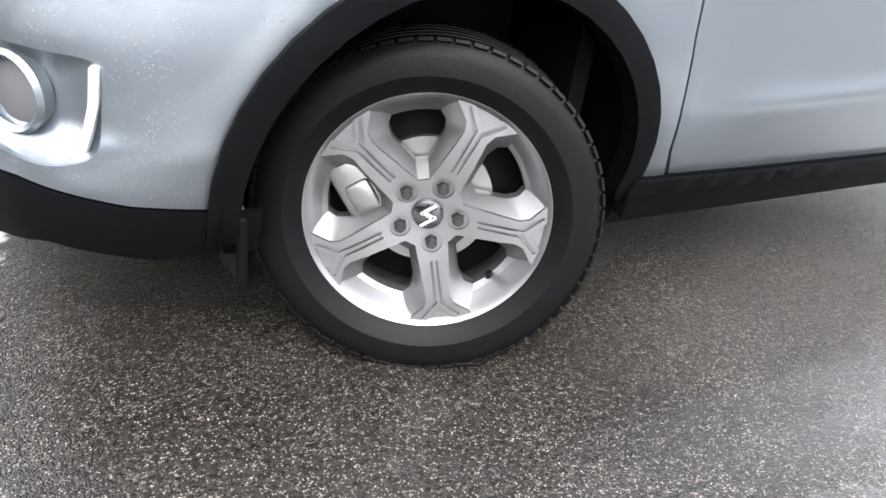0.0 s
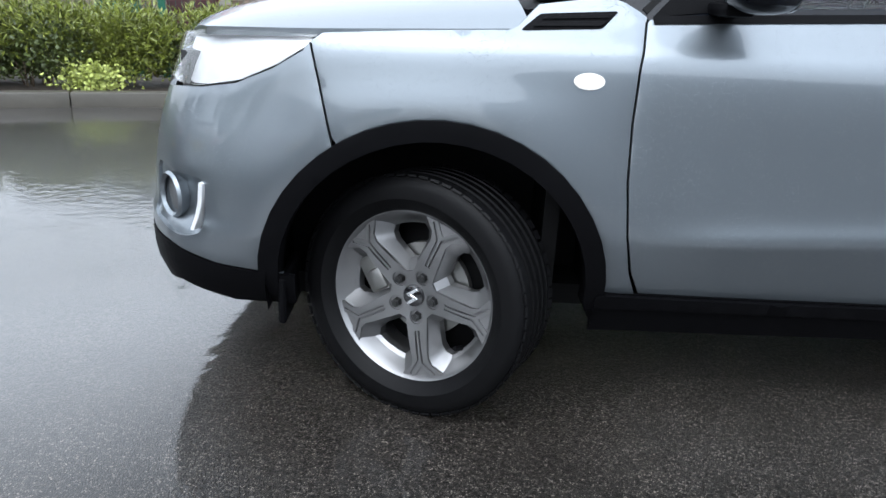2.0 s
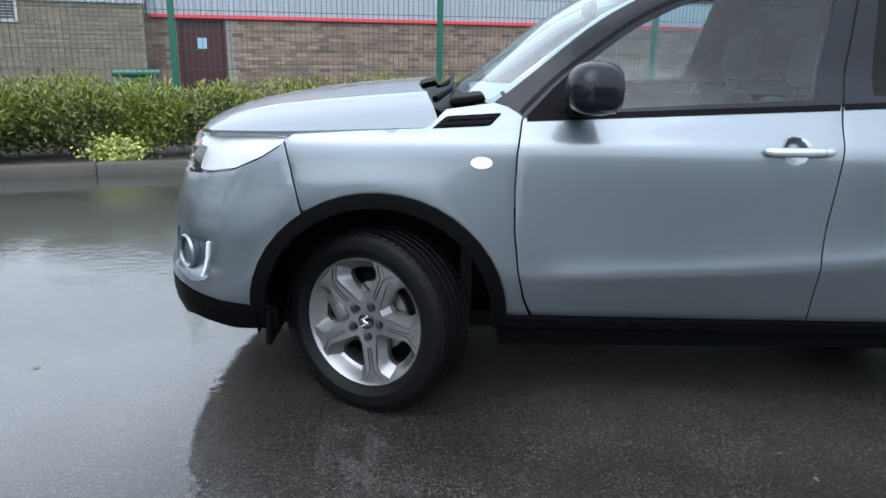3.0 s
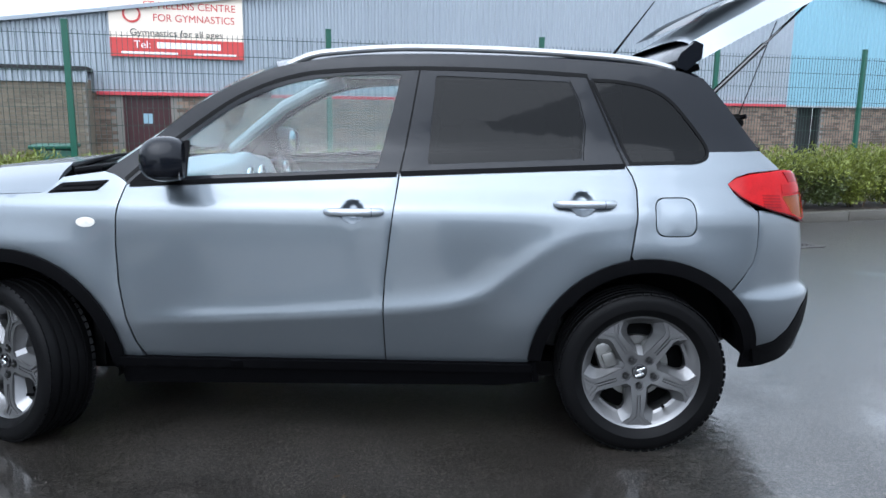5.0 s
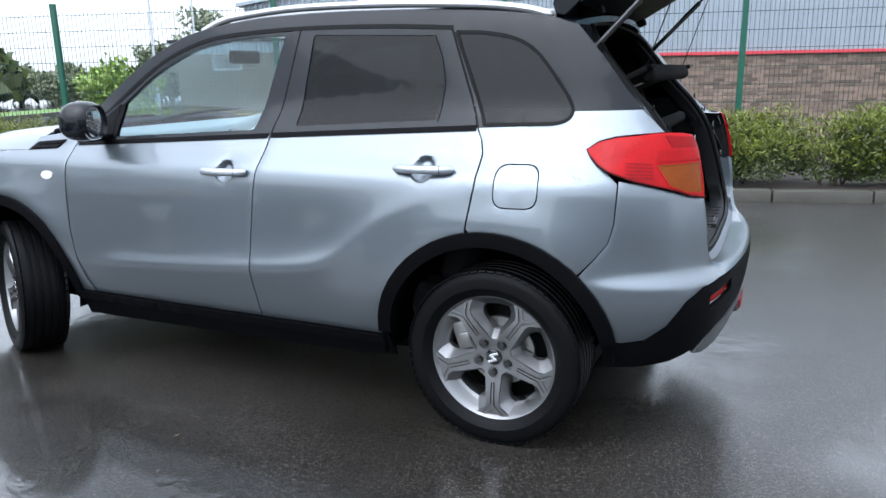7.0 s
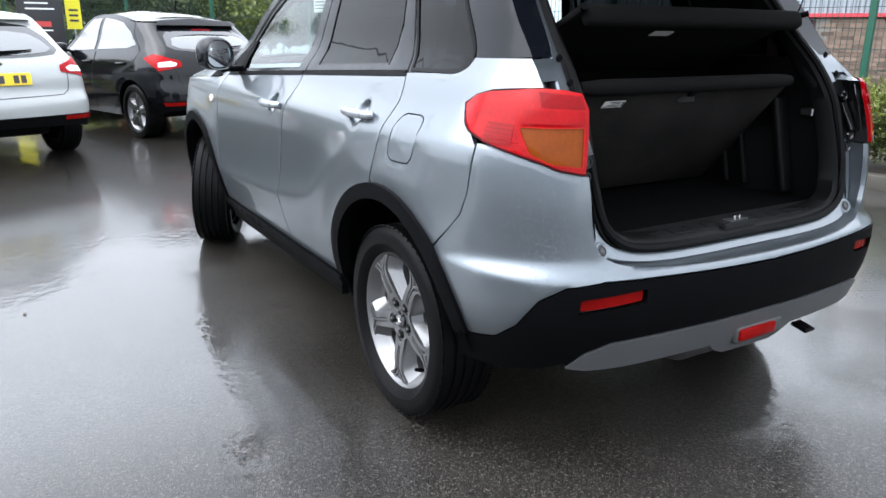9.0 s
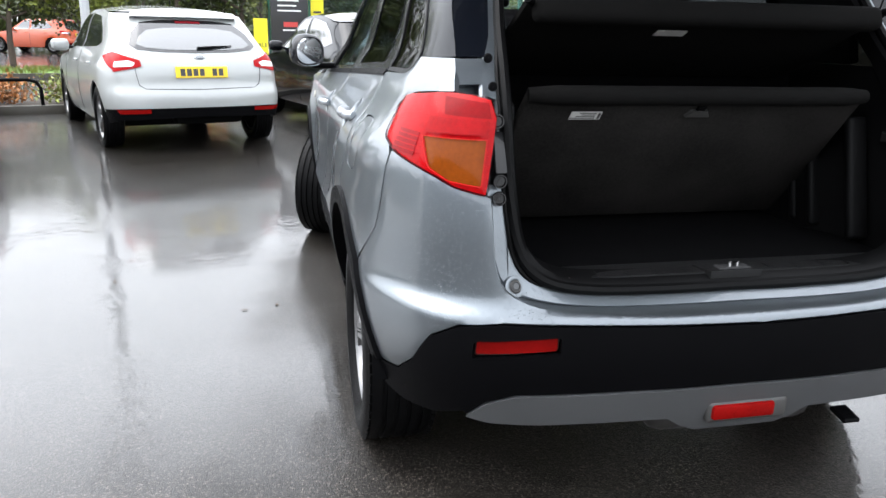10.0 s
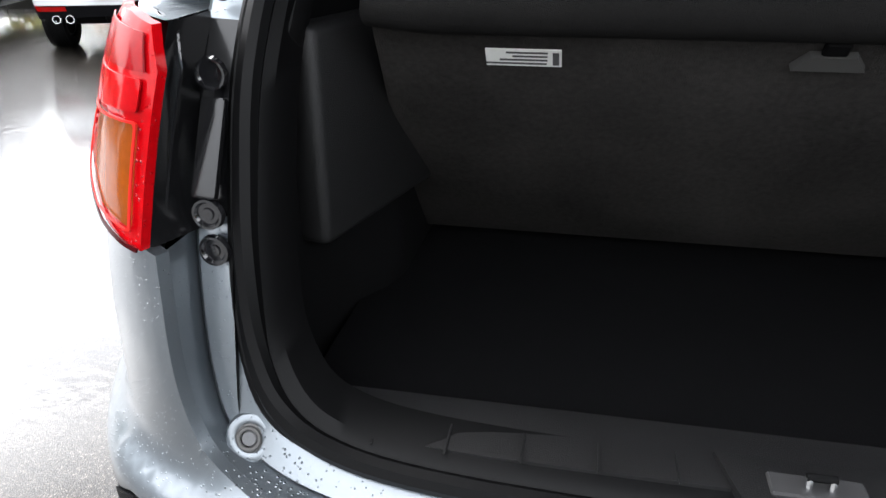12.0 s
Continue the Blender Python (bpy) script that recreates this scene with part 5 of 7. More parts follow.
def inner_body():
    """Inner skins that close the car: doors, floor, bulkhead, wheel housings."""
    for s in (1, -1):
        for u0, u1, z0 in ((-.76, .79, .24), (.79, 1.25, .83)):
            v, f = grid(lambda a, b: Vector((1, s, 1)) * shell(u0 + a * (u1 - u0), z0 + b * (1.02 - z0), .075), 14, 8)
            finish("inner_door_skin", v, f, plastic_in, car)
        for cx, r in ((FX, .425), (RX, .425)):
            pr = [(cx + r * math.cos(radians(a)), AZ + r * math.sin(radians(a))) for a in range(-10 if cx < 0 else 4, 195, 8)]
            v, f = [], []
            for x, z in pr:
                v += [(x, -.845 * s, z), (x, -.50 * s, z)]
            f = [(i, i + 2, i + 3, i + 1) for i in range(0, len(v) - 2, 2)]
            k = len(v)
            v.append((cx, -.50 * s, AZ))
            f += [(k, i + 1, i + 3) for i in range(0, k - 2, 2)]
            finish("wheel_housing", v, f, plastic, car, "black wheel arch liner")
    part("floor_pan", boxes((3.3, 1.30, .06, Matrix.Translation((-.1, 0, .27)))), shield_dark, car)
    for s in (1, -1):
        part("side_member", boxes((1.5, .14, .10, Matrix.Translation((.02, -.70 * s, .295)))), shield_dark, car)
    part("bulkhead", boxes((.04, 1.5, .75, Matrix.Translation((-.92, 0, .66)))), plastic_in, car)
    part("engine_block", boxes((.8, .9, .55, Matrix.Translation((-1.4, 0, .60)), .05, 2)), iron, car)
    part("radiator", boxes((.06, 1.3, .55, Matrix.Translation((-1.86, 0, .62)))), dark_void, car)
    for x in (-1.25, 1.25):
        part("axle", tube_bm([(x, -.62, .32), (x, .62, .32)], .035, 10), iron, car)


inner_body()


def mud_flap():
    for s in (1, -1):
        part("mud_flap", boxes((.02, .22, .13, Matrix.Translation((-1.612, -.72 * s, .285)), .006, 1)), plastic, car)


mud_flap()


# ---------------------------------------------------------------- wheels
RIM, TYRE, HUBZ = .2355, .3235, .3215


def wheel_parts():
    """Meshes of one wheel, its outer face towards -y, centred on its hub."""
    out = []
    # tyre: sidewall, shoulder, crown with four grooves
    prof = [(.226, -.080), (.2375, -.094), (.262, -.108), (.290, -.107), (.308, -.101), (.3185, -.090), (.3215, -.075)]
    for g in (-.052, -.018, .018, .052):
        prof += [(.3225, g - .007), (.3155, g - .005), (.3155, g + .005), (.3225, g + .007)]
    prof += [(.3205, .072), (.3165, .086), (.306, .100), (.290, .107), (.262, .108), (.232, .097), (.222, .080)]
    out.append(("tyre", lathe_bm(prof, 96), rubber, "black road tyre", None))
    lug = bmesh.new()
    for k in range(64):
        a = k * math.tau / 64
        for sy in (-1, 1):
            m = Matrix.Rotation(a + (.02 if sy > 0 else 0), 4, 'Y') @ Matrix.Translation((.3142, sy * .086, 0)) @ Matrix.Rotation(radians(-32 * sy), 4, 'Z')
            box_bm(lug, .006, .026, .0245, m)
    out.append(("shoulder_tread", lug, rubber, "", "stuff"))
    # rim barrel and lip
    lip = [(.190, -.030), (.212, -.060), (.222, -.078), (.2290, -.0845), (.2340, -.0855), (.2355, -.082), (.230, -.074), (.216, -.060), (.208, .08)]
    out.append(("rim_barrel", lathe_bm(lip, 80), alloy, "", None))

    def face(x, z, inn=0.0):
        r = math.hypot(x, z)
        d = .020 * (1 - smooth(0, .16, r)) + .004 * smooth(.15, .23, r)
        return Vector((x, -.083 + d + inn, z))
    R = RIM
    pockets, floors, grooves, tri = [], [], [], []

    def at(k, across, rad):
        a = radians(90 + 72 * k)
        return (R * (rad * math.cos(a) + across * math.sin(a)), R * (rad * math.sin(a) - across * math.cos(a)))
    for k in range(5):
        arc = []
        for q in range(9):
            t = -.335 + .67 * q / 8
            arc.append(at(k, .958 * math.sin(t), .958 * math.cos(t)))
        p = arc + [at(k, .37, .72), at(k, .345, .64), at(k, .045, .285), at(k, -.045, .285), at(k, -.345, .64), at(k, -.37, .72)]
        pockets.append(p)
        h = []
        for q in range(9):
            t = -.24 + .48 * q / 8
            h.append(at(k, .80 * math.sin(t), .80 * math.cos(t)))
        h += [at(k, .225, .70), at(k, .205, .61), at(k, .05, .40), at(k, -.05, .40), at(k, -.205, .61), at(k, -.225, .70)]
        floors.append(h)
        # spoke ornaments, on the spoke half a step on
        kk = k + .5
        tri.append(rounded([at(kk, 0, .81), at(kk, .128, .945), at(kk, 0, .962), at(kk, -.128, .945)], .005, 2))
        grooves.append([at(kk, .034, .40), at(kk, .036, .74), at(kk, .165, .895), at(kk, .150, .915), at(kk, .014, .775), at(kk, .008, .40)])
        grooves.append([at(kk, -.008, .40), at(kk, -.014, .775), at(kk, -.150, .915), at(kk, -.165, .895), at(kk, -.036, .74), at(kk, -.034, .40)])
    nutr = [(.0572 * math.cos(radians(126 + 72 * k)), .0572 * math.sin(radians(126 + 72 * k))) for k in range(5)]
    circ = lambda cx, cz, r, n=18: [(cx + r * math.cos(q * math.tau / n), cz + r * math.sin(q * math.tau / n)) for q in range(n)]
    nuts = [circ(x, z, .0205) for x, z in nutr]
    disc = circ(0, 0, R * .985, 80)
    bm = sheet(disc, face, .022, pockets + tri + grooves + nuts + [circ(0, 0, .0305, 28)], rim=.002, depth=.016)
    # pocket walls
    for p, h in zip(pockets, floors):
        n = len(p)
        a = [bm.verts.new(face(x, z, .010)) for x, z in p]
        b = [bm.verts.new(Vector((x, -.083 + .052, z))) for x, z in h]
        c = [bm.verts.new(Vector((x * .995, -.083 + .078, z * .995))) for x, z in h]
        for i in range(n):
            j = (i + 1) % n
            bm.faces.new((a[i], a[j], b[j], b[i]))
            bm.faces.new((b[i], b[j], c[j], c[i]))
    bmesh.ops.recalc_face_normals(bm, faces=[f for f in bm.faces if f.calc_center_median().y > -.079])
    out.append(("spoke_face", bm, alloy, "silver five-spoke alloy face", None))
    # floors of grooves, nut wells and triangles, in the shade-darkened alloy
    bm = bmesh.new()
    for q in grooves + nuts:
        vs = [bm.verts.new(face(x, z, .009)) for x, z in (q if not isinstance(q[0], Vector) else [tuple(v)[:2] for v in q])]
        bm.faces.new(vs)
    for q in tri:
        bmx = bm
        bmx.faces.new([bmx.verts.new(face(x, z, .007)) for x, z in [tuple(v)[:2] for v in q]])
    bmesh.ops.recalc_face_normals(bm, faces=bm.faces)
    out.append(("spoke_recess", bm, alloy_shaded, "", None))
    for x, z in nutr:
        bm = bmesh.new()
        bmesh.ops.create_cone(bm, cap_ends=True, segments=6, radius1=.0135, radius2=.012, depth=.018, matrix=Matrix.Translation((x, -.066, z)) @ Matrix.Rotation(radians(90), 4, 'X'))
        bmesh.ops.create_cone(bm, cap_ends=True, segments=14, radius1=.009, radius2=.007, depth=.004, matrix=Matrix.Translation((x, -.0765, z)) @ Matrix.Rotation(radians(90), 4, 'X'))
        out.append(("wheel_nut", bm, nut_metal, "", None))
    cap = lathe_bm([(.0005, -.0745), (.020, -.0738), (.028, -.071), (.030, -.066), (.030, -.055)], 32)
    out.append(("centre_cap", cap, gloss_black, "gloss black centre cap", None))
    em = boxes((.034, .003, .0085, Matrix.Translation((.002, -.0755, .0115)) @ Matrix.Rotation(radians(-24), 4, 'Y'), .001, 1), (.034, .003, .0085, Matrix.Translation((-.002, -.0755, -.0115)) @ Matrix.Rotation(radians(-24), 4, 'Y'), .001, 1), (.028, .003, .0075, Matrix.Translation((0, -.0755, 0)) @ Matrix.Rotation(radians(38), 4, 'Y'), .001, 1))
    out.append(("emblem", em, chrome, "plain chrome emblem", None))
    va = tube_bm([(.105, -.040, -.150), (.100, -.068, -.142)], [.007, .006], 10)
    out.append(("valve", va, plastic, "", None))
    out.append(("brake_disc", lathe_bm([(.06, -.03), (.075, -.02), (.08, 0.005), (.128, .005), (.128, .025), (.07, .025)], 56), steel, "", None))
    out.append(("hub_carrier", lathe_bm([(.0005, -.045), (.05, -.045), (.062, -.03), (.075, .03), (.20, .06), (.20, .075)], 40), shield_dark, "", None))
    bm = boxes((.075, .07, .13, Matrix.Translation((-.125, -.004, .045)) @ Matrix.Rotation(radians(-20), 4, 'Y'), .015, 2), (.05, .03, .06, Matrix.Translation((-.118, -.035, .04)) @ Matrix.Rotation(radians(-20), 4, 'Y'), .010, 2))
    out.append(("brake_caliper", bm, steel, "bare metal brake caliper", None))
    return out


def build_wheels():
    first = thing("wheel", "silver alloy wheel with black tyre on the wet asphalt", "wheel", "road wheels")
    first.parent = car
    del first["category"], first["group"], first["label"]
    first["label"] = "silver five-spoke alloy wheel"
    for nm, bm, mat, label, kind in wheel_parts():
        ob = part(nm, bm, mat, first, label, angle=28)
        if kind:
            ob["kind"] = kind
    steer = 25
    poses = {
        "rear_left": pose(RX, -.747, HUBZ, 0, 0, 0),
        "front_left": pose(-1.240, -.763, HUBZ - .008, -3.7, -13, -steer),
        "rear_right": pose(RX, .747, HUBZ, 0, 24, 180),
        "front_right": pose(-1.25, .765, HUBZ, 0, 40, 180 - steer)}
    first.matrix_basis = poses["rear_left"]
    global road_wheel
    road_wheel = first
    for k in ("front_left", "rear_right", "front_right"):
        copy_thing(first, poses[k])


build_wheels()


# ---------------------------------------------------------------- tail lamps, tailgate opening, boot
def tail_lamps():
    u_in = u_at(-.622, .95)
    lamp = [(1.562, 1.058), (1.60, 1.080), (ux(1.66), 1.094), (ux(1.73), 1.100), (ux(1.80), 1.106), (ux(1.85), 1.108), (ux(1.905), 1.106), (u_in - .012, 1.098), (u_in + .012, 1.06), (u_in + .008, 1.0), (u_in + .002, .93), (u_in - .002, .900), (ux(1.90), .912), (ux(1.86), .928), (ux(1.80), .944), (ux(1.72), .963), (ux(1.64), .990), (1.60, 1.012), (1.578, 1.034)]

    def bulged(u, z, inn):
        w = smooth(1.56, 1.64, u) * (1 - smooth(u_in - .03, u_in + .03, u) * .5)
        return shell(u, z, inn - .014 * w)
    am = rounded([(ux(1.795), 1.012), (u_in - .009, 1.016), (u_in - .014, .920), (ux(1.888), .926), (ux(1.835), .948)], .005, 2)
    both("tail_lamp", sheet(lamp, bulged, .03, rim=.004, depth=.014, holes=[am]), red_lens, car, "red tail lamp lens with rain drops")
    both("indicator_lens", sheet(am, bulged, .025, off=-.003, rim=.001, depth=.02), amber_lens, car, "amber indicator lens")
    both("lamp_reflector", sheet([(p[0] + (ux(1.75) - p[0]) * .02, p[1] + (1.0 - p[1]) * .03) for p in lamp], bulged, .05, off=-.030, depth=.004), gloss_black, car)
    skin = lambda nm, poly, mat, off=.0016, step=.02: both(nm, sheet(poly, bulged, step, off=off, rim=.0004, depth=.002), mat, car)
    for k in range(5):
        z = .972 + .0105 * k
        skin("lamp_rib", [(1.70, z), (1.79, z - .004), (1.79, z + .003), (1.695, z + .007)], red_deep)
    skin("lamp_panel", rounded([(ux(1.80), 1.022), (u_in - .006, 1.026), (u_in - .004, 1.054), (ux(1.80), 1.056)], .004, 2), red_dull)
    skin("lamp_corner", [(ux(1.85), 1.063), (u_in - .002, 1.060), (u_in - .014, 1.092), (ux(1.835), 1.101)], red_deep)
    mid = sum((Vector(p).to_2d() for p in am), Vector((0, 0))) / len(am)
    big = [tuple(mid + (Vector(p).to_2d() - mid) * 1.04) for p in am]
    both("indicator_frame", sheet(big, bulged, .02, holes=[[tuple(Vector(p).to_2d()) for p in am]], off=.0012, rim=.0004, depth=.002), red_bright, car)
    low = lamp[11:]
    skin("lamp_rim", low + [(a + .002, b + .004) for a, b in reversed(low)], red_dark, .0012)
    hol = [(ux(1.75), 1.075), (ux(1.79), 1.078), (ux(1.795), 1.02), (ux(1.755), 1.02)]
    both("lamp_inner_block", sheet(hol, bulged, .03, off=-.012, depth=.02), red_reflector, car)


tail_lamps()

# height, half width and x of the tailgate opening's seal
APERTURE = [(.672, .0, 1.905), (.672, .20, 1.905), (.676, .36, 1.900), (.690, .455, 1.893), (.722, .512, 1.884), (.775, .540, 1.868), (.86, .552, 1.846), (.95, .556, 1.818), (1.05, .555, 1.782), (1.15, .548, 1.716), (1.25, .535, 1.624), (1.36, .515, 1.535), (1.43, .480, 1.485), (1.462, .40, 1.460), (1.478, .20, 1.448), (1.482, .0, 1.446)]


def ring(scale_out, dx, ledge=0.62):
    """The opening's loop, moved outwards in its own plane and back by dx, starting at the bottom middle."""
    half = spline([Vector((x, -w, z)) for z, w, x in APERTURE], 5)
    out = []
    for i, p in enumerate(half):
        a, b = half[max(i - 1, 0)], half[min(i + 1, len(half) - 1)]
        t = (b - a)
        t.x = 0
        t.normalize()
        n = Vector((0, -t.z, t.y))
        if i == 0:
            n = Vector((0, 0, -1))
        if i == len(half) - 1:
            n = Vector((0, 0, 1))
        down = max(0.0, -n.z) ** 4 * ledge if scale_out > .02 else 0.0
        k = scale_out * (1 + .25 * math.exp(-((n.z + .6) / .35) ** 2)) * (1 - .5 * smooth(1.13, 1.24, p.z) if scale_out > 0 else 1)
        out.append(p + Vector((dx + down * k, n.y * k, n.z * k * (1 - down * .8))))
    full = out + [Vector((p.x, -p.y, p.z)) for p in reversed(out[1:-1])]
    return full


def loop_strip(rings):
    bm = bmesh.new()
    rows = [[bm.verts.new(p) for p in r] for r in rings]
    n = len(rows[0])
    for a, b in zip(rows, rows[1:]):
        for i in range(n):
            j = (i + 1) % n
            bm.faces.new((a[i], a[j], b[j], b[i]))
    return bm


def boot():
    r0 = ring(.059, -.034)
    r1 = ring(.058, -.003)
    r2 = ring(.052, .003)
    r3 = ring(.030, .003)
    r4 = ring(.004, 0.0)
    r5 = ring(-.001, -.010)
    bm = loop_strip([r0, r1, r2, r3, r4, r5])
    bmesh.ops.recalc_face_normals(bm, faces=bm.faces)
    part("tailgate_flange", bm, paint, car, "painted flange round the tailgate opening")
    u_in = u_at(-.622, .95)
    half = len(r0) // 2 + 1
    left = [Vector(p) for p in r0[:half]]
    upper = [Vector(p) for p in r2[:half]]
    turn = lambda p: math.atan2(p.z - .92, p.y + .38) % math.tau

    def beside(p):
        """The flange's outer edge beside a place on the body's edge."""
        key = turn if p.z < .897 else (lambda c: -c.z)
        line = upper if p.z > 1.12 else left
        row = sorted((key(c), i) for i, c in enumerate(line) if (c.z < .93 if p.z < .897 else c.z > .85))
        k = key(p)
        for (a, i), (b, j) in zip(row, row[1:]):
            if a <= k <= b:
                return line[i].lerp(line[j], (k - a) / max(b - a, 1e-6))
        return line[row[0][1] if k < row[0][0] else row[-1][1]]
    # gloss black lamp bracket over the flange
    for s in (1, -1):
        ids = [i for i in range(half) if .90 < r2[i].z < 1.105]
        bm = bmesh.new()
        rows = [[bm.verts.new((r[i].x + .004, r[i].y * s, r[i].z)) for i in ids] for r in (r1, r2, r3, ring(.018, .003), ring(.007, .002))]
        for a, b in zip(rows, rows[1:]):
            for i in range(len(ids) - 1):
                bm.faces.new((a[i], a[i + 1], b[i + 1], b[i]))
        bmesh.ops.recalc_face_normals(bm, faces=bm.faces)
        part("lamp_bracket", bm, lamp_black, car, "gloss black lamp bracket")
        part("bracket_pad", boxes((.010, .026, .098, Matrix.Translation((1.837, -.583 * s, .982)) @ Matrix.Rotation(radians(-28), 4, 'Y'), .003, 2)), lamp_black, car)
    runs = (("pillar_return", paint_black, [(1.487, 1.455), (1.54, 1.404), (1.60, 1.345), (ux(1.765), 1.182)]),
            ("pillar_return", paint, [(ux(1.765), 1.178), (ux(1.795), 1.155), (ux(1.84), 1.110), (u_in - .012, 1.10)]),
            ("lamp_recess", lamp_black, [(u_in, 1.10), (u_in + .004, 1.0), (u_in - .002, .90)]),
            ("bumper_return", paint, [(u_at(p.x, p.y), p.y) for p in BUMPER_EDGE]))
    for nm, mt, run in runs:
        line3 = [shell(p.x, p.y, .004) for p in spline([Vector((a, b, 0)) for a, b in run], 6)]
        bm = bmesh.new()
        rows = []
        for p in line3:
            q = beside(p)
            if nm == "lamp_recess":
                near = min(ring(.048, .0075)[:half], key=lambda c: abs(c.z - p.z) + (9 if c.z < .8 else 0))
                q = Vector((near.x, near.y, p.z))
            rows.append((bm.verts.new(p), bm.verts.new(p.lerp(q, .14) + Vector((.001, 0, -.001))), bm.verts.new(q)))
        for a, b in zip(rows, rows[1:]):
            for i in range(2):
                bm.faces.new((a[i], a[i + 1], b[i + 1], b[i]))
        both(nm, bm, mt, car)
    bm = loop_strip([ring(.002, .004), ring(-.010, .002), ring(-.020, -.010), ring(-.026, -.06)])
    bmesh.ops.recalc_face_normals(bm, faces=bm.faces)
    part("aperture_trim", bm, seal_rubber, car, "black moulded edge trim")
    se = ring(.0, .008)
    bm = tube_bm(se + [se[0]], .013, 8, False)
    part("tailgate_seal", bm, seal_rubber, car, "black rubber seal")
    se = ring(.0145, .004)
    part("seal_lip", tube_bm(se + [se[0]], .006, 8, False), seal_rubber, car)
    # bump stops, screws in the lamp brackets
    for s in (1, -1):
        mid = min(ring(.044, .003)[:half], key=lambda c: (c.y + .538) ** 2 + (c.z - .707) ** 2)
        at = (mid.x, mid.y * s, mid.z)
        up = Vector((.86, .12 * s, .42)).normalized()
        part("stop_dimple", lathe_at([(.0155, .003), (.017, .0042), (.021, .0046), (.025, .0035), (.028, -.002)], at, up), paint, car)
        part("stop_ring", lathe_at([(.009, .006), (.010, .0072), (.0125, .0072), (.0135, .004), (.0155, .003)], at, up), clip_grey, car)
        part("bump_stop", lathe_at([(.0005, .0062), (.007, .0062), (.009, .004)], at, up), skid_grey, car, "grey rubber bump stop")
        for z, x in ((.882, 1.850), (.922, 1.848), (1.048, 1.806)):
            part("screw", lathe_at([(.0005, .0015), (.0055, .0015), (.0065, -.0005), (.0105, -.0005), (.013, .0035), (.0155, .0035), (.017, -.002)], (x + (.0035 if z < .89 else .0075), -.584 * s, z)), gloss_black, car)
        for z, x in ((1.12, 1.764), (1.18, 1.716)):
            part("grommet", lathe_at([(.0005, .003), (.009, .002), (.011, -.002)], (x + .008, -.585 * s, z)), plastic, car)
    # load space
    floor_z = .690
    part("boot_floor", boxes((.60, 1.06, .03, Matrix.Translation((1.535, 0, floor_z - .015)), .004, 1)), carpet, car, "black boot carpet")
    sp = sheet([(-.52, 1.80), (.52, 1.80), (.47, 1.875), (.40, 1.884), (.3, 1.888), (-.3, 1.888), (-.40, 1.884), (-.47, 1.875)], lambda u, v, i: Vector((v, u, .700 - i)), .03, rim=.0015, depth=.03)
    part("boot_sill_trim", sp, sill_plastic, car, "black plastic sill trim")
    for k in range(11):
        part("sill_rib", boxes((.045, .0022, .002, Matrix.Translation((1.872, -.42 + k * .075, .7012)))), sill_plastic, car)
    lc = sheet([(-.085, 1.845), (.085, 1.845), (.068, 1.905), (-.068, 1.905)], lambda u, v, i: Vector((v, u, .7065 - i)), .015, rim=.0015, depth=.02)
    part("latch_cover", lc, sill_plastic, car, "black moulded latch cover")
    part("latch_recess", boxes((.030, .085, .006, Matrix.Translation((1.884, .0, .7065)), .002, 1)), dark_void, car)
    for y in (-.010, .010):
        part("latch_striker", tube_bm([(1.889, y, .706), (1.887, y, .722)], .0038, 8), chrome, car, "bright latch striker")
    part("striker_bar", tube_bm([(1.887, -.013, .722), (1.887, .013, .722)], .004, 8), shield_dark, car)
    for s in (1, -1):
        side = [(1.26, .66), (1.89, .66), (1.885, .73), (1.86, .86), (1.82, .95), (1.76, 1.08), (1.70, 1.17), (1.26, 1.17)]
        bm = sheet(side, lambda u, v, i, s=s: Vector((u, -s * (.535 + .03 * smooth(1.55, 1.85, u) - (.05 * smooth(1.62, 1.50, u) * smooth(1.0, .85, v)) - i), v)), .06, depth=0)
        part("boot_side_trim", bm, plastic_in, car, "dark moulded boot side trim")
        if s == 1:
            part("side_panel", boxes((.33, .05, .25, Matrix.Translation((1.555, -.500 * s, .955)) @ Matrix.Rotation(radians(-14 * s), 4, 'Z'), .012, 3)), panel_grey, car, "grained grey side panel")
        for x in (1.42, 1.50, 1.66) if s == -1 else ():
            part("trim_rib", boxes((.03, .06, .34, Matrix.Translation((x, -.505 * s, .87)) @ Matrix.Rotation(radians(-14), 4, 'Y'), .012, 3)), plastic_in, car)
        part("upper_side_trim", boxes((.30, .03, .26, Matrix.Translation((1.33, -.56 * s, 1.30)) @ Matrix.Rotation(radians(-14 * s), 4, 'X'))), plastic_in, car)
        part("pillar_trim", boxes((.05, .04, .48, Matrix.Translation((1.585, -.545 * s, 1.25)) @ Matrix.Rotation(radians(-38), 4, 'Y'), .015, 2)), plastic_in, car)
    part("boot_lamp", boxes((.05, .012, .03, Matrix.Translation((1.72, .532, .99)), .004, 1)), chrome, car)
    part("seat_back_panel", boxes((.03, 1.12, .50, Matrix.Translation((1.262, 0, .90)), .006, 1)), carpet, car, "black carpeted seat back")
    # slanted seat-back board with a padded top edge
    lean = Matrix.Translation((1.335, 0, .70)) @ Matrix.Rotation(math.atan2(.325, .36), 4, 'Y')
    board = boxes((.035, 1.02, .515, lean @ Matrix.Translation((-.0175, 0, .2575)), .010, 2))
    for v in board.verts:
        q = lean.inverted() @ v.co
        q.y *= 1 - .08 * max(0.0, q.z / .515)
        v.co = lean @ q
    bd = part("seat_back_board", board, board_felt, car, "charcoal felt board leaning back")
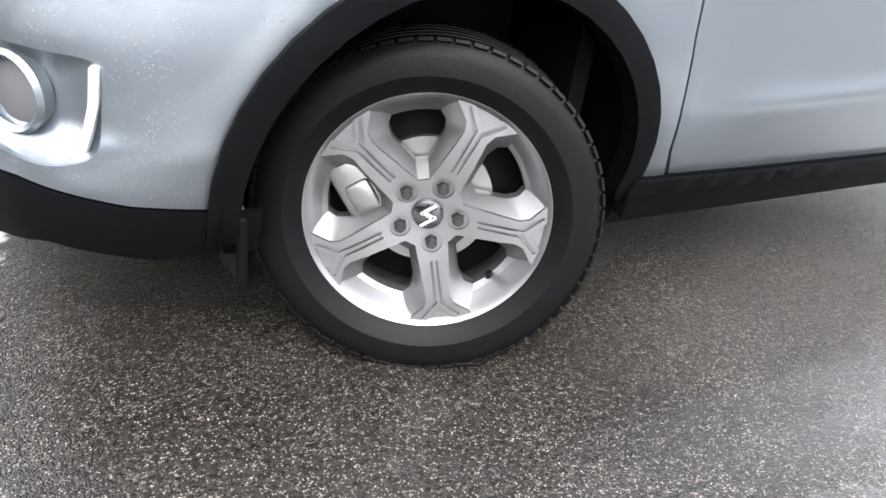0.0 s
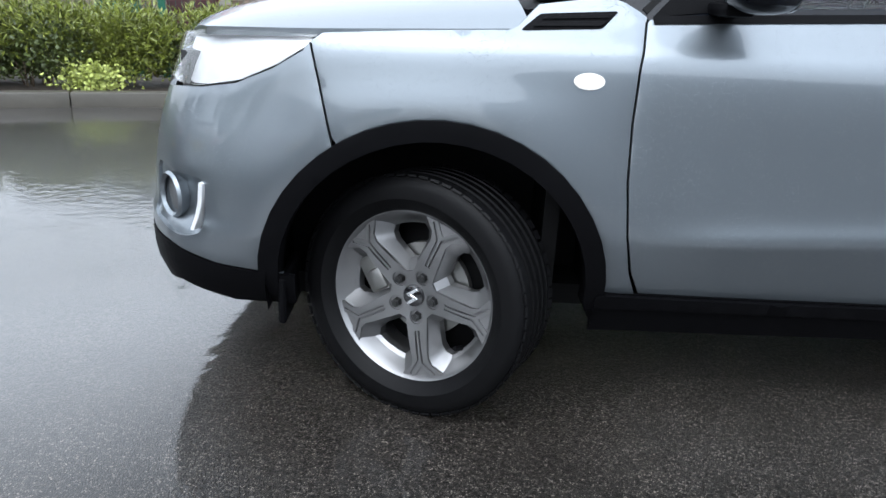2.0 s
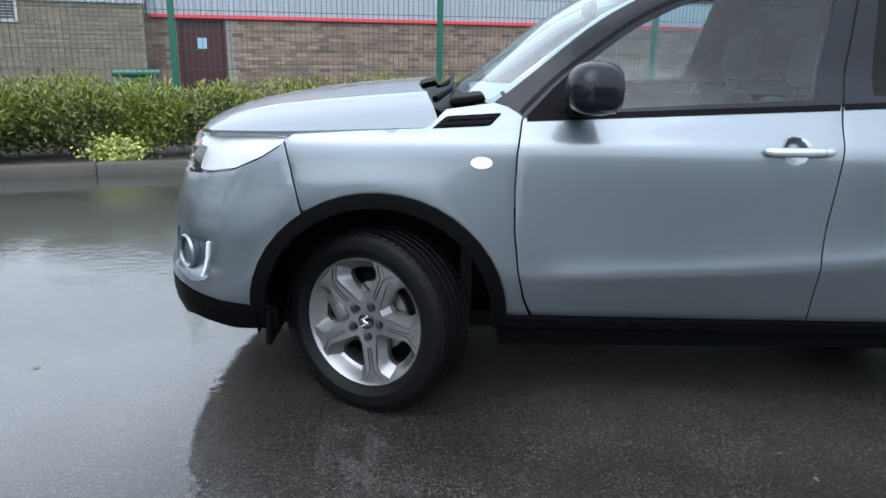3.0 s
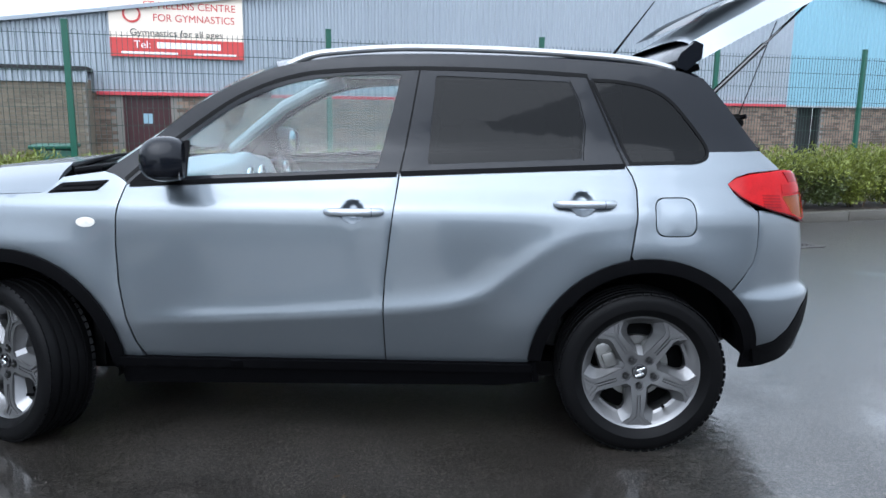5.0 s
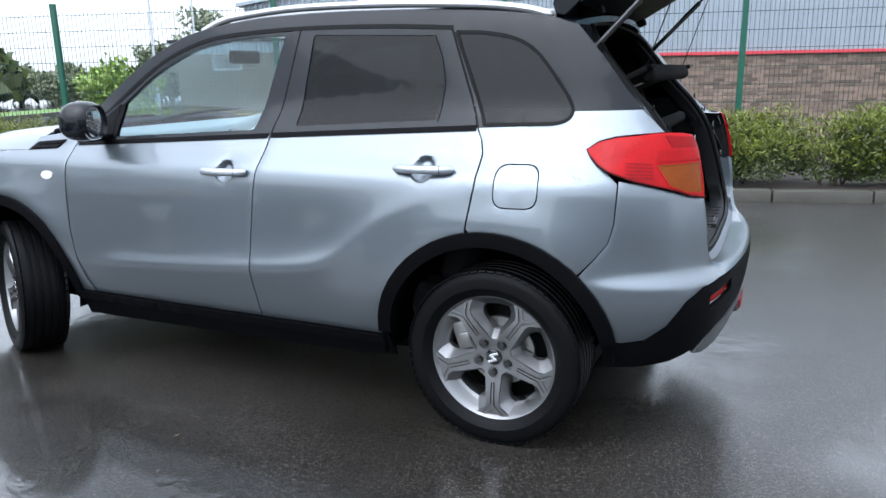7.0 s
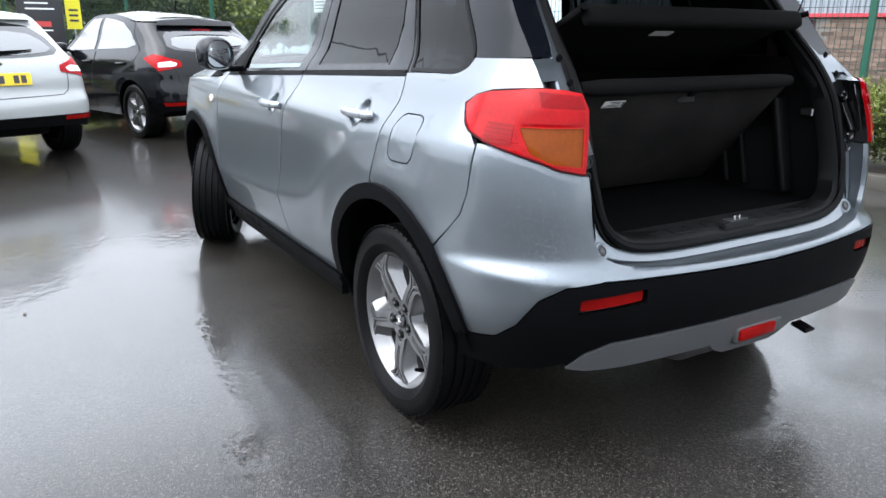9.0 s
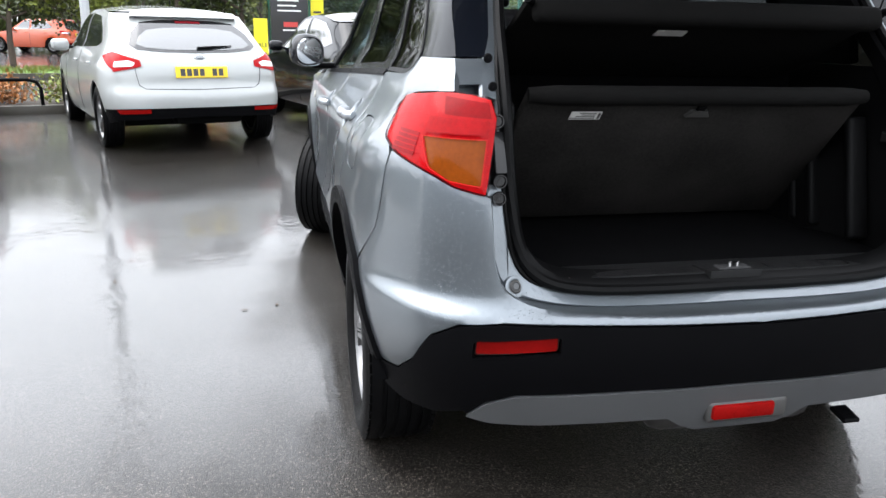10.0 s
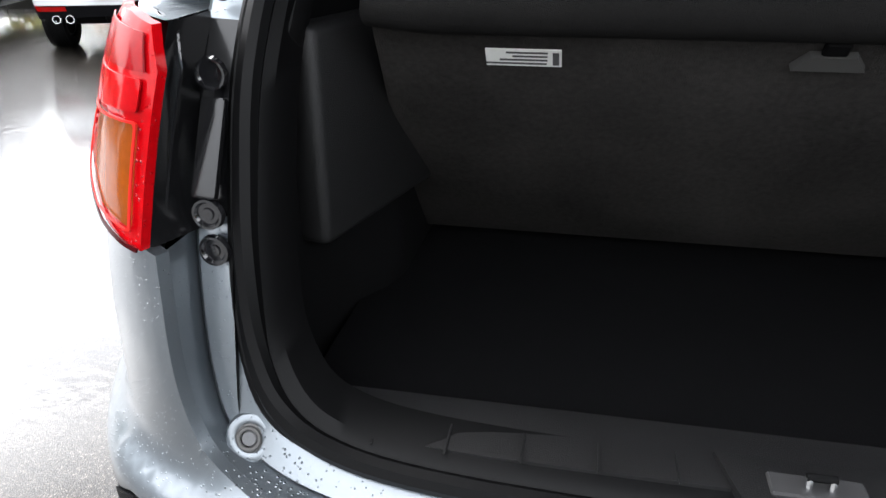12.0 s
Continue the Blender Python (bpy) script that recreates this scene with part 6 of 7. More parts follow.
    part("board_roll", tube_bm([lean @ Vector((-.01, -.47, .522)), lean @ Vector((-.004, -.4, .528)), lean @ Vector((-.004, .4, .528)), lean @ Vector((-.01, .47, .522))], [.018, .024, .024, .018], 12), shelf_felt, bd, "padded black top roll")
    part("label_sheet", boxes((.002, .082, .027, lean @ Matrix.Translation((.0012, -.305, .462)))), paper, bd, "white printed label")
    for k, (w, y) in enumerate(((.045, -.293), (.038, -.290), (.052, -.297), (.066, -.305))):
        part("label_print", boxes((.001, w, .0022, lean @ Matrix.Translation((.0026, y - .008, .4715 - k * .006)))), ink, bd)
    part("label_code", boxes((.001, .007, .020, lean @ Matrix.Translation((.0026, -.270, .462)))), ink, bd)
    clip = bmesh.new()
    for x in (0.0, .010):
        for y, z in ((-.036, .463), (.036, .463), (.022, .484), (-.022, .484)):
            clip.verts.new(lean @ Vector((x - .001, y * (1 - 3 * x), z)))
    clip.verts.ensure_lookup_table()
    for q in ((0, 1, 2, 3), (4, 5, 6, 7), (0, 1, 5, 4), (1, 2, 6, 5), (2, 3, 7, 6), (3, 0, 4, 7)):
        clip.faces.new([clip.verts[i] for i in q])
    bmesh.ops.recalc_face_normals(clip, faces=clip.faces)
    part("board_hook", clip, clip_grey, bd, "dull grey clip")
    # near-black block on the board stands for the shade in a hole
    part("hook_hole", boxes((.008, .024, .018, lean @ Matrix.Translation((.004, 0, .493)), .002, 1)), shield_dark, bd)
    # lifted parcel shelf on its cords
    sh = Matrix.Translation((1.30, 0, 1.13)) @ Matrix.Rotation(radians(-25), 4, 'Y')
    ps = part("parcel_shelf", boxes((.42, .98, .022, sh @ Matrix.Translation((.21, 0, 0)), .010, 2)), shelf_felt, car, "black parcel shelf lifted on cords")
    part("shelf_lip", boxes((.05, .94, .06, sh @ Matrix.Translation((.41, 0, -.015)), .02, 3)), shelf_felt, ps)
    part("shelf_tab", boxes((.028, .085, .003, sh @ Matrix.Translation((.30, -.06, -.0135)))), paper, ps)
    for s in (1, -1):
        a = sh @ Vector((.41, .47 * s, .0))
        part("shelf_peg", tube_bm([a, a + Vector((.03, .02 * s, .01))], .010, 8), plastic, ps)
        part("shelf_cord", tube_bm([a, Vector((1.80, .46 * s, 1.69))], .0022, 6), seal_rubber, car)


def lathe_at(profile, place, facing=None):
    bm = lathe_bm([(r, -h) for r, h in profile], 20)
    m = Matrix.Translation(place) @ (Matrix.Rotation(radians(90), 4, 'Z') if facing is None else (-facing).to_track_quat('Y', 'Z').to_matrix().to_4x4())
    bmesh.ops.transform(bm, matrix=m, verts=bm.verts)
    return bm


boot()


def tailgate():
    """The open gate: outer skin, glass, spoiler, inner trim, held up by two gas struts."""
    hinge = Vector((1.455, 0, 1.505))
    tilt = radians(-28)
    m = Matrix.Translation(hinge) @ Matrix.Rotation(tilt, 4, 'Y')
    gate = part("tailgate", boxes((.01, .01, .01, m)), paint, car, "raised tailgate")

    def skin(a, b):
        v = 2 * b - 1
        x = .02 + a * .98
        wid = .535 + .09 * smooth(0, .6, a) - .02 * smooth(.8, 1, a)
        return m @ Vector((x, v * wid, .120 + .03 * math.sin(math.pi * a) * (1 - .5 * v * v) - .03 * abs(v) ** 6))

    def trim(a, b):
        v = 2 * b - 1
        x = .02 + a * .96
        wid = .575 + .09 * smooth(0, .6, a) - .02 * smooth(.8, 1, a)
        return m @ Vector((x, v * wid, .0 + .012 * math.sin(math.pi * a) + .012 * abs(v) ** 5))
    v, f = grid(skin, 22, 16)
    finish("outer_skin", v, f, paint, gate)
    v, f = grid(trim, 22, 16)
    finish("inner_trim", v, f, plastic_in, gate, "black inner trim")
    n = 22
    for s, fn in ((0, 0), (1, 1)):
        e, ff = [], []
        for i in range(n + 1):
            e += [skin(i / n, fn), trim(i / n, fn)]
        ff = [(i, i + 1, i + 3, i + 2) for i in range(0, 2 * n, 2)]
        finish("gate_edge", e, ff, paint, gate)
    e = []
    for j in range(17):
        e += [skin(1, j / 16), trim(1, j / 16)]
    finish("gate_edge", e, [(i, i + 1, i + 3, i + 2) for i in range(0, 32, 2)], paint, gate)
    v, f = grid(lambda a, b: m @ Vector((.07 + a * .36, (2 * b - 1) * (.44 + .05 * a), .158 + .02 * math.sin(math.pi * a))), 8, 8)
    finish("rear_screen", v, f, glass_dark, gate, "dark rear screen")
    # spoiler that tips over the roof edge when the gate is up
    sp = bmesh.new()
    prof = [(-.080, .0), (-.115, .028), (-.108, .062), (-.07, .082), (.04, .100), (.07, .07), (.03, .02)]
    rows = []
    for j in range(13):
        w = -1 + 2 * j / 12
        k = 1 - .35 * abs(w) ** 4
        rows.append([sp.verts.new(m @ Vector((x * k + .01, w * .585, z * (1 - .12 * abs(w) ** 4)))) for x, z in prof])
    for a, b in zip(rows, rows[1:]):
        for i in range(len(prof)):
            j = (i + 1) % len(prof)
            sp.faces.new((a[i], a[j], b[j], b[i]))
    sp.faces.new(rows[0])
    sp.faces.new(list(reversed(rows[-1])))
    bmesh.ops.recalc_face_normals(sp, faces=sp.faces)
    part("spoiler", sp, paint_black, gate, "gloss black roof spoiler")
    for s in (1, -1):
        a = Vector((1.525, -.545 * s, 1.388))
        b = m @ Vector((.50, -.545 * s, .02))
        mid = a + (b - a) * .55
        part("gas_strut", tube_bm([a, mid, mid + (b - a) * .01, b], [.0105, .0105, .005, .005], 10), gloss_black, car, "black gas strut")
        part("hinge", boxes((.09, .04, .03, Matrix.Translation((1.47, -.42 * s, 1.497)) @ Matrix.Rotation(radians(-20), 4, 'Y'), .008, 2)), plastic, car)
    part("gate_latch", boxes((.06, .10, .03, m @ Matrix.Translation((.95, 0, -.005)), .008, 2)), iron, gate)


tailgate()


# ---------------------------------------------------------------- cabin
def seat_parts(m, bench=False):
    w = .50 if not bench else 1.24
    s = part("seat", boxes((.50, w, .15, m @ Matrix.Translation((0, 0, .42)) @ Matrix.Rotation(radians(8), 4, 'Y'), .05, 3)), cloth, car, "dark cloth seat")
    part("backrest", boxes((.13, w * .96, .60, m @ Matrix.Translation((.29, 0, .76)) @ Matrix.Rotation(radians(18), 4, 'Y'), .05, 3)), cloth, s)
    for y in ([0] if not bench else [-.40, .40]):
        part("headrest", boxes((.09, .26, .19, m @ Matrix.Translation((.42, y, 1.19)) @ Matrix.Rotation(radians(12), 4, 'Y'), .04, 3)), cloth, s)
        for d in (-.06, .06):
            part("headrest_post", tube_bm([m @ Vector((.385, y + d, 1.03)), m @ Vector((.41, y + d, 1.13))], .006, 8), nut_metal, s)


def cabin():
    seat_parts(Matrix.Translation((-.05, -.37, .02)))
    seat_parts(Matrix.Translation((-.05, .37, .02)))
    seat_parts(Matrix.Translation((.78, 0, .02)), True)

    def dash(a, b):
        v = 2 * b - 1
        x = -.90 + a * .42
        z = 1.065 - .02 * a - .25 * smooth(.62, 1, a) ** 2 + .045 * math.exp(-((v - .48) / .22) ** 2) * smooth(.3, .7, a)
        return (x, v * .70, z)
    slab("dashboard", dash, 20, 30, surf("grey_dashboard", (0.30, 0.31, 0.315), 0.5, 0, .06, 5, .06, 300, bump=.2, bscale=500), "grey moulded dashboard", .35)
    for y in (-.62, -.10, .10, .0):
        part("air_vent", lathe_bm([(.030, 0), (.042, .004), (.045, -.01)], 24), satin, car).matrix_basis = pose(-.47, y if y else .62, 1.0, 0, 0, 90)
    wh = lathe_bm([(.165, -.013), (.178, -.015), (.188, 0), (.178, .015), (.165, .013)], 40, 'Y', True)
    part("steering_wheel", wh, plastic_in, car, "black steering wheel").matrix_basis = pose(-.36, .37, .93, 0, 0, 90) @ pose(0, 0, 0, -24, 0, 0)
    part("steering_boss", boxes((.10, .22, .11, Matrix.Translation((-.39, .37, .93)), .03, 3)), plastic_in, car)
    part("steering_column", tube_bm([(-.38, .37, .92), (-.70, .37, .80)], .04, 10), plastic_in, car)
    part("rear_view_mirror", boxes((.03, .23, .065, Matrix.Translation((-.42, 0, 1.40)), .02, 3)), plastic_in, car)
    for s in (1, -1):
        p = [Vector((1, s, 1)) * shell(u, z, .055) for u, z in ((-.80, 1.085), (-.62, 1.215), (-.46, 1.335), (-.27, 1.43), (-.12, 1.475))]
        part("front_pillar_trim", tube_bm(p, [.030, .034, .034, .034, .036], 10), headlining, car, "pale grey windscreen pillar trim")
    part("centre_console", boxes((.9, .22, .30, Matrix.Translation((-.15, 0, .42)), .04, 2)), plastic_in, car)


cabin()


# ---------------------------------------------------------------- parked cars
pane = surf("parked_car_window", (0.02, 0.024, 0.026), 0.05, 0.0, 0.05, 3, 0.02, 60, coat=1.0, spec=0.9)
pane.node_tree.nodes["Principled BSDF"].inputs["Coat IOR"].default_value = 2.0
dark_red_lens = lens_plastic("smoked_red_lens", (0.14, 0.008, 0.012), 0.08, 0.0)
white_lens = lens_plastic("white_lamp_lens", (0.75, 0.75, 0.75), 0.1, 0.0)


class Hull(Shell):
    """A smaller car's skin: one plan curve, drawn in at each height in width and towards both ends."""

    mid = .55

    def __call__(self, u, z, inn=0.0):
        half, nose, tail, mid = -min(self.ys), min(self.xs), max(self.xs), self.mid
        u = min(max(u, self.lo), self.hi)
        x, y = float(np.interp(u, self.arc, self.xs)), float(np.interp(u, self.arc, self.ys))
        a, b = max(self.lo, u - .03), min(self.hi, u + .03)
        t = Vector((float(np.interp(b, self.arc, self.xs) - np.interp(a, self.arc, self.xs)), float(np.interp(b, self.arc, self.ys) - np.interp(a, self.arc, self.ys))))
        if u - self.lo < .03 or self.hi - u < .03:
            t = Vector((0, 1.0 if u > 0 else -1.0))
        t.normalize()
        if x > mid:
            x = mid + (x - mid) * (tail - float(np.interp(z, *self.rear)) - mid) / (tail - mid)
        elif x < -mid:
            x = -mid + (x + mid) * (nose + float(np.interp(z, *self.front)) + mid) / (nose + mid)
        y *= (half - float(np.interp(z, *self.side))) / half
        return Vector((x - t.y * inn, y + t.x * inn, z))


def hatchback(name, label, at, coat, L, W, H, wb, rear_over, belt, lean, lamp, smoked=False, suv=0.0, group="parked cars", taper=0.03, plate=0.80):
    """A five-door car, nose towards -x, its rear axle at x = wb / 2, built from the same kind of shell."""
    root = thing(name, label, "car", group, at=at)
    xr = wb / 2 + rear_over
    xf = xr - L
    h = W / 2
    plan = plan_half([(xf, 0), (xf + .03, -.45 * h), (xf + .12, -.72 * h), (xf + .32, -.92 * h), (xf + .7, -.985 * h), (-.4, -h), (.2, -h), (wb / 2, -h), (xr - .45, -.985 * h), (xr - .20, -.93 * h), (xr - .08, -.80 * h), (xr - .025, -.55 * h), (xr - .005, -.25 * h), (xr, 0)])
    z2 = H - .06
    zr = z2 - taper
    side = [(.15, .09), (.25, .05), (.4, .015), (.55, 0), (belt - .2, .01), (belt - .12, .03), (belt, .075), (belt + .06, .11), (z2, .285), (H, .40)]
    front = [(.15, .12), (.3, .03), (.45, 0), (.6, .02), (.75, .12), (belt, .30), (H, .8)]
    rear = [(.15, .12), (.25, .06), (.38, .02), (.5, 0), (.6, .01), (.66, .05), (.78, .06), (belt - .05, .10), (belt + .02, .15), (zr, .15 + lean), (H, .24 + lean)]
    sh = Hull(plan, side, front, rear, xf + .25, xf + .9, xr - .7, xr - .15)
    P = lambda nm, poly, mat, lab="", **k: [part(nm, b, mat, root, lab) for b in (lambda q: (q, mirrored(q)))(sheet(poly, sh, **k))]
    fx, rx, ar = -wb / 2, wb / 2, .37
    az = .31
    arc = lambda c, r=ar: [(c + r * math.cos(radians(a)), az + r * math.sin(radians(a))) for a in range(175, 4, -10)]
    lo, hi = sh.lo, sh.hi
    low = .24 + suv
    outline = [(lo, low), (fx - ar - .06, low)] + arc(fx) + [(fx + ar + .05, low), (rx - ar - .05, low)] + arc(rx) + [(rx + ar + .05, low + .05), (sh.ux(xr - .1), low + .12), (hi, low + .14)]
    outline += [(hi, belt + .0), (sh.ux(xr - .5), belt + .03), (.3, belt - .01), (-.7, belt - .05), (fx + .05, belt - .10), (fx - .4, belt - .19), (lo + .2, belt - .25), (lo, belt - .26)]
    ly0, ly1, lz0, lz1, lx = lamp
    lm, lh = (lz0 + lz1) / 2, lz1 - lz0
    P("body", outline, coat, step=.05)
    if smoked:
        lens = [(sh.ux(xr - lx), lz1 - .02), (sh.ux(xr - .12), lz1), (sh.uy(-ly1 * h), lz1), (sh.uy(-ly0 * h), lz1 - .012), (sh.uy(-(ly0 - .02) * h), lm), (sh.uy(-ly0 * h), lz0 + .02), (sh.uy(-ly1 * h), lz0), (sh.ux(xr - .13), lz0 + .01)]
        P("tail_lamp", rounded(lens, .012, 2), dark_red_lens, "smoked dark red tail lamp", off=.010, step=.03)
        P("lamp_stripe", [(sh.uy(-ly1 * h), lm - .030), (sh.uy(-ly0 * h - .02), lm - .020), (sh.uy(-ly0 * h - .02), lm - .010), (sh.uy(-ly1 * h), lm - .018)], white_lens, off=.015, step=.03, depth=.004)
    else:
        lens = [(sh.ux(xr - lx), lm + .25 * lh), (sh.ux(xr - .22), lz1), (sh.uy(-ly1 * h), lz1 - .01), (sh.uy(-ly0 * h), lm + .10 * lh), (sh.uy(-(ly0 - .02) * h), lm - .22 * lh), (sh.uy(-ly1 * h), lz0), (sh.ux(xr - .16), lz0 + .12 * lh)]
        P("tail_lamp", rounded(lens, .014, 2), red_lens, "red tail lamp", off=.012, step=.03)
        yb = (ly0 + ly1) / 2
        P("reversing_lamp", rounded([(sh.uy(-ly1 * h), lm + .02 * lh), (sh.uy(-yb * h), lm + .10 * lh), (sh.uy(-(ly0 + .05) * h), lm - .02 * lh), (sh.uy(-(ly0 + .07) * h), lm - .20 * lh), (sh.uy(-ly1 * h), lm - .26 * lh)], .01, 2), white_lens, off=.018, step=.03, depth=.008)
    # glasshouse
    ws0, ws1 = -.75 - (wb - 2.5) * .3, -.05
    top = spline([(ws0, belt - .05), (ws0 + .45, belt + .26), (ws1, z2 - .03), (.3, z2), (rx - .35, z2 - .01 - .25 * taper), (sh.ux(xr - .42), zr - .02), (hi, zr - .015)], 5)
    P("upper_frame", [tuple(p)[:2] for p in top] + [(hi, belt), (sh.ux(xr - .5), belt + .025), (.3, belt - .015), (ws0 + .1, belt - .055)], coat, step=.07)
    fg = [(ws0 + .22, belt + .0), (.20, belt + .025), (.20, z2 - .045), (-.02, z2 - .06), (ws0 + .55, belt + .27)]
    rg = [(.29, belt + .03), (rx - .13, belt + .055), (rx + .12, belt + .10), (rx + .02, belt + .25), (rx - .25, z2 - .07 - .4 * taper), (.29, z2 - .045)]
    P("front_window", fg, pane, off=.008, depth=.004, step=.06)
    P("rear_window", rg, pane, off=.008, depth=.004, step=.06)
    top_z = zr - .075
    rs = [(sh.uy(-.80 * h), belt + .085), (sh.uy(-.70 * h), belt + .045), (sh.uy(-.4 * h), belt + .022), (hi, belt + .015), (hi, top_z), (sh.uy(-.4 * h), top_z - .006), (sh.uy(-.66 * h), top_z - .03), (sh.uy(-.78 * h), belt + .20)]
    P("screen_surround", rs, gloss_black, off=.006, depth=.004, step=.04)
    ins = [(sh.uy(-.72 * h), belt + .095), (sh.uy(-.62 * h), belt + .062), (sh.uy(-.35 * h), belt + .045), (hi, belt + .040), (hi, top_z - .075), (sh.uy(-.35 * h), top_z - .082), (sh.uy(-.58 * h), top_z - .105), (sh.uy(-.68 * h), belt + .17)]
    P("rear_screen", ins, pane, "rear screen with bright sky reflection", off=.012, depth=.004, step=.04)
    P("high_brake_lamp", [(sh.uy(-.16), top_z - .035), (hi, top_z - .032), (hi, top_z - .012), (sh.uy(-.16), top_z - .014)], dark_red_lens, off=.014, depth=.006, step=.04)
    P("roof_spoiler", rounded([(sh.uy(-.80 * h), zr - .05), (hi, zr - .048), (hi, zr + .020), (sh.uy(-.76 * h), zr + .004)], .012, 2), coat, off=.075, depth=.10, rim=.006, step=.05)
    xs = [tuple(p)[:2] for p in spline([(ws1 + .0, z2 - .03), (.3, z2), (rx - .35, z2 - .01 - .25 * taper), (sh.ux(xr - .42), zr - .004), (hi - .25, zr), (hi, zr)], 8)]

    def roof(a, b):
        u, z = xs[min(int(a * (len(xs) - 1) + .5), len(xs) - 1)]
        e = sh(u, z, .0)
        v = 2 * b - 1
        return (e.x - .12 * (1 - a) * (1 - v * v), v * abs(e.y), z + .06 * (1 - abs(v) ** 2.3) * (1 - .8 * a ** 3))
    v, f = grid(roof, 24, 18)
    finish("roof", v, f, coat, root)

    def screen(a, b):
        u, z = ws0 + .02 + a * (ws1 - ws0 + .02), belt - .05 + a * (z2 - belt + .02)
        e = sh(u, min(z, z2), .01)
        w = 2 * b - 1
        return (u - .22 * (1 - w * w), w * abs(e.y), z + .04 * a * (1 - w * w))
    v, f = grid(screen, 10, 12)
    finish("windscreen", v, f, pane, root)

    def bonnet(a, b):
        w = 2 * b - 1
        x = (xf + .30 - .16 * (1 - w * w)) + a * (ws0 - xf - .25)
        e = sh(sh.ux(max(x, xf + .35)), belt - .2, .02)
        return (x, w * abs(e.y), belt - .255 + .19 * a + .07 * (1 - abs(w) ** 4) * smooth(-.1, .5, a))
    v, f = grid(bonnet, 12, 16)
    finish("bonnet", v, f, coat, root)
    # bumper, plate and small parts
    P("bumper_insert", [(rx + ar + .04, low + .05), (sh.ux(xr - .1), low + .10), (hi, low + .12), (hi, .455 + suv), (sh.uy(-.75 * h), .455 + suv), (sh.ux(xr - .12), .45 + suv), (rx + ar + .03, .43 + suv)], plastic, "black lower bumper", off=.006, step=.06)
    P("bumper_reflector", [(sh.uy(-.88 * h), .400 + suv), (sh.uy(-.58 * h), .407 + suv), (sh.uy(-.58 * h), .447 + suv), (sh.uy(-.9 * h), .442 + suv)], red_reflector, "red reflector", off=.012, step=.05)
    pz = plate if not smoked else .56
    c = sh(hi, pz, -.012)
    pl = part("number_plate", boxes((.012, .52, .111, Matrix.Translation((c.x, 0, pz)) @ Matrix.Rotation(radians(-8), 4, 'Y'), .004, 1)), plate_yellow, root, "yellow number plate")
    for k in range(7):
        if k != 4:
            part("plate_bar", boxes((.004, .045, .07, Matrix.Translation((c.x + .008, -.19 + k * .0633, pz)) @ Matrix.Rotation(radians(-8), 4, 'Y'))), ink, pl)
    bz = belt - .03
    b0 = sh(hi, bz, -.006)
    em = lathe_bm([(.0005, .004), (.03, .003), (.036, -.004)], 24)
    bmesh.ops.transform(em, matrix=Matrix.Translation(b0) @ Matrix.Rotation(radians(-90), 4, 'Z') @ Matrix.Rotation(radians(0), 4, 'X') @ Matrix.Diagonal((1.5, 1, 1.0 if not smoked else 1.5, 1)), verts=em.verts)
    part("badge", em, chrome, root, "plain chrome badge")
    w0 = sh(hi, belt + .06, -.02)
    part("rear_wiper", tube_bm([(w0.x, .0, w0.z), (w0.x, .12, w0.z + .01), (w0.x - .03, .36, w0.z + .025)], [.016, .012, .006], 8), plastic, root)
    P("hatch_gap", [(sh.uy(-.73 * h), belt - .02), (sh.uy(-.66 * h), .68), (sh.uy(-.60 * h), .645), (hi, .635), (hi, .629), (sh.uy(-.60 * h), .639), (sh.uy(-.665 * h), .675), (sh.uy(-.735 * h), belt - .02)], dark_void, off=.006, depth=.004, step=.03)
    for u0 in (.24,):
        P("door_gap", [(u0, .30), (u0 - .004, .6), (u0 + .02, belt), (u0 + .027, belt), (u0 + .004, .6), (u0 + .007, .30)], dark_void, off=.005, depth=.004, step=.04)
    P("door_gap", [(-.78, .30), (-.80, .6), (-.76, belt - .05), (-.753, belt - .05), (-.793, .6), (-.773, .30)], dark_void, off=.005, depth=.004, step=.04)
    for u0 in (.10, 1.02):
        a, b = sh(u0 - .09, belt - .12, -.03), sh(u0 + .09, belt - .115, -.03)
        for s in (1, -1):
            part("door_handle", tube_bm([Vector((a.x, a.y * s + .02 * s, a.z)), Vector((a.x + .02, a.y * s, a.z)), Vector((b.x - .02, b.y * s, b.z)), Vector((b.x, b.y * s + .02 * s, b.z))], .012, 8), coat, root)
    for s in (1, -1):
        m = Matrix.Translation((ws0 + .25, -(h + .06) * s, belt + .03))
        part("door_mirror", box_bm(bmesh.new(), .14, .20, .14, m, .05, 3), coat, root)
        part("mirror_foot", box_bm(bmesh.new(), .06, .14, .03, Matrix.Translation((ws0 + .25, -(h - .02) * s, belt + .0)), .01, 2), plastic, root)
        for cx in (fx, rx):
            pr = [(cx + .39 * math.cos(radians(a)), az + .39 * math.sin(radians(a))) for a in range(0, 181, 12)]
            vv = []
            for x, z in pr:
                vv += [(x, -(h - .03) * s, z), (x, -.4 * s, z)]
            finish("wheel_housing", vv, [(i, i + 2, i + 3, i + 1) for i in range(0, len(vv) - 2, 2)], plastic, root)
            wq = copy_thing(road_wheel, pose(cx, -(h - .115) * s, .312, 0, 31 * s + 13 * cx, 0 if s == 1 else 180) @ Matrix.Scale(.968, 4))
            wq.parent = root
            wq.matrix_basis = pose(cx, -(h - .115) * s, .312, 0, 31 * s + 13 * cx, 0 if s == 1 else 180) @ Matrix.Diagonal((.968, .95, .968, 1))
    part("underbody", boxes((L - 1.0, W - .3, .16, Matrix.Translation(((xf + xr) / 2 - .15, 0, .30 + suv)))), shield_dark, root)
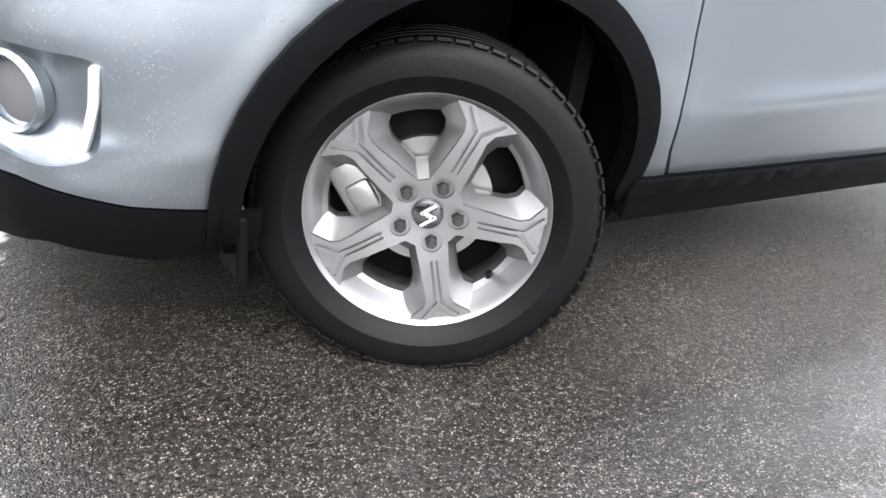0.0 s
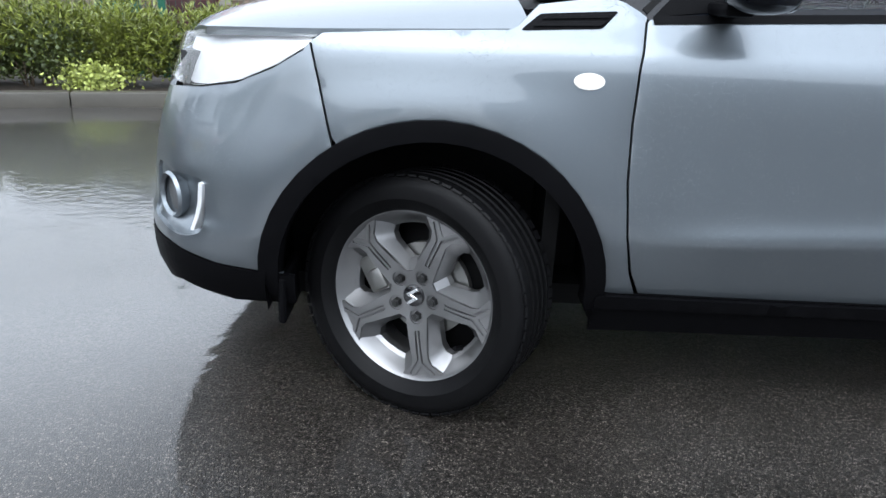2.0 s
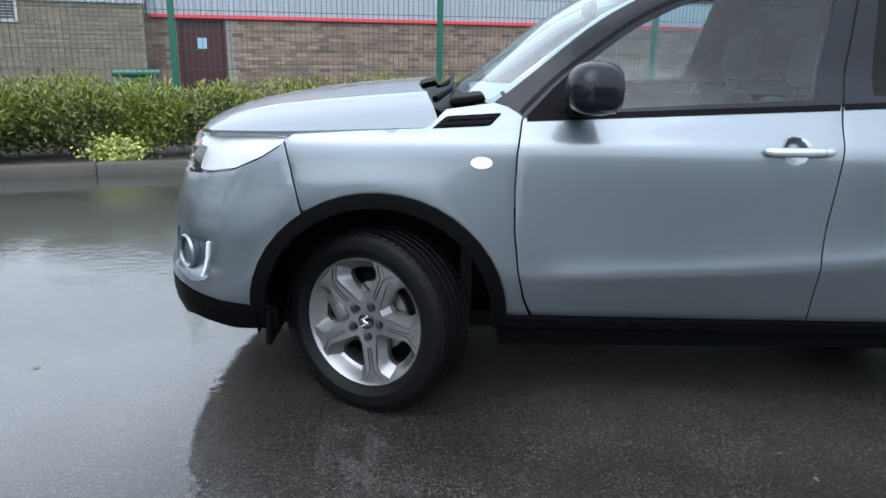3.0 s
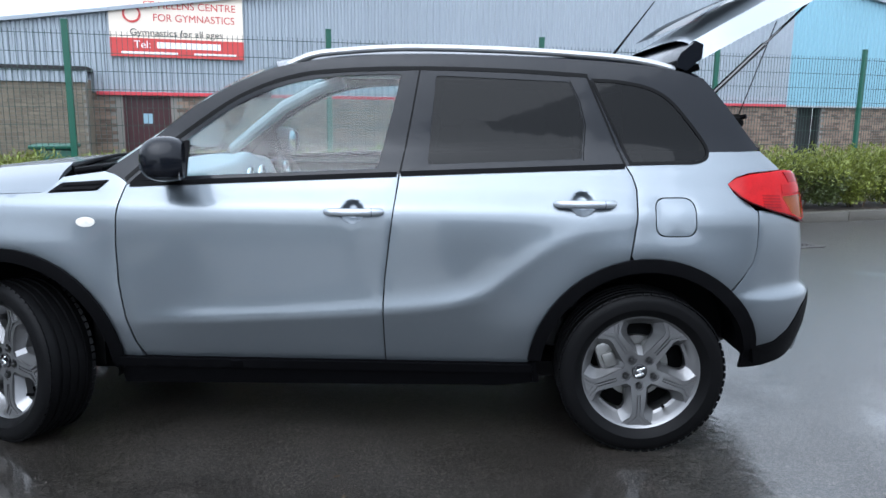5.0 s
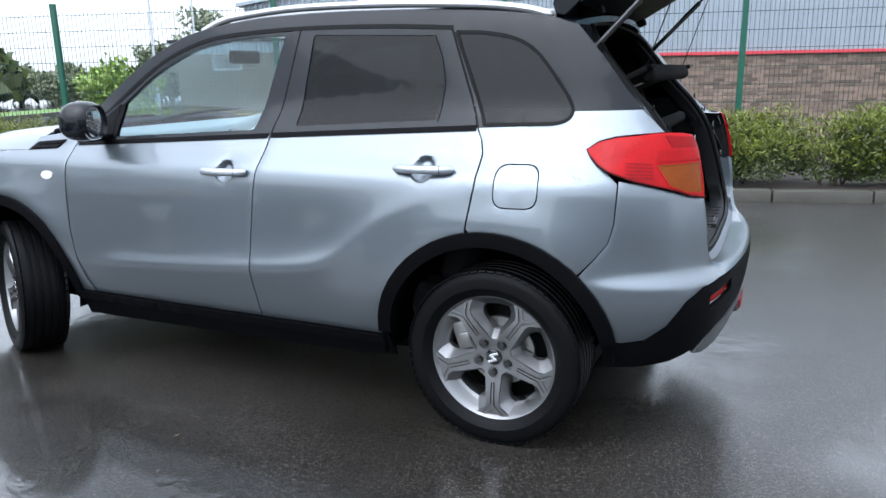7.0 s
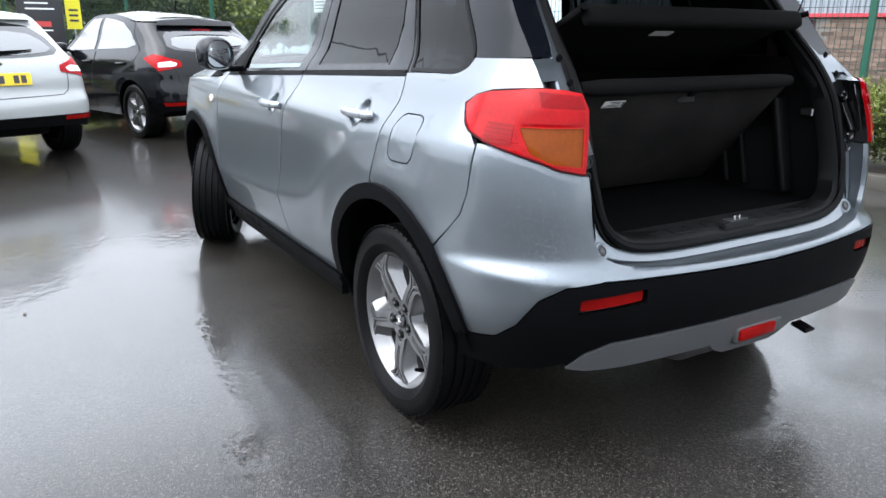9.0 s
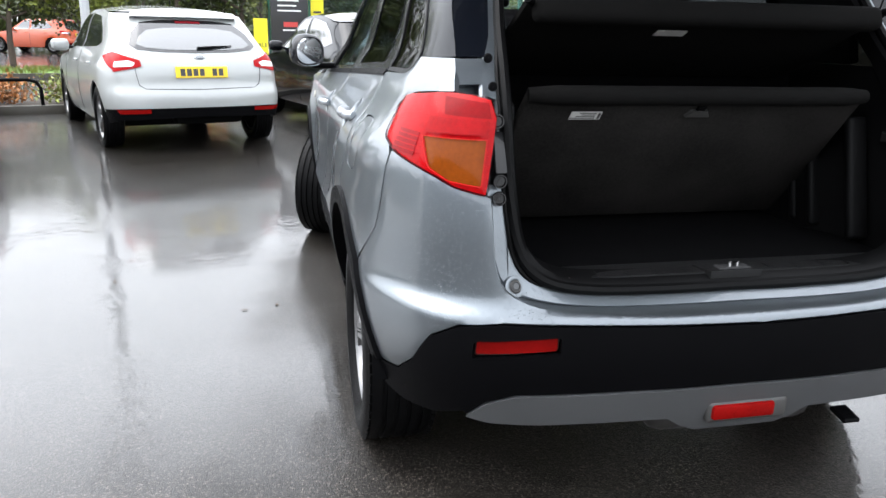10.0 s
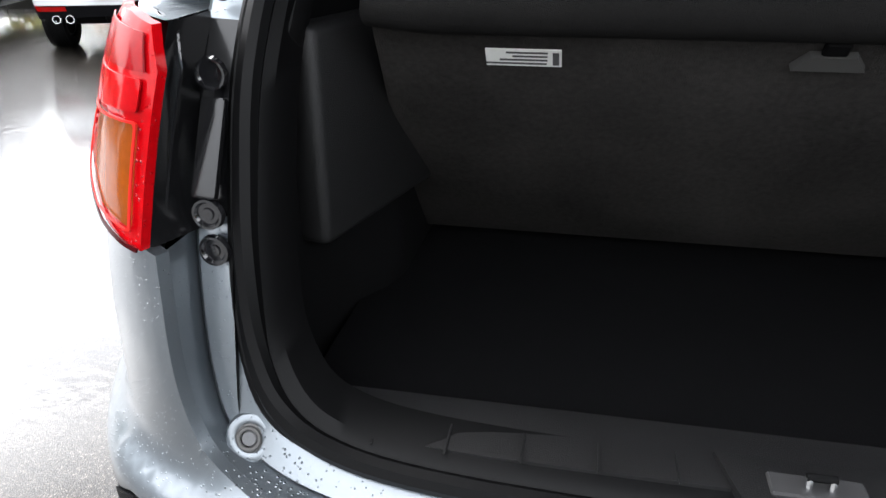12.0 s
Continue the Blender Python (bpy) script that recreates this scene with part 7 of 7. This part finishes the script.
    part("silencer", boxes((.22, .7, .14, Matrix.Translation((xr - .32, .1, .33 + suv)), .05, 2)), shield_dark, root)
    part("aerial", tube_bm([(rx - .35, 0, H - .01), (rx - .28, 0, H + .16)], [.010, .004], 8), plastic, root)
    if smoked:
        for y in (-.62, -.5, .5, .62):
            part("exhaust_tip", lathe_at([(.028, -.04), (.034, -.04), (.036, .03), (.031, .03), (.028, -.02)], (sh(sh.uy(-abs(y)), .33).x - .01, y, .335)), chrome, root)
    return root


def park(x, y, deg, wb):
    return Matrix.Translation((x, y, 0)) @ Matrix.Rotation(radians(deg), 4, 'Z') @ Matrix.Translation((-wb / 2, 0, 0))


hatchback("white_hatchback", "white five-door hatchback parked on wet asphalt, seen from behind", park(-5.25, -2.09, 21.0, 2.65), silver_white, 4.36, 1.82, 1.47, 2.65, .80, .97, .46, (.66, .90, .80, .99, .44))
hatchback("white_sports_hatchback", "white hatchback with dark tail lamps and black diffuser, parked", park(-4.41, -4.68, 21.5, 2.63), white_paint, 4.25, 1.80, 1.45, 2.63, .76, .96, .30, (.50, .92, .79, .90, .24), True)
ka = hatchback("black_hatchback", "small glossy black hatchback parked before the green fence", park(-6.42, .30, 18.0, 2.49), black_paint, 3.93, 1.69, 1.49, 2.49, .70, .98, .46, (.64, .90, .79, .98, .40), taper=.08, plate=.53)
hatchback("dark_parked_car", "dark wet parked car beside the white hatchback", park(-3.55, -7.2, 17.0, 2.6), black_paint, 4.3, 1.80, 1.52, 2.6, .8, 1.0, .42, (.60, .95, .82, 1.02, .4), suv=.04)
hatchback("orange_car", "orange car parked on the far side of the verge", park(-34, -10.6, 70, 2.6), orange_paint, 4.2, 1.78, 1.5, 2.6, .8, .98, .3, (.60, .95, .80, .98, .4))
far_car = copy_thing(ka, park(-31, -13.6, 205, 2.49))
far_car["label"] = "small dark car standing on the far road"


# ---------------------------------------------------------------- far side: kerb, shrubs, verge, trees
BX = Vector((-.30, .954, 0)).normalized()
BN = Vector((-BX.y, BX.x, 0))
B0 = Vector((-8.05, -4.45, 0))


def far(s, d, z=0.0):
    return B0 + BX * s + BN * d + Vector((0, 0, z))


def far_lane(s, d, z=0.0):
    return Matrix.Translation(far(s, d, z)) @ Matrix.Rotation(math.atan2(BX.y, BX.x), 4, 'Z')


def far_side():
    k = thing("far_kerb", "wet concrete kerb in front of a planted strip", "kerb", kind="structure")
    me = None
    for i in range(-12, 8):
        if me is None:
            me = part("kerb_stone", box_bm(bmesh.new(), .908, .125, .25, Matrix(), .012, 2), kerb_stone, k)
            ob, me = me, me.data
        else:
            ob = new("kerb_stone", me)
            ob.parent = k
        ob.matrix_basis = far_lane(i * .915, .06, 0)
    v = [far(s, d, z) for s in (-11, 7) for d, z in ((.12, .10), (1.1, .12), (1.3, .0))]
    tagged(finish("planted_strip", v, [(0, 1, 4, 3), (1, 2, 5, 4)], soil), "brown soil strip behind the kerb", "soil", kind="structure")
    rng = np.random.RandomState(9)
    for i in range(16):
        s = -8.5 + i * .9 + rng.uniform(-.2, .2)
        r = rng.uniform(.15, .25)
        b = thing("border_shrub", "low border shrub with yellow-green and red leaves", "shrub", "border shrubs", at=Matrix.Translation(far(s, .6, .10)))
        place = lambda g, r=r: (Vector((g.normal(0, r * .8), g.normal(0, r * .8), abs(g.normal(r * .8, r * .55)))), (0, 0, .7))
        leaf_cloud("foliage", place, 450, .06, (leaf_autumn, leaf_mid, leaf_lime)[i % 3], b, 700 + i, "")
        leaf_cloud("blossom", place, 160, .05, (leaf_lime, leaf_autumn)[i % 2], b, 800 + i, "stuff")
    # bent black barrier hoop
    hp = thing("barrier_hoop", "black bent tube barrier at the kerb", "barrier", at=far_lane(-.35, .05, 0))
    pts = [(-.45, 0, 0), (-.45, 0, .36), (-.40, 0, .45), (-.30, 0, .48), (.30, 0, .48), (.40, 0, .45), (.45, 0, .36), (.45, 0, 0)]
    part("tube", tube_bm(pts, .025, 10), plastic, hp)
    # verge of grass with its own kerbs beyond the path
    v = [far(s, d, .06 + .03 * (j == 1)) for s in (-60, -30, -10, 0, 10, 30) for j, d in enumerate((8.5, 10.0, 11.5))]
    g = finish("grass_verge", v, [(i * 3 + j, i * 3 + j + 1, i * 3 + j + 4, i * 3 + j + 3) for i in range(5) for j in range(2)], grass_mat)
    tagged(g, "bright green grass verge beside the road", "grass", kind="structure")

    def blade(gg):
        return far(gg.uniform(-26, 12), gg.uniform(8.5, 11.5), .06), (0, 0, 2.5)
    leaf_cloud("grass_cover", blade, 9000, .12, leaf_mid, g, 55, "stuff", .12)
    part("verge_kerb", boxes((90, .12, .14, far_lane(-15, 8.42, .03))), kerb_stone, g)


far_side()


def tree(at, height, spread, seed, mat, leaves=3500, size=.16):
    """A tapered trunk with limbs and an uneven crown of leaf clumps."""
    rng = np.random.RandomState(seed)
    t = thing("tree", "leafy broad tree with a grey-brown trunk", "tree", "trees round the yard", at=Matrix.Translation(at))
    bm = bmesh.new()
    bend = [(0, 0, -.2)]
    for k in range(1, 6):
        bend.append((rng.uniform(-.12, .12) * k * .4, rng.uniform(-.12, .12) * k * .4, height * .16 * k))
    r0 = height * .022
    tube_bm(bend, [r0 * (1 - .15 * k) for k in range(6)], 9, True, bm)
    tips = []
    for k in range(11):
        zb = height * rng.uniform(.22, .72)
        a = rng.uniform(0, math.tau)
        ln = spread * rng.uniform(.45, .95)
        b = Vector((0, 0, zb))
        e = Vector((math.cos(a) * ln, math.sin(a) * ln, zb + height * rng.uniform(.08, .26)))
        m = b.lerp(e, .5) + Vector((0, 0, height * .03))
        tube_bm([b, m, e], [r0 * .45, r0 * .3, r0 * .1], 6, False, bm)
        tips += [e, m]
    part("trunk", bm, bark, t)
    tips += [Vector((rng.uniform(-.3, .3) * spread, rng.uniform(-.3, .3) * spread, height * rng.uniform(.7, .95))) for _ in range(7)]
    rad = [spread * rng.uniform(.22, .42) for _ in tips]

    def place(g):
        i = g.randint(len(tips))
        v = Vector((g.normal(), g.normal(), g.normal() * .8)).normalized()
        return tips[i] + v * rad[i] * g.uniform(.5, 1.1), (v.x * .5, v.y * .5, .2)
    ob = leaf_cloud("crown", place, leaves, size, mat, t, seed + 1, "", .42)
    ob["label"] = "green leaf crown"
    return t


def trees():
    rng = np.random.RandomState(21)
    spots = []
    for i in range(15):
        a = -14 + i * 2.3
        low = .55 if a > 5 else 1.0
        spots.append((-25 - .30 * a + rng.uniform(-1.5, 1.5), a + rng.uniform(-.6, .6), rng.uniform(4.6, 6.6) * low, rng.uniform(1.8, 2.6) * low ** .5))
    for i in range(9):
        spots.append((-38 + rng.uniform(-3, 3), -32 + i * 5 + rng.uniform(-1, 1), rng.uniform(5, 7.5) * (1.6 if i < 4 else 1), rng.uniform(2.5, 3.4)))
    for i in range(6):
        spots.append((-33 + i * 3.2, 23 + rng.uniform(-2, 2) + i * 1.0, (1.9, 2.2, 3.1, 4.8, 4.0, 3.6)[i], (1.2, 1.2, 1.3, 1.7, 1.8, 1.8)[i]))
    for i, (x, y, h, s) in enumerate(spots):
        # the last six trees get the leaf colour paled for haze
        tree((x, y, -.3 if y > 12 else 0), h, s, 400 + i * 3, leaf_hazed if i >= 24 else leaf_dark if i % 3 else leaf_mid, 7000 if i < 15 else 2600, .15 if i < 15 else .2)
    tree(along(-6.8, 4.85, -.2), 1.75, .75, 990, leaf_bright, 3200, .085)
    # far woodland that closes the view
    verts, faces = [], []
    g = np.random.RandomState(3)
    for i in range(16000):
        a = g.uniform(radians(95), radians(262))
        r = g.uniform(58, 75)
        hgt = 5.0 + 3.0 * noise.noise((a * 9, 0, 0)) + 1.5 * noise.noise((a * 31, 3, 0))
        hgt *= 1 - .72 * smooth(radians(150), radians(143), a)
        p = Vector((r * math.cos(a), r * math.sin(a), g.uniform(0, 1) ** .7 * hgt))
        d = Vector((g.normal(), g.normal(), g.normal())).normalized() * g.uniform(.4, 1.0)
        e = d.cross(Vector((g.normal(), g.normal(), g.normal()))).normalized() * .5
        k = len(verts)
        verts += [p - d, p + e, p + d, p - e]
        faces.append((k, k + 1, k + 2, k + 3))
    ob = finish("far_woodland", verts, faces, leaf_dark, smooth=False)
    tagged(ob, "distant dark green belt of trees", "woodland", kind="stuff")


trees()


# ---------------------------------------------------------------- signs, posts, litter
def signs():
    up = Matrix.Rotation(radians(90), 4, 'X')
    t = thing("totem_sign", "tall black dealership sign panel with pale text lines", "sign", at=pose(-16.9, -.76, 0, 0, 0, 92))
    part("panel", boxes((.95, .14, 4.2, Matrix.Translation((0, 0, 2.1)), .02, 2)), totem_black, t)
    for k in range(7):
        part("text_bar", boxes((.60 - .06 * (k % 3), .006, .035, Matrix.Translation((-.03 * (k % 3), -.073, 2.45 - k * .125)))), white_letter, t)
    part("red_mark", boxes((.36, .006, .12, Matrix.Translation((.02, -.073, 1.36)))), sign_red, t, "plain red mark")
    part("text_bar", boxes((.40, .006, .03, Matrix.Translation((.02, -.073, 1.22)))), white_letter, t)
    for x, y, z, w, h, words in ((-17.2, -.03, 1.25, .34, .85, ""), (-15.0, -1.46, .62, .32, .85, "SALE")):
        b = thing("banner_sign", "bright yellow banner sign on a thin post", "sign", at=pose(x, y, 0, 0, 0, 98))
        part("post", tube_bm([(0, .02, 0), (0, .02, z + h)], .02, 8), grey_metal, b)
        part("banner", boxes((w, .012, h, Matrix.Translation((0, 0, z + h / 2)), .003, 1)), sign_yellow, b)
        if words:
            letters(words, .13, dark_letter, b, Matrix.Translation((0, -.008, z + .25)) @ up, width=w * .85)
        else:
            for k in range(3):
                part("text_bar", boxes((w * .6, .004, .05, Matrix.Translation((0, -.008, z + .2 + .12 * k)))), dark_letter, b)
    f = thing("fence_notice", "pale printed notice on the green fence", "sign", at=lane(-9.39, 3.14, 1.58) @ Matrix.Scale(.70, 4))
    part("board", boxes((.48, .01, .42, Matrix.Translation((0, 0, .21)))), sign_cream, f)
    for k in range(4):
        part("text_bar", boxes((.36, .004, .03, Matrix.Translation((0, -.007, .10 + .08 * k)))), sign_red if k == 3 else dark_letter, f)
    n = thing("wheelie_bin", "green lidded bin behind the fence", "bin", at=lane(-3.83, 4.5, -.2))
    part("bin_body", boxes((.50, .55, .95, Matrix.Translation((0, 0, .475)), .04, 2)), green_paint, n)
    part("lid", boxes((.58, .62, .06, Matrix.Translation((0, 0, .98)), .02, 2)), green_paint, n)
    for x, y, h in ((-22.9, 21.3, 9), (-21.0, 21.8, 9)):
        p = thing("lamp_post", "thin grey street lamp post beyond the fence", "lamp post", "lamp posts", at=pose(x, y, -.5))
        part("pole", tube_bm([(0, 0, 0), (0, 0, 1.2), (0, 0, 1.3), (0, 0, h)], [.09, .09, .06, .045], 10), grey_metal, p)
        part("arm", tube_bm([(0, 0, h - .05), (.3, 0, h + .1), (1.0, 0, h + .15)], .03, 8), grey_metal, p)
        part("lantern", boxes((.5, .18, .1, Matrix.Translation((1.2, 0, h + .15)), .04, 2)), grey_metal, p)
    p = thing("lamp_post", "tall galvanised lamp post behind the parked cars", "lamp post", "lamp posts", at=pose(-10.2, -4.15, 0, 0, 0, -75))
    part("pole", tube_bm([(0, 0, 0), (0, 0, 1.2), (0, 0, 1.3), (0, 0, 7.6)], [.09, .09, .075, .06], 12), grey_metal, p)
    part("bracket_arm", tube_bm([(0, 0, 7.35), (.15, 0, 7.45), (.3, 0, 7.5)], .03, 8), grey_metal, p)
    part("lantern", boxes((.62, .42, .12, Matrix.Translation((.45, 0, 7.52)), .04, 2)), grey_metal, p)
    d = thing("drain_grate", "cast iron drain grate set in the asphalt", "drain", at=pose(3.95, 4.05, 0.002, 0, 0, 20))
    part("grate_frame", boxes((.52, .05, .012, Matrix.Translation((0, .235, .002))), (.52, .05, .012, Matrix.Translation((0, -.235, .002))), (.05, .42, .012, Matrix.Translation((.235, 0, .002))), (.05, .42, .012, Matrix.Translation((-.235, 0, .002)))), iron, d)
    for k in range(8):
        part("grate_bar", boxes((.016, .44, .012, Matrix.Translation((-.19 + k * .054, 0, .002)))), iron, d)
        part("grate_bar", boxes((.44, .016, .010, Matrix.Translation((0, -.19 + k * .054, .002)))), iron, d)
    lf = thing("dead_leaf", "small dark wet leaf lying on the asphalt", "leaf", "fallen leaves", at=pose(.10, -1.107, .003, 0, 0, 30))
    v = [(-.014, 0, 0), (-.006, .007, .001), (.010, .005, .0015), (.017, 0, .0005), (.008, -.007, .0015), (-.007, -.005, .001)]
    finish("leaf_blade", v, [(0, 1, 2, 3, 4, 5)], twig, lf)
    for x, y, r in ((.15, -1.25, 100), (-.35, -1.9, 10), (.9, -2.1, 70), (-2.6, -.6, 40), (-2.3, .3, 130), (1.7, -1.6, 200), (-3.0, .9, 15)):
        copy_thing(lf, pose(x, y, .003, 0, 0, r))
    pp = thing("paper_scrap", "crumpled white paper scrap on the wet ground", "litter", at=pose(-1.2, -2.75, .004))
    v = [(-.045, -.02, 0), (-.01, -.035, .018), (.04, -.015, .004), (.05, .02, .02), (.0, .03, .004), (-.04, .018, .022), (0, 0, .03)]
    finish("scrap", v, [(0, 1, 6), (1, 2, 6), (2, 3, 6), (3, 4, 6), (4, 5, 6), (5, 0, 6)], paper, pp, smooth=False)


signs()
